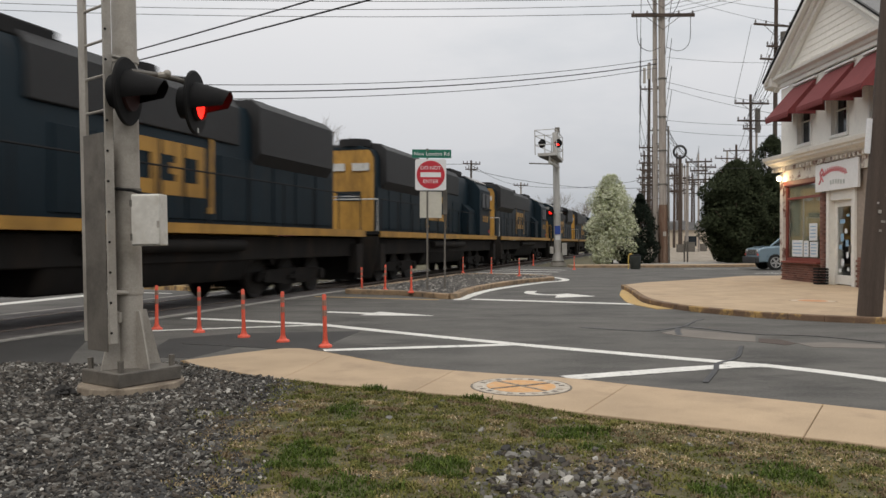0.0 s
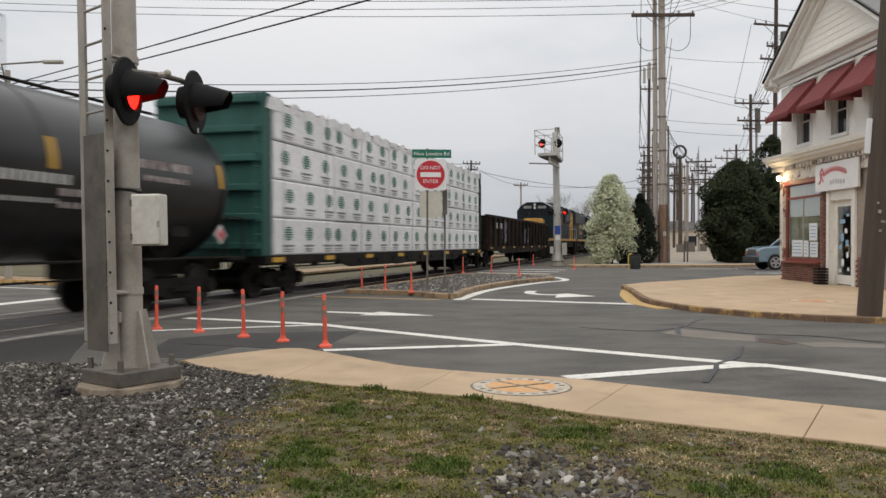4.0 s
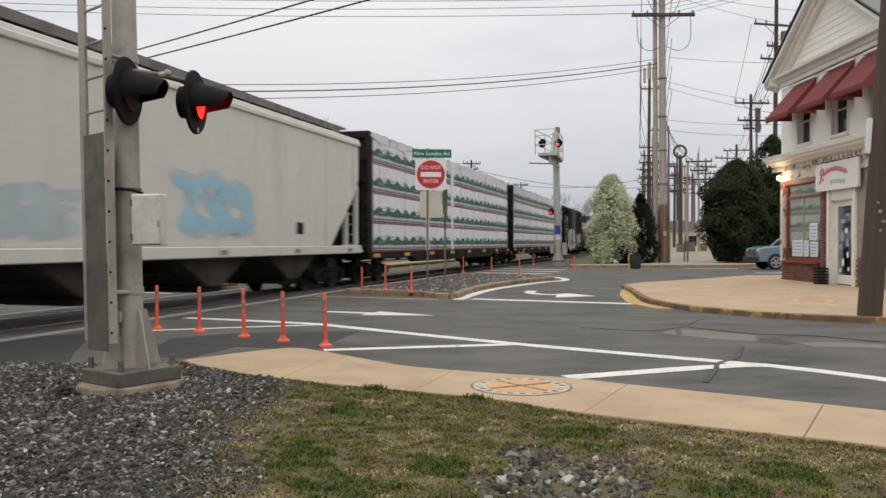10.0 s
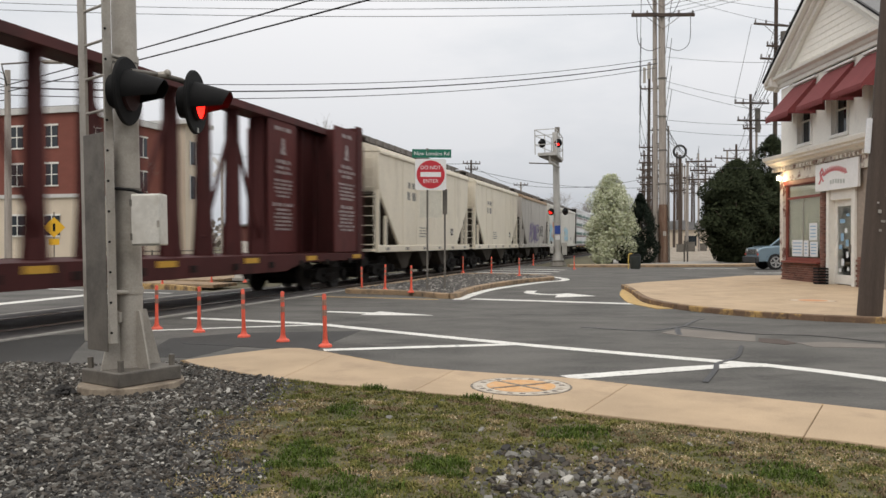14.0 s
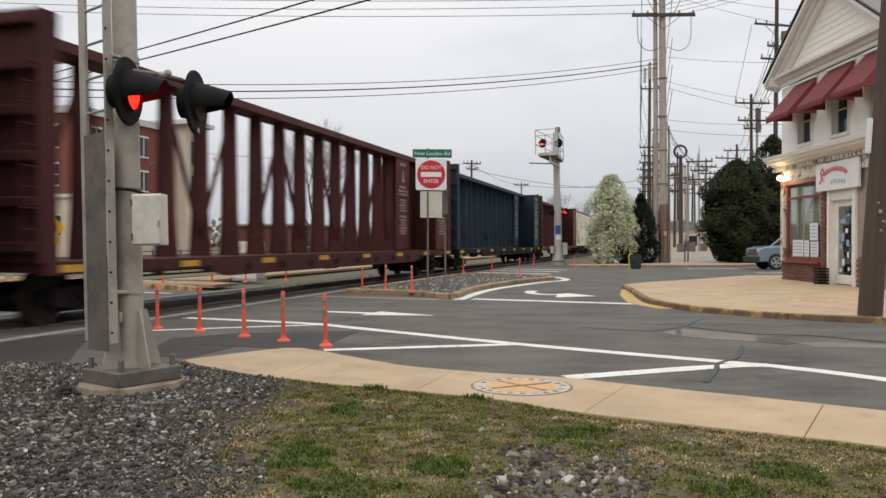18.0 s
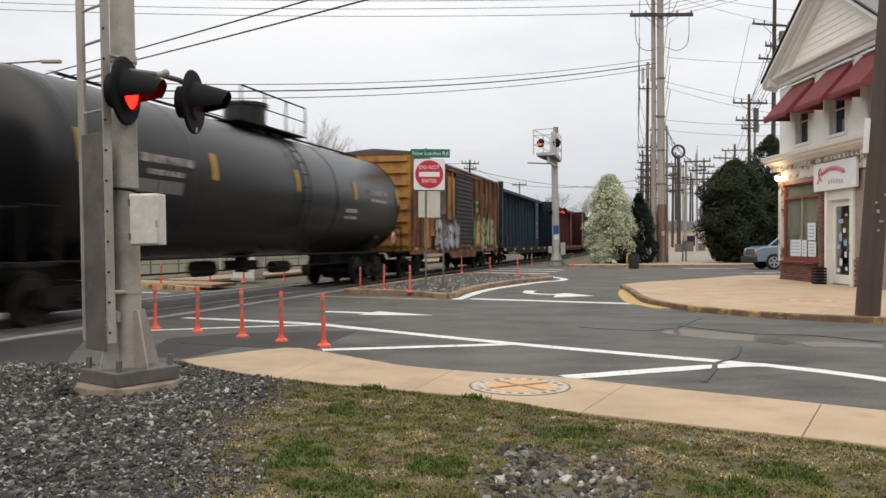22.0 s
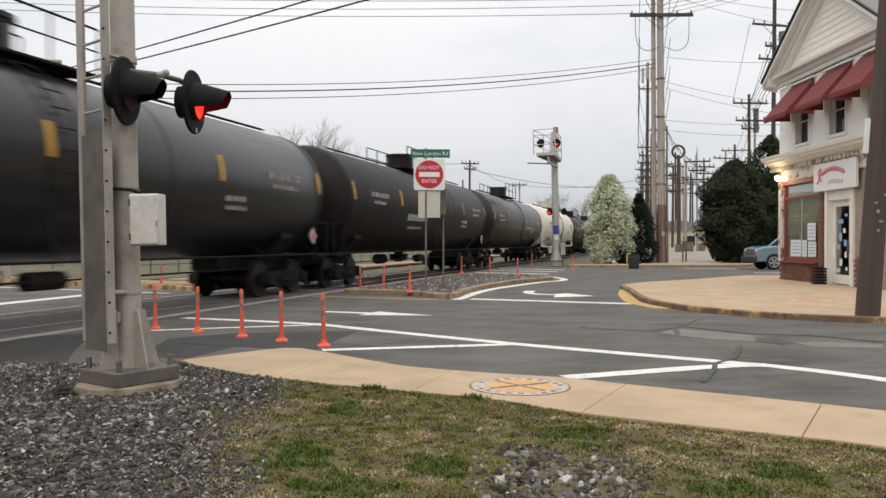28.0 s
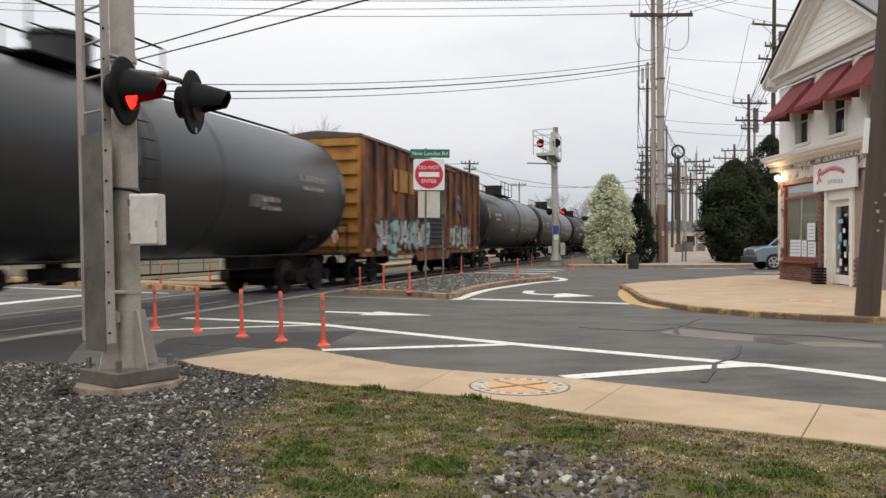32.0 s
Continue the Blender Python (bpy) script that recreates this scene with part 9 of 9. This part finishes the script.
# ---- beyond the railway and across the road ----
brick_far = mat("red_brick_wall", (0.2, 0.068, 0.05), 0.9, var=0.12, scale=0.6, fine=9, bump=0.25, stretch=(1, 1, 3), dirt=(0.2, 0.06, 0.045), dirt_at=0.6, dirt_scale=1.0)
brick_brown = mat("brown_brick_wall", (0.15, 0.06, 0.05), 0.9, var=0.12, scale=0.6, fine=9, bump=0.25, stretch=(1, 1, 3))
stucco = mat("cream_stucco", (0.62, 0.53, 0.42), 0.9, var=0.08, scale=0.5, fine=20, bump=0.1)
grey_trim = mat("pale_grey_trim", (0.55, 0.54, 0.52), 0.7, var=0.08, scale=1)


def apartment():
    """The brick apartment house beyond the railway: a corner towards the lens, in the railway's own directions."""
    root = thing("apartment_building", "three-storey red brick apartment building with cream ground floor and flat roof", "building", m=along(54.8, 45.7, 0))
    L, D, H, G0 = 12.5, 34.0, 12.4, 5.2

    def blk(name, x0, x1, y0, y1, z0, z1, m, parent=root, bevel=0.0, label=""):
        return part(name, Geo().box((x0 + x1) / 2, (y0 + y1) / 2, (z0 + z1) / 2, x1 - x0, y1 - y0, z1 - z0), m, parent, label, bevel)
    blk("wall", 0, L, 0, D, G0, H - 0.5, brick_far, label="red brick upper wall")
    blk("ground_floor_wall", 0.06, L - 0.06, 0.06, D, 0, G0, stucco, label="cream ground-floor wall")
    blk("string_course", -0.12, L + 0.1, -0.12, D, G0 - 0.15, G0 + 0.15, grey_trim)
    blk("parapet", -0.25, L + 0.2, -0.25, D, H - 0.5, H, grey_trim)
    blk("roof_slab", 0, L, 0, D, H, H + 0.1, roof_slate)

    def window(x, y, z, w, h, face):
        if face == "x":
            win = blk("window", -0.03, -0.005, y - w / 2, y + w / 2, z, z + h, loco_glass)
            blk("frame", -0.08, -0.031, y - w / 2 - 0.1, y + w / 2 + 0.1, z - 0.12, z, white_trim, win)
            blk("frame", -0.08, -0.031, y - w / 2 - 0.1, y + w / 2 + 0.1, z + h, z + h + 0.15, white_trim, win)
            blk("frame", -0.07, -0.031, y - 0.04, y + 0.04, z, z + h, white_trim, win)
            blk("frame", -0.07, -0.031, y - w / 2, y + w / 2, z + h / 2 - 0.04, z + h / 2 + 0.04, white_trim, win)
        else:
            win = blk("window", x - w / 2, x + w / 2, -0.03, -0.005, z, z + h, loco_glass)
            blk("frame", x - w / 2 - 0.1, x + w / 2 + 0.1, -0.08, -0.031, z - 0.12, z, white_trim, win)
            blk("frame", x - w / 2 - 0.1, x + w / 2 + 0.1, -0.08, -0.031, z + h, z + h + 0.15, white_trim, win)
            blk("frame", x - 0.04, x + 0.04, -0.07, -0.031, z, z + h, white_trim, win)
    for j in range(9):
        for z in (6.1, 9.2):
            window(0, 2.4 + 3.4 * j, z, 1.15, 1.7, "x")
        window(0, 2.4 + 3.4 * j, 2.0, 1.5, 1.6, "x")
    for x in (2.2, 8.5):
        for z in (6.1, 9.2):
            window(x, 0, z, 1.15, 1.7, "y")
        window(x, 0, 2.0, 1.5, 1.6, "y")
    # balconies towards the railway; a flat black panel paints each recess's shade
    for z in (5.6, 8.7):
        bal = blk("balcony", 4.3, 7.0, -0.02, 0.03, z, z + 2.5, black_paint, label="dark recessed balcony")
        for k in range(10):
            blk("baluster", 4.35 + 0.28 * k, 4.38 + 0.28 * k, -0.2, -0.16, z, z + 1.0, galv_dark, bal)
        blk("rail", 4.3, 7.0, -0.21, -0.15, z + 1.0, z + 1.06, galv_dark, bal)
    # cream stair tower
    tw = thing("stair_tower", "cream stuccoed tower block with flat overhanging roof beside the brick building", "building", m=along(67.4, 44.0, 0))
    blk("wall", 0, 3.4, 0, 9.0, 0, 12.6, stucco, tw)
    blk("roof", -0.7, 3.9, -0.7, 9.5, 12.6, 13.0, grey_trim, tw)
    for z in (5.6, 8.9):
        win = blk("window", 0.7, 2.7, -0.04, -0.01, z, z + 2.2, loco_glass, tw)
        for x in (0.7, 1.7, 2.7):
            blk("frame", x - 0.06, x + 0.06, -0.1, -0.041, z - 0.1, z + 2.3, grey_trim, win)
    # low neighbour further along
    low = thing("low_building", "low brown brick flat-roofed building beyond the railway", "building", m=along(84, 40, 0))
    blk("wall", 0, 14, 0, 10, 0, 3.3, brick_brown, low)
    blk("roof", -0.3, 14.3, -0.3, 10.3, 3.3, 3.55, roof_slate, low)
    for k in range(4):
        win = blk("window", 1.2 + 3.3 * k, 3.2 + 3.3 * k, -0.04, -0.01, 1.0, 2.7, loco_glass, low)
        blk("frame", 1.1 + 3.3 * k, 3.3 + 3.3 * k, -0.08, -0.041, 0.9, 1.0, grey_trim, win)


def beyond():
    setting("pavement_beyond", Geo().prism([W(23, 14)[:2], W(24.5, 14)[:2], W(30, 40)[:2], W(28, 40)[:2]], -0.05, 0.05), kerb_tan, "tan pavement along the street beyond the railway", "pavement")
    setting("pavement_beyond_b", Geo().prism([W(26, 16)[:2], W(26, 18)[:2], W(90, 19)[:2], W(90, 17)[:2]], -0.05, 0.05), kerb_tan, "tan pavement beside the railway", "pavement")
    setting("verge_beyond", Geo().prism([W(25.5, 18.2)[:2], W(31.5, 44)[:2], W(120, 44)[:2], W(120, 19.4)[:2]], -0.1, 0.06), far_grass, "rough grass strip beyond the railway", "grass")
    for k, (a, b) in enumerate(((W(13, 13.2), W(14.5, 30)), (W(19.5, 13.2), W(23.5, 34)), (W(6, 13.2), W(6.5, 34)))):
        setting("lane_line_beyond", strip([a, b], 0.16, 0.006), road_paint if k != 0 else yellow_paint, "painted line on the street beyond the railway", "road marking")
    setting("stop_line_beyond", strip([W(14.5, 14.6), W(19.3, 15.0)], 0.45, 0.006), road_paint, "white stop line beyond the railway", "road marking")
    for k in range(7):
        setting("crosswalk_bar", strip([W(7.5 + 1.9 * k, 20.0), W(8.3 + 1.9 * k, 23.0)], 0.5, 0.006), road_paint, "white crosswalk bar beyond the railway", "road marking")
    # yellow kerb end
    setting("kerb_beyond", strip([W(21.2, 13.4), W(22.4, 15.2), W(24, 22), W(26.5, 38)], 0.2, 0.08, 0.2), kerb_yellow, "worn yellow kerb beyond the railway", "kerb")
    # a low fence beyond the tracks
    fence = thing("rail_fence", "low grey metal fence beyond the railway", "fence")
    for k in range(22):
        p = W(27 + 2.0 * k, 20.5)
        part("post", Geo().tube([(p.x, p.y, 0), (p.x, p.y, 1.1)], 0.035, 6), galv_dark, fence)
    for z in (0.5, 1.05):
        a, b = W(27, 20.5, z), W(69, 20.5, z)
        part("rail", Geo().tube([a, b], 0.025, 6), galv_dark, fence)
    # cabinet beside the track
    cab = thing("signal_cabinet", "small pale grey signal cabinet beside the railway", "cabinet", m=along(27.5, 15.2, 0))
    part("body", Geo().box(0, 0, 0.75, 0.7, 0.9, 1.4), box_white, cab, bevel=0.02)
    part("door", Geo().box(0, -0.46, 0.75, 0.6, 0.02, 1.2), box_white, cab, bevel=0.006)
    part("plinth", Geo().box(0, 0, 0.03, 0.8, 1.0, 0.1), concrete_grey, cab)


car_paint = mat("silver_blue_car_paint", (0.2, 0.275, 0.33), 0.3, 0.3, var=0.05, bump=0.0)
car_glass = mat("car_glass", (0.03, 0.04, 0.045), 0.06, var=0.1, bump=0.0)
car_black = mat("car_trim", (0.03, 0.03, 0.032), 0.6, var=0.15)
tyre_mat = mat("tyre", (0.02, 0.02, 0.021), 0.85, var=0.2, scale=8)
rim_mat = mat("alloy_rim", (0.5, 0.5, 0.5), 0.35, 0.8, var=0.1)


def suv():
    """A parked boxy SUV; x runs back from its nose."""
    root = thing("parked_suv", "parked silver-blue boxy SUV behind the shop corner", "car", m=pose(16.3, 42.6, 0))
    body = [(0.0, 0.4), (0.0, 0.98), (0.06, 1.1), (0.3, 1.17), (1.25, 1.24), (4.35, 1.24), (4.4, 0.95), (4.4, 0.45), (3.95, 0.42), (3.85, 0.72), (3.45, 0.82), (3.05, 0.72), (2.95, 0.38), (1.4, 0.38), (1.3, 0.72), (0.9, 0.82), (0.5, 0.72), (0.42, 0.42)]
    part("body", Geo().prism(body, -0.9, 0.9, axis="y"), car_paint, root, bevel=0.05)
    roof = [(1.3, 1.22), (1.95, 1.74), (4.1, 1.78), (4.35, 1.22)]
    part("cabin", Geo().prism(roof, -0.78, 0.78, axis="y"), car_glass, root, bevel=0.04)
    part("roof", Geo().prism([(1.9, 1.72), (2.0, 1.8), (4.05, 1.83), (4.12, 1.76)], -0.8, 0.8, axis="y"), car_paint, root, bevel=0.03)
    for y in (-0.79, 0.79):
        for a, b in (((1.3, 1.22), (1.95, 1.76)), ((2.85, 1.12), (2.85, 1.7)), ((3.6, 1.12), (3.6, 1.7))):
            part("pillar", Geo().tube([(a[0], y, a[1]), (b[0], y, b[1])], 0.045, 6), car_paint, root)
        part("door_seam", Geo().box(1.75, y * 1.142, 0.85, 0.012, 0.01, 0.55), car_black, root)
        part("side_cladding", Geo().box(2.2, y * 1.145, 0.46, 1.5, 0.03, 0.14), car_black, root)
        part("mirror", Geo().box(1.6, y * 1.26, 1.2, 0.12, 0.2, 0.14, c=0.03), car_paint, root)
        for x in (0.9, 3.45):
            arch = [(x + 0.5 * math.cos(t), 0.42 + 0.5 * math.sin(t)) for t in [math.pi * k / 12 for k in range(13)]] + [(x - 0.42, 0.42)] + [(x + 0.42 * math.cos(t), 0.42 + 0.42 * math.sin(t)) for t in [math.pi - math.pi * k / 12 for k in range(13)]]
            part("wheel_arch", Geo().prism(arch, y * 1.12 - 0.04, y * 1.12 + 0.05, axis="y"), car_paint, root)
            s = 1 if y > 0 else -1
            wh = part("wheel", Geo().tube([(x, y - 0.1, 0.4), (x, y + 0.1 * s - 0.0, 0.4)], 0.18, 16), car_black, root)
            part("tyre", Geo().tube([(x, y - 0.11, 0.4), (x, y - 0.08, 0.4), (x, y + 0.08, 0.4), (x, y + 0.11, 0.4)], [0.36, 0.4, 0.4, 0.36], 28), tyre_mat, wh)
            part("rim", Geo().tube([(x, y + 0.112 * s, 0.4), (x, y + 0.122 * s, 0.4)], 0.27, 20), car_black, wh)
            for q in range(5):
                c = Matrix.Translation((x, y + 0.125 * s, 0.4)) @ Matrix.Rotation(radians(72 * q + 20), 4, "Y")
                part("spoke", Geo().box(0.14, 0, 0, 0.24, 0.02, 0.085, c), rim_mat, wh)
            part("rim_ring", Geo().tube([(x + 0.26 * math.cos(q / 8 * math.pi), y + 0.122 * s, 0.4 + 0.26 * math.sin(q / 8 * math.pi)) for q in range(17)], 0.025, 6, cap=False), rim_mat, wh)
    part("bumper", Geo().box(-0.06, 0, 0.52, 0.2, 1.84, 0.34, c=0.05), car_black, root, bevel=0.03)
    part("grille", Geo().box(-0.012, 0, 0.93, 0.03, 1.0, 0.26), car_black, root)
    for k in range(7):
        part("grille_slot", Geo().box(-0.032, -0.42 + 0.14 * k, 0.93, 0.02, 0.05, 0.22), rim_mat, root)
    for y in (-0.84, 0.84):
        part("indicator", Geo().box(-0.01, y, 0.8, 0.05, 0.1, 0.1), orange_plastic, root)
    for y in (-0.68, 0.68):
        part("headlight", Geo().tube([(-0.04, y, 0.95), (0.02, y, 0.95)], 0.12, 16), rim_mat, root)
    part("bonnet_line", Geo().box(0.75, 0, 1.21, 0.9, 1.3, 0.04), car_paint, root)


def street_bits():
    b = thing("litter_bin", "dark round litter bin on the far kerb", "bin", m=pose(10.35, 43.4, 0.0))
    part("body", Geo().tube([(0, 0, 0), (0, 0, 0.05), (0, 0, 0.66), (0, 0, 0.72)], [0.24, 0.27, 0.29, 0.25], 18), mat("dark_green_metal", (0.03, 0.035, 0.03), 0.6), b)
    part("lid", Geo().tube([(0, 0, 0.72), (0, 0, 0.8)], [0.3, 0.2], 18), black_paint, b)
    bl = thing("bollard", "short yellow bollard beside the litter bin", "bollard", m=pose(10.12, 44.0, 0.0))
    part("post", Geo().tube([(0, 0, 0), (0, 0, 0.72), (0.05, 0, 0.8), (0.2, 0, 0.8)], 0.035, 10), mat("pale_yellow_paint", (0.6, 0.42, 0.1), 0.6), bl)
    # pale low walls and parked shapes between pole and evergreen
    setting("yard_slope", Geo().prism([(55.0, 0.02), (60.0, 0.3), (78.0, 0.95), (78.0, -0.1), (55.0, -0.1)], 14.5, 24.0, axis="x"), mat("pale_yard_ground", (0.36, 0.31, 0.25), 0.95, var=0.25, scale=0.5, fine=12, bump=0.3, dirt=(0.22, 0.19, 0.15), dirt_at=0.55), "pale bare yard sloping up behind the tall pole", "ground")
    for x, y, w, h in ((20.3, 69, 0.55, 0.75), (21.4, 70, 0.8, 0.95), (22.9, 71, 0.5, 0.8)):
        bx = thing("utility_box", "dark metal utility box in the yard", "utility box", "boxes in the yard", m=pose(x, y, 0.5))
        part("body", Geo().box(0, 0, h / 2, w, 0.5, h), galv_dark, bx, bevel=0.02)
        part("lid", Geo().box(0, 0, h + 0.02, w + 0.06, 0.56, 0.05), galv_dark, bx)
    yp = thing("bollard", "short yellow post in the yard", "bollard", m=pose(22.7, 67.5, 0.45))
    part("post", Geo().tube([(0, 0, 0), (0, 0, 0.9)], 0.16, 12), sign_yellow, yp)
    part("cap", Geo().ball((0, 0, 0.9), 0.16), sign_yellow, yp)
    sh = thing("yard_shed", "small tan shed behind the yard wall", "building", m=pose(24.0, 84, 0.1))
    part("wall", Geo().box(0, 0, 1.3, 9, 5, 2.6), stucco, sh)
    part("roof", Geo().prism([(-4.8, 2.6), (4.8, 2.6), (0, 3.6)], -2.8, 2.8, axis="y"), roof_slate, sh)
    for x in (-2.6, 1.0):
        part("window", Geo().box(x, -2.52, 1.5, 1.2, 0.05, 1.0), loco_glass, sh)
    wp = [(16.6, 55.5), (16.85, 55.6)]
    for k, (x, y) in enumerate(wp):
        p = thing("post", "thin grey post at the yard's edge", "post", "posts at the yard's edge", m=pose(x, y, 0.0))
        part("shaft", Geo().box(0, 0, 0.75, 0.09, 0.09, 1.5), galv_dark, p, bevel=0.01)
        part("cap", Geo().box(0, 0, 1.52, 0.11, 0.11, 0.04), galv_dark, p)


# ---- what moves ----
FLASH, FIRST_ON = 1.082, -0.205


def motions():
    """The train rolls by at one speed; the crossing lamps flash in turn."""
    for ob, s0, turn in TRAIN:
        walk(ob, [(t, along(s0 + SPEED * t, RAIL_N, RAIL_Z, turn)) for t in (0, 16, 32)])
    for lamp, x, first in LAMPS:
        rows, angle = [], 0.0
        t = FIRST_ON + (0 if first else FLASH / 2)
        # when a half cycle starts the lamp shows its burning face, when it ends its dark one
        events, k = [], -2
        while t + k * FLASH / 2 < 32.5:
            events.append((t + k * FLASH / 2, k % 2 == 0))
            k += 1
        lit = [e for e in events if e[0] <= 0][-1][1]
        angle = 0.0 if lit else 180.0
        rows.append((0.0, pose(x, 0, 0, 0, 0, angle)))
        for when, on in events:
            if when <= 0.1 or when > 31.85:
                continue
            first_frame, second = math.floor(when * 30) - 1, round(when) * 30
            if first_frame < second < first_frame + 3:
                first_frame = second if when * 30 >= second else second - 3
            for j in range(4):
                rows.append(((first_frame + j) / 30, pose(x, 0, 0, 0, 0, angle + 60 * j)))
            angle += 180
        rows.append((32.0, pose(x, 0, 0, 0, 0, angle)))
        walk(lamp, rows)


# ---- build ----
ground()
closing_walls()
near_verge()
near_pavement()
emblem()
road_marks()
island()
corner_pavement()
railway()
signal_mast()
far_signal()
delineators()
road_signs()
line_side()
beyond()
apartment()
plants()
suv()
street_bits()
build_train()
shop()
motions()
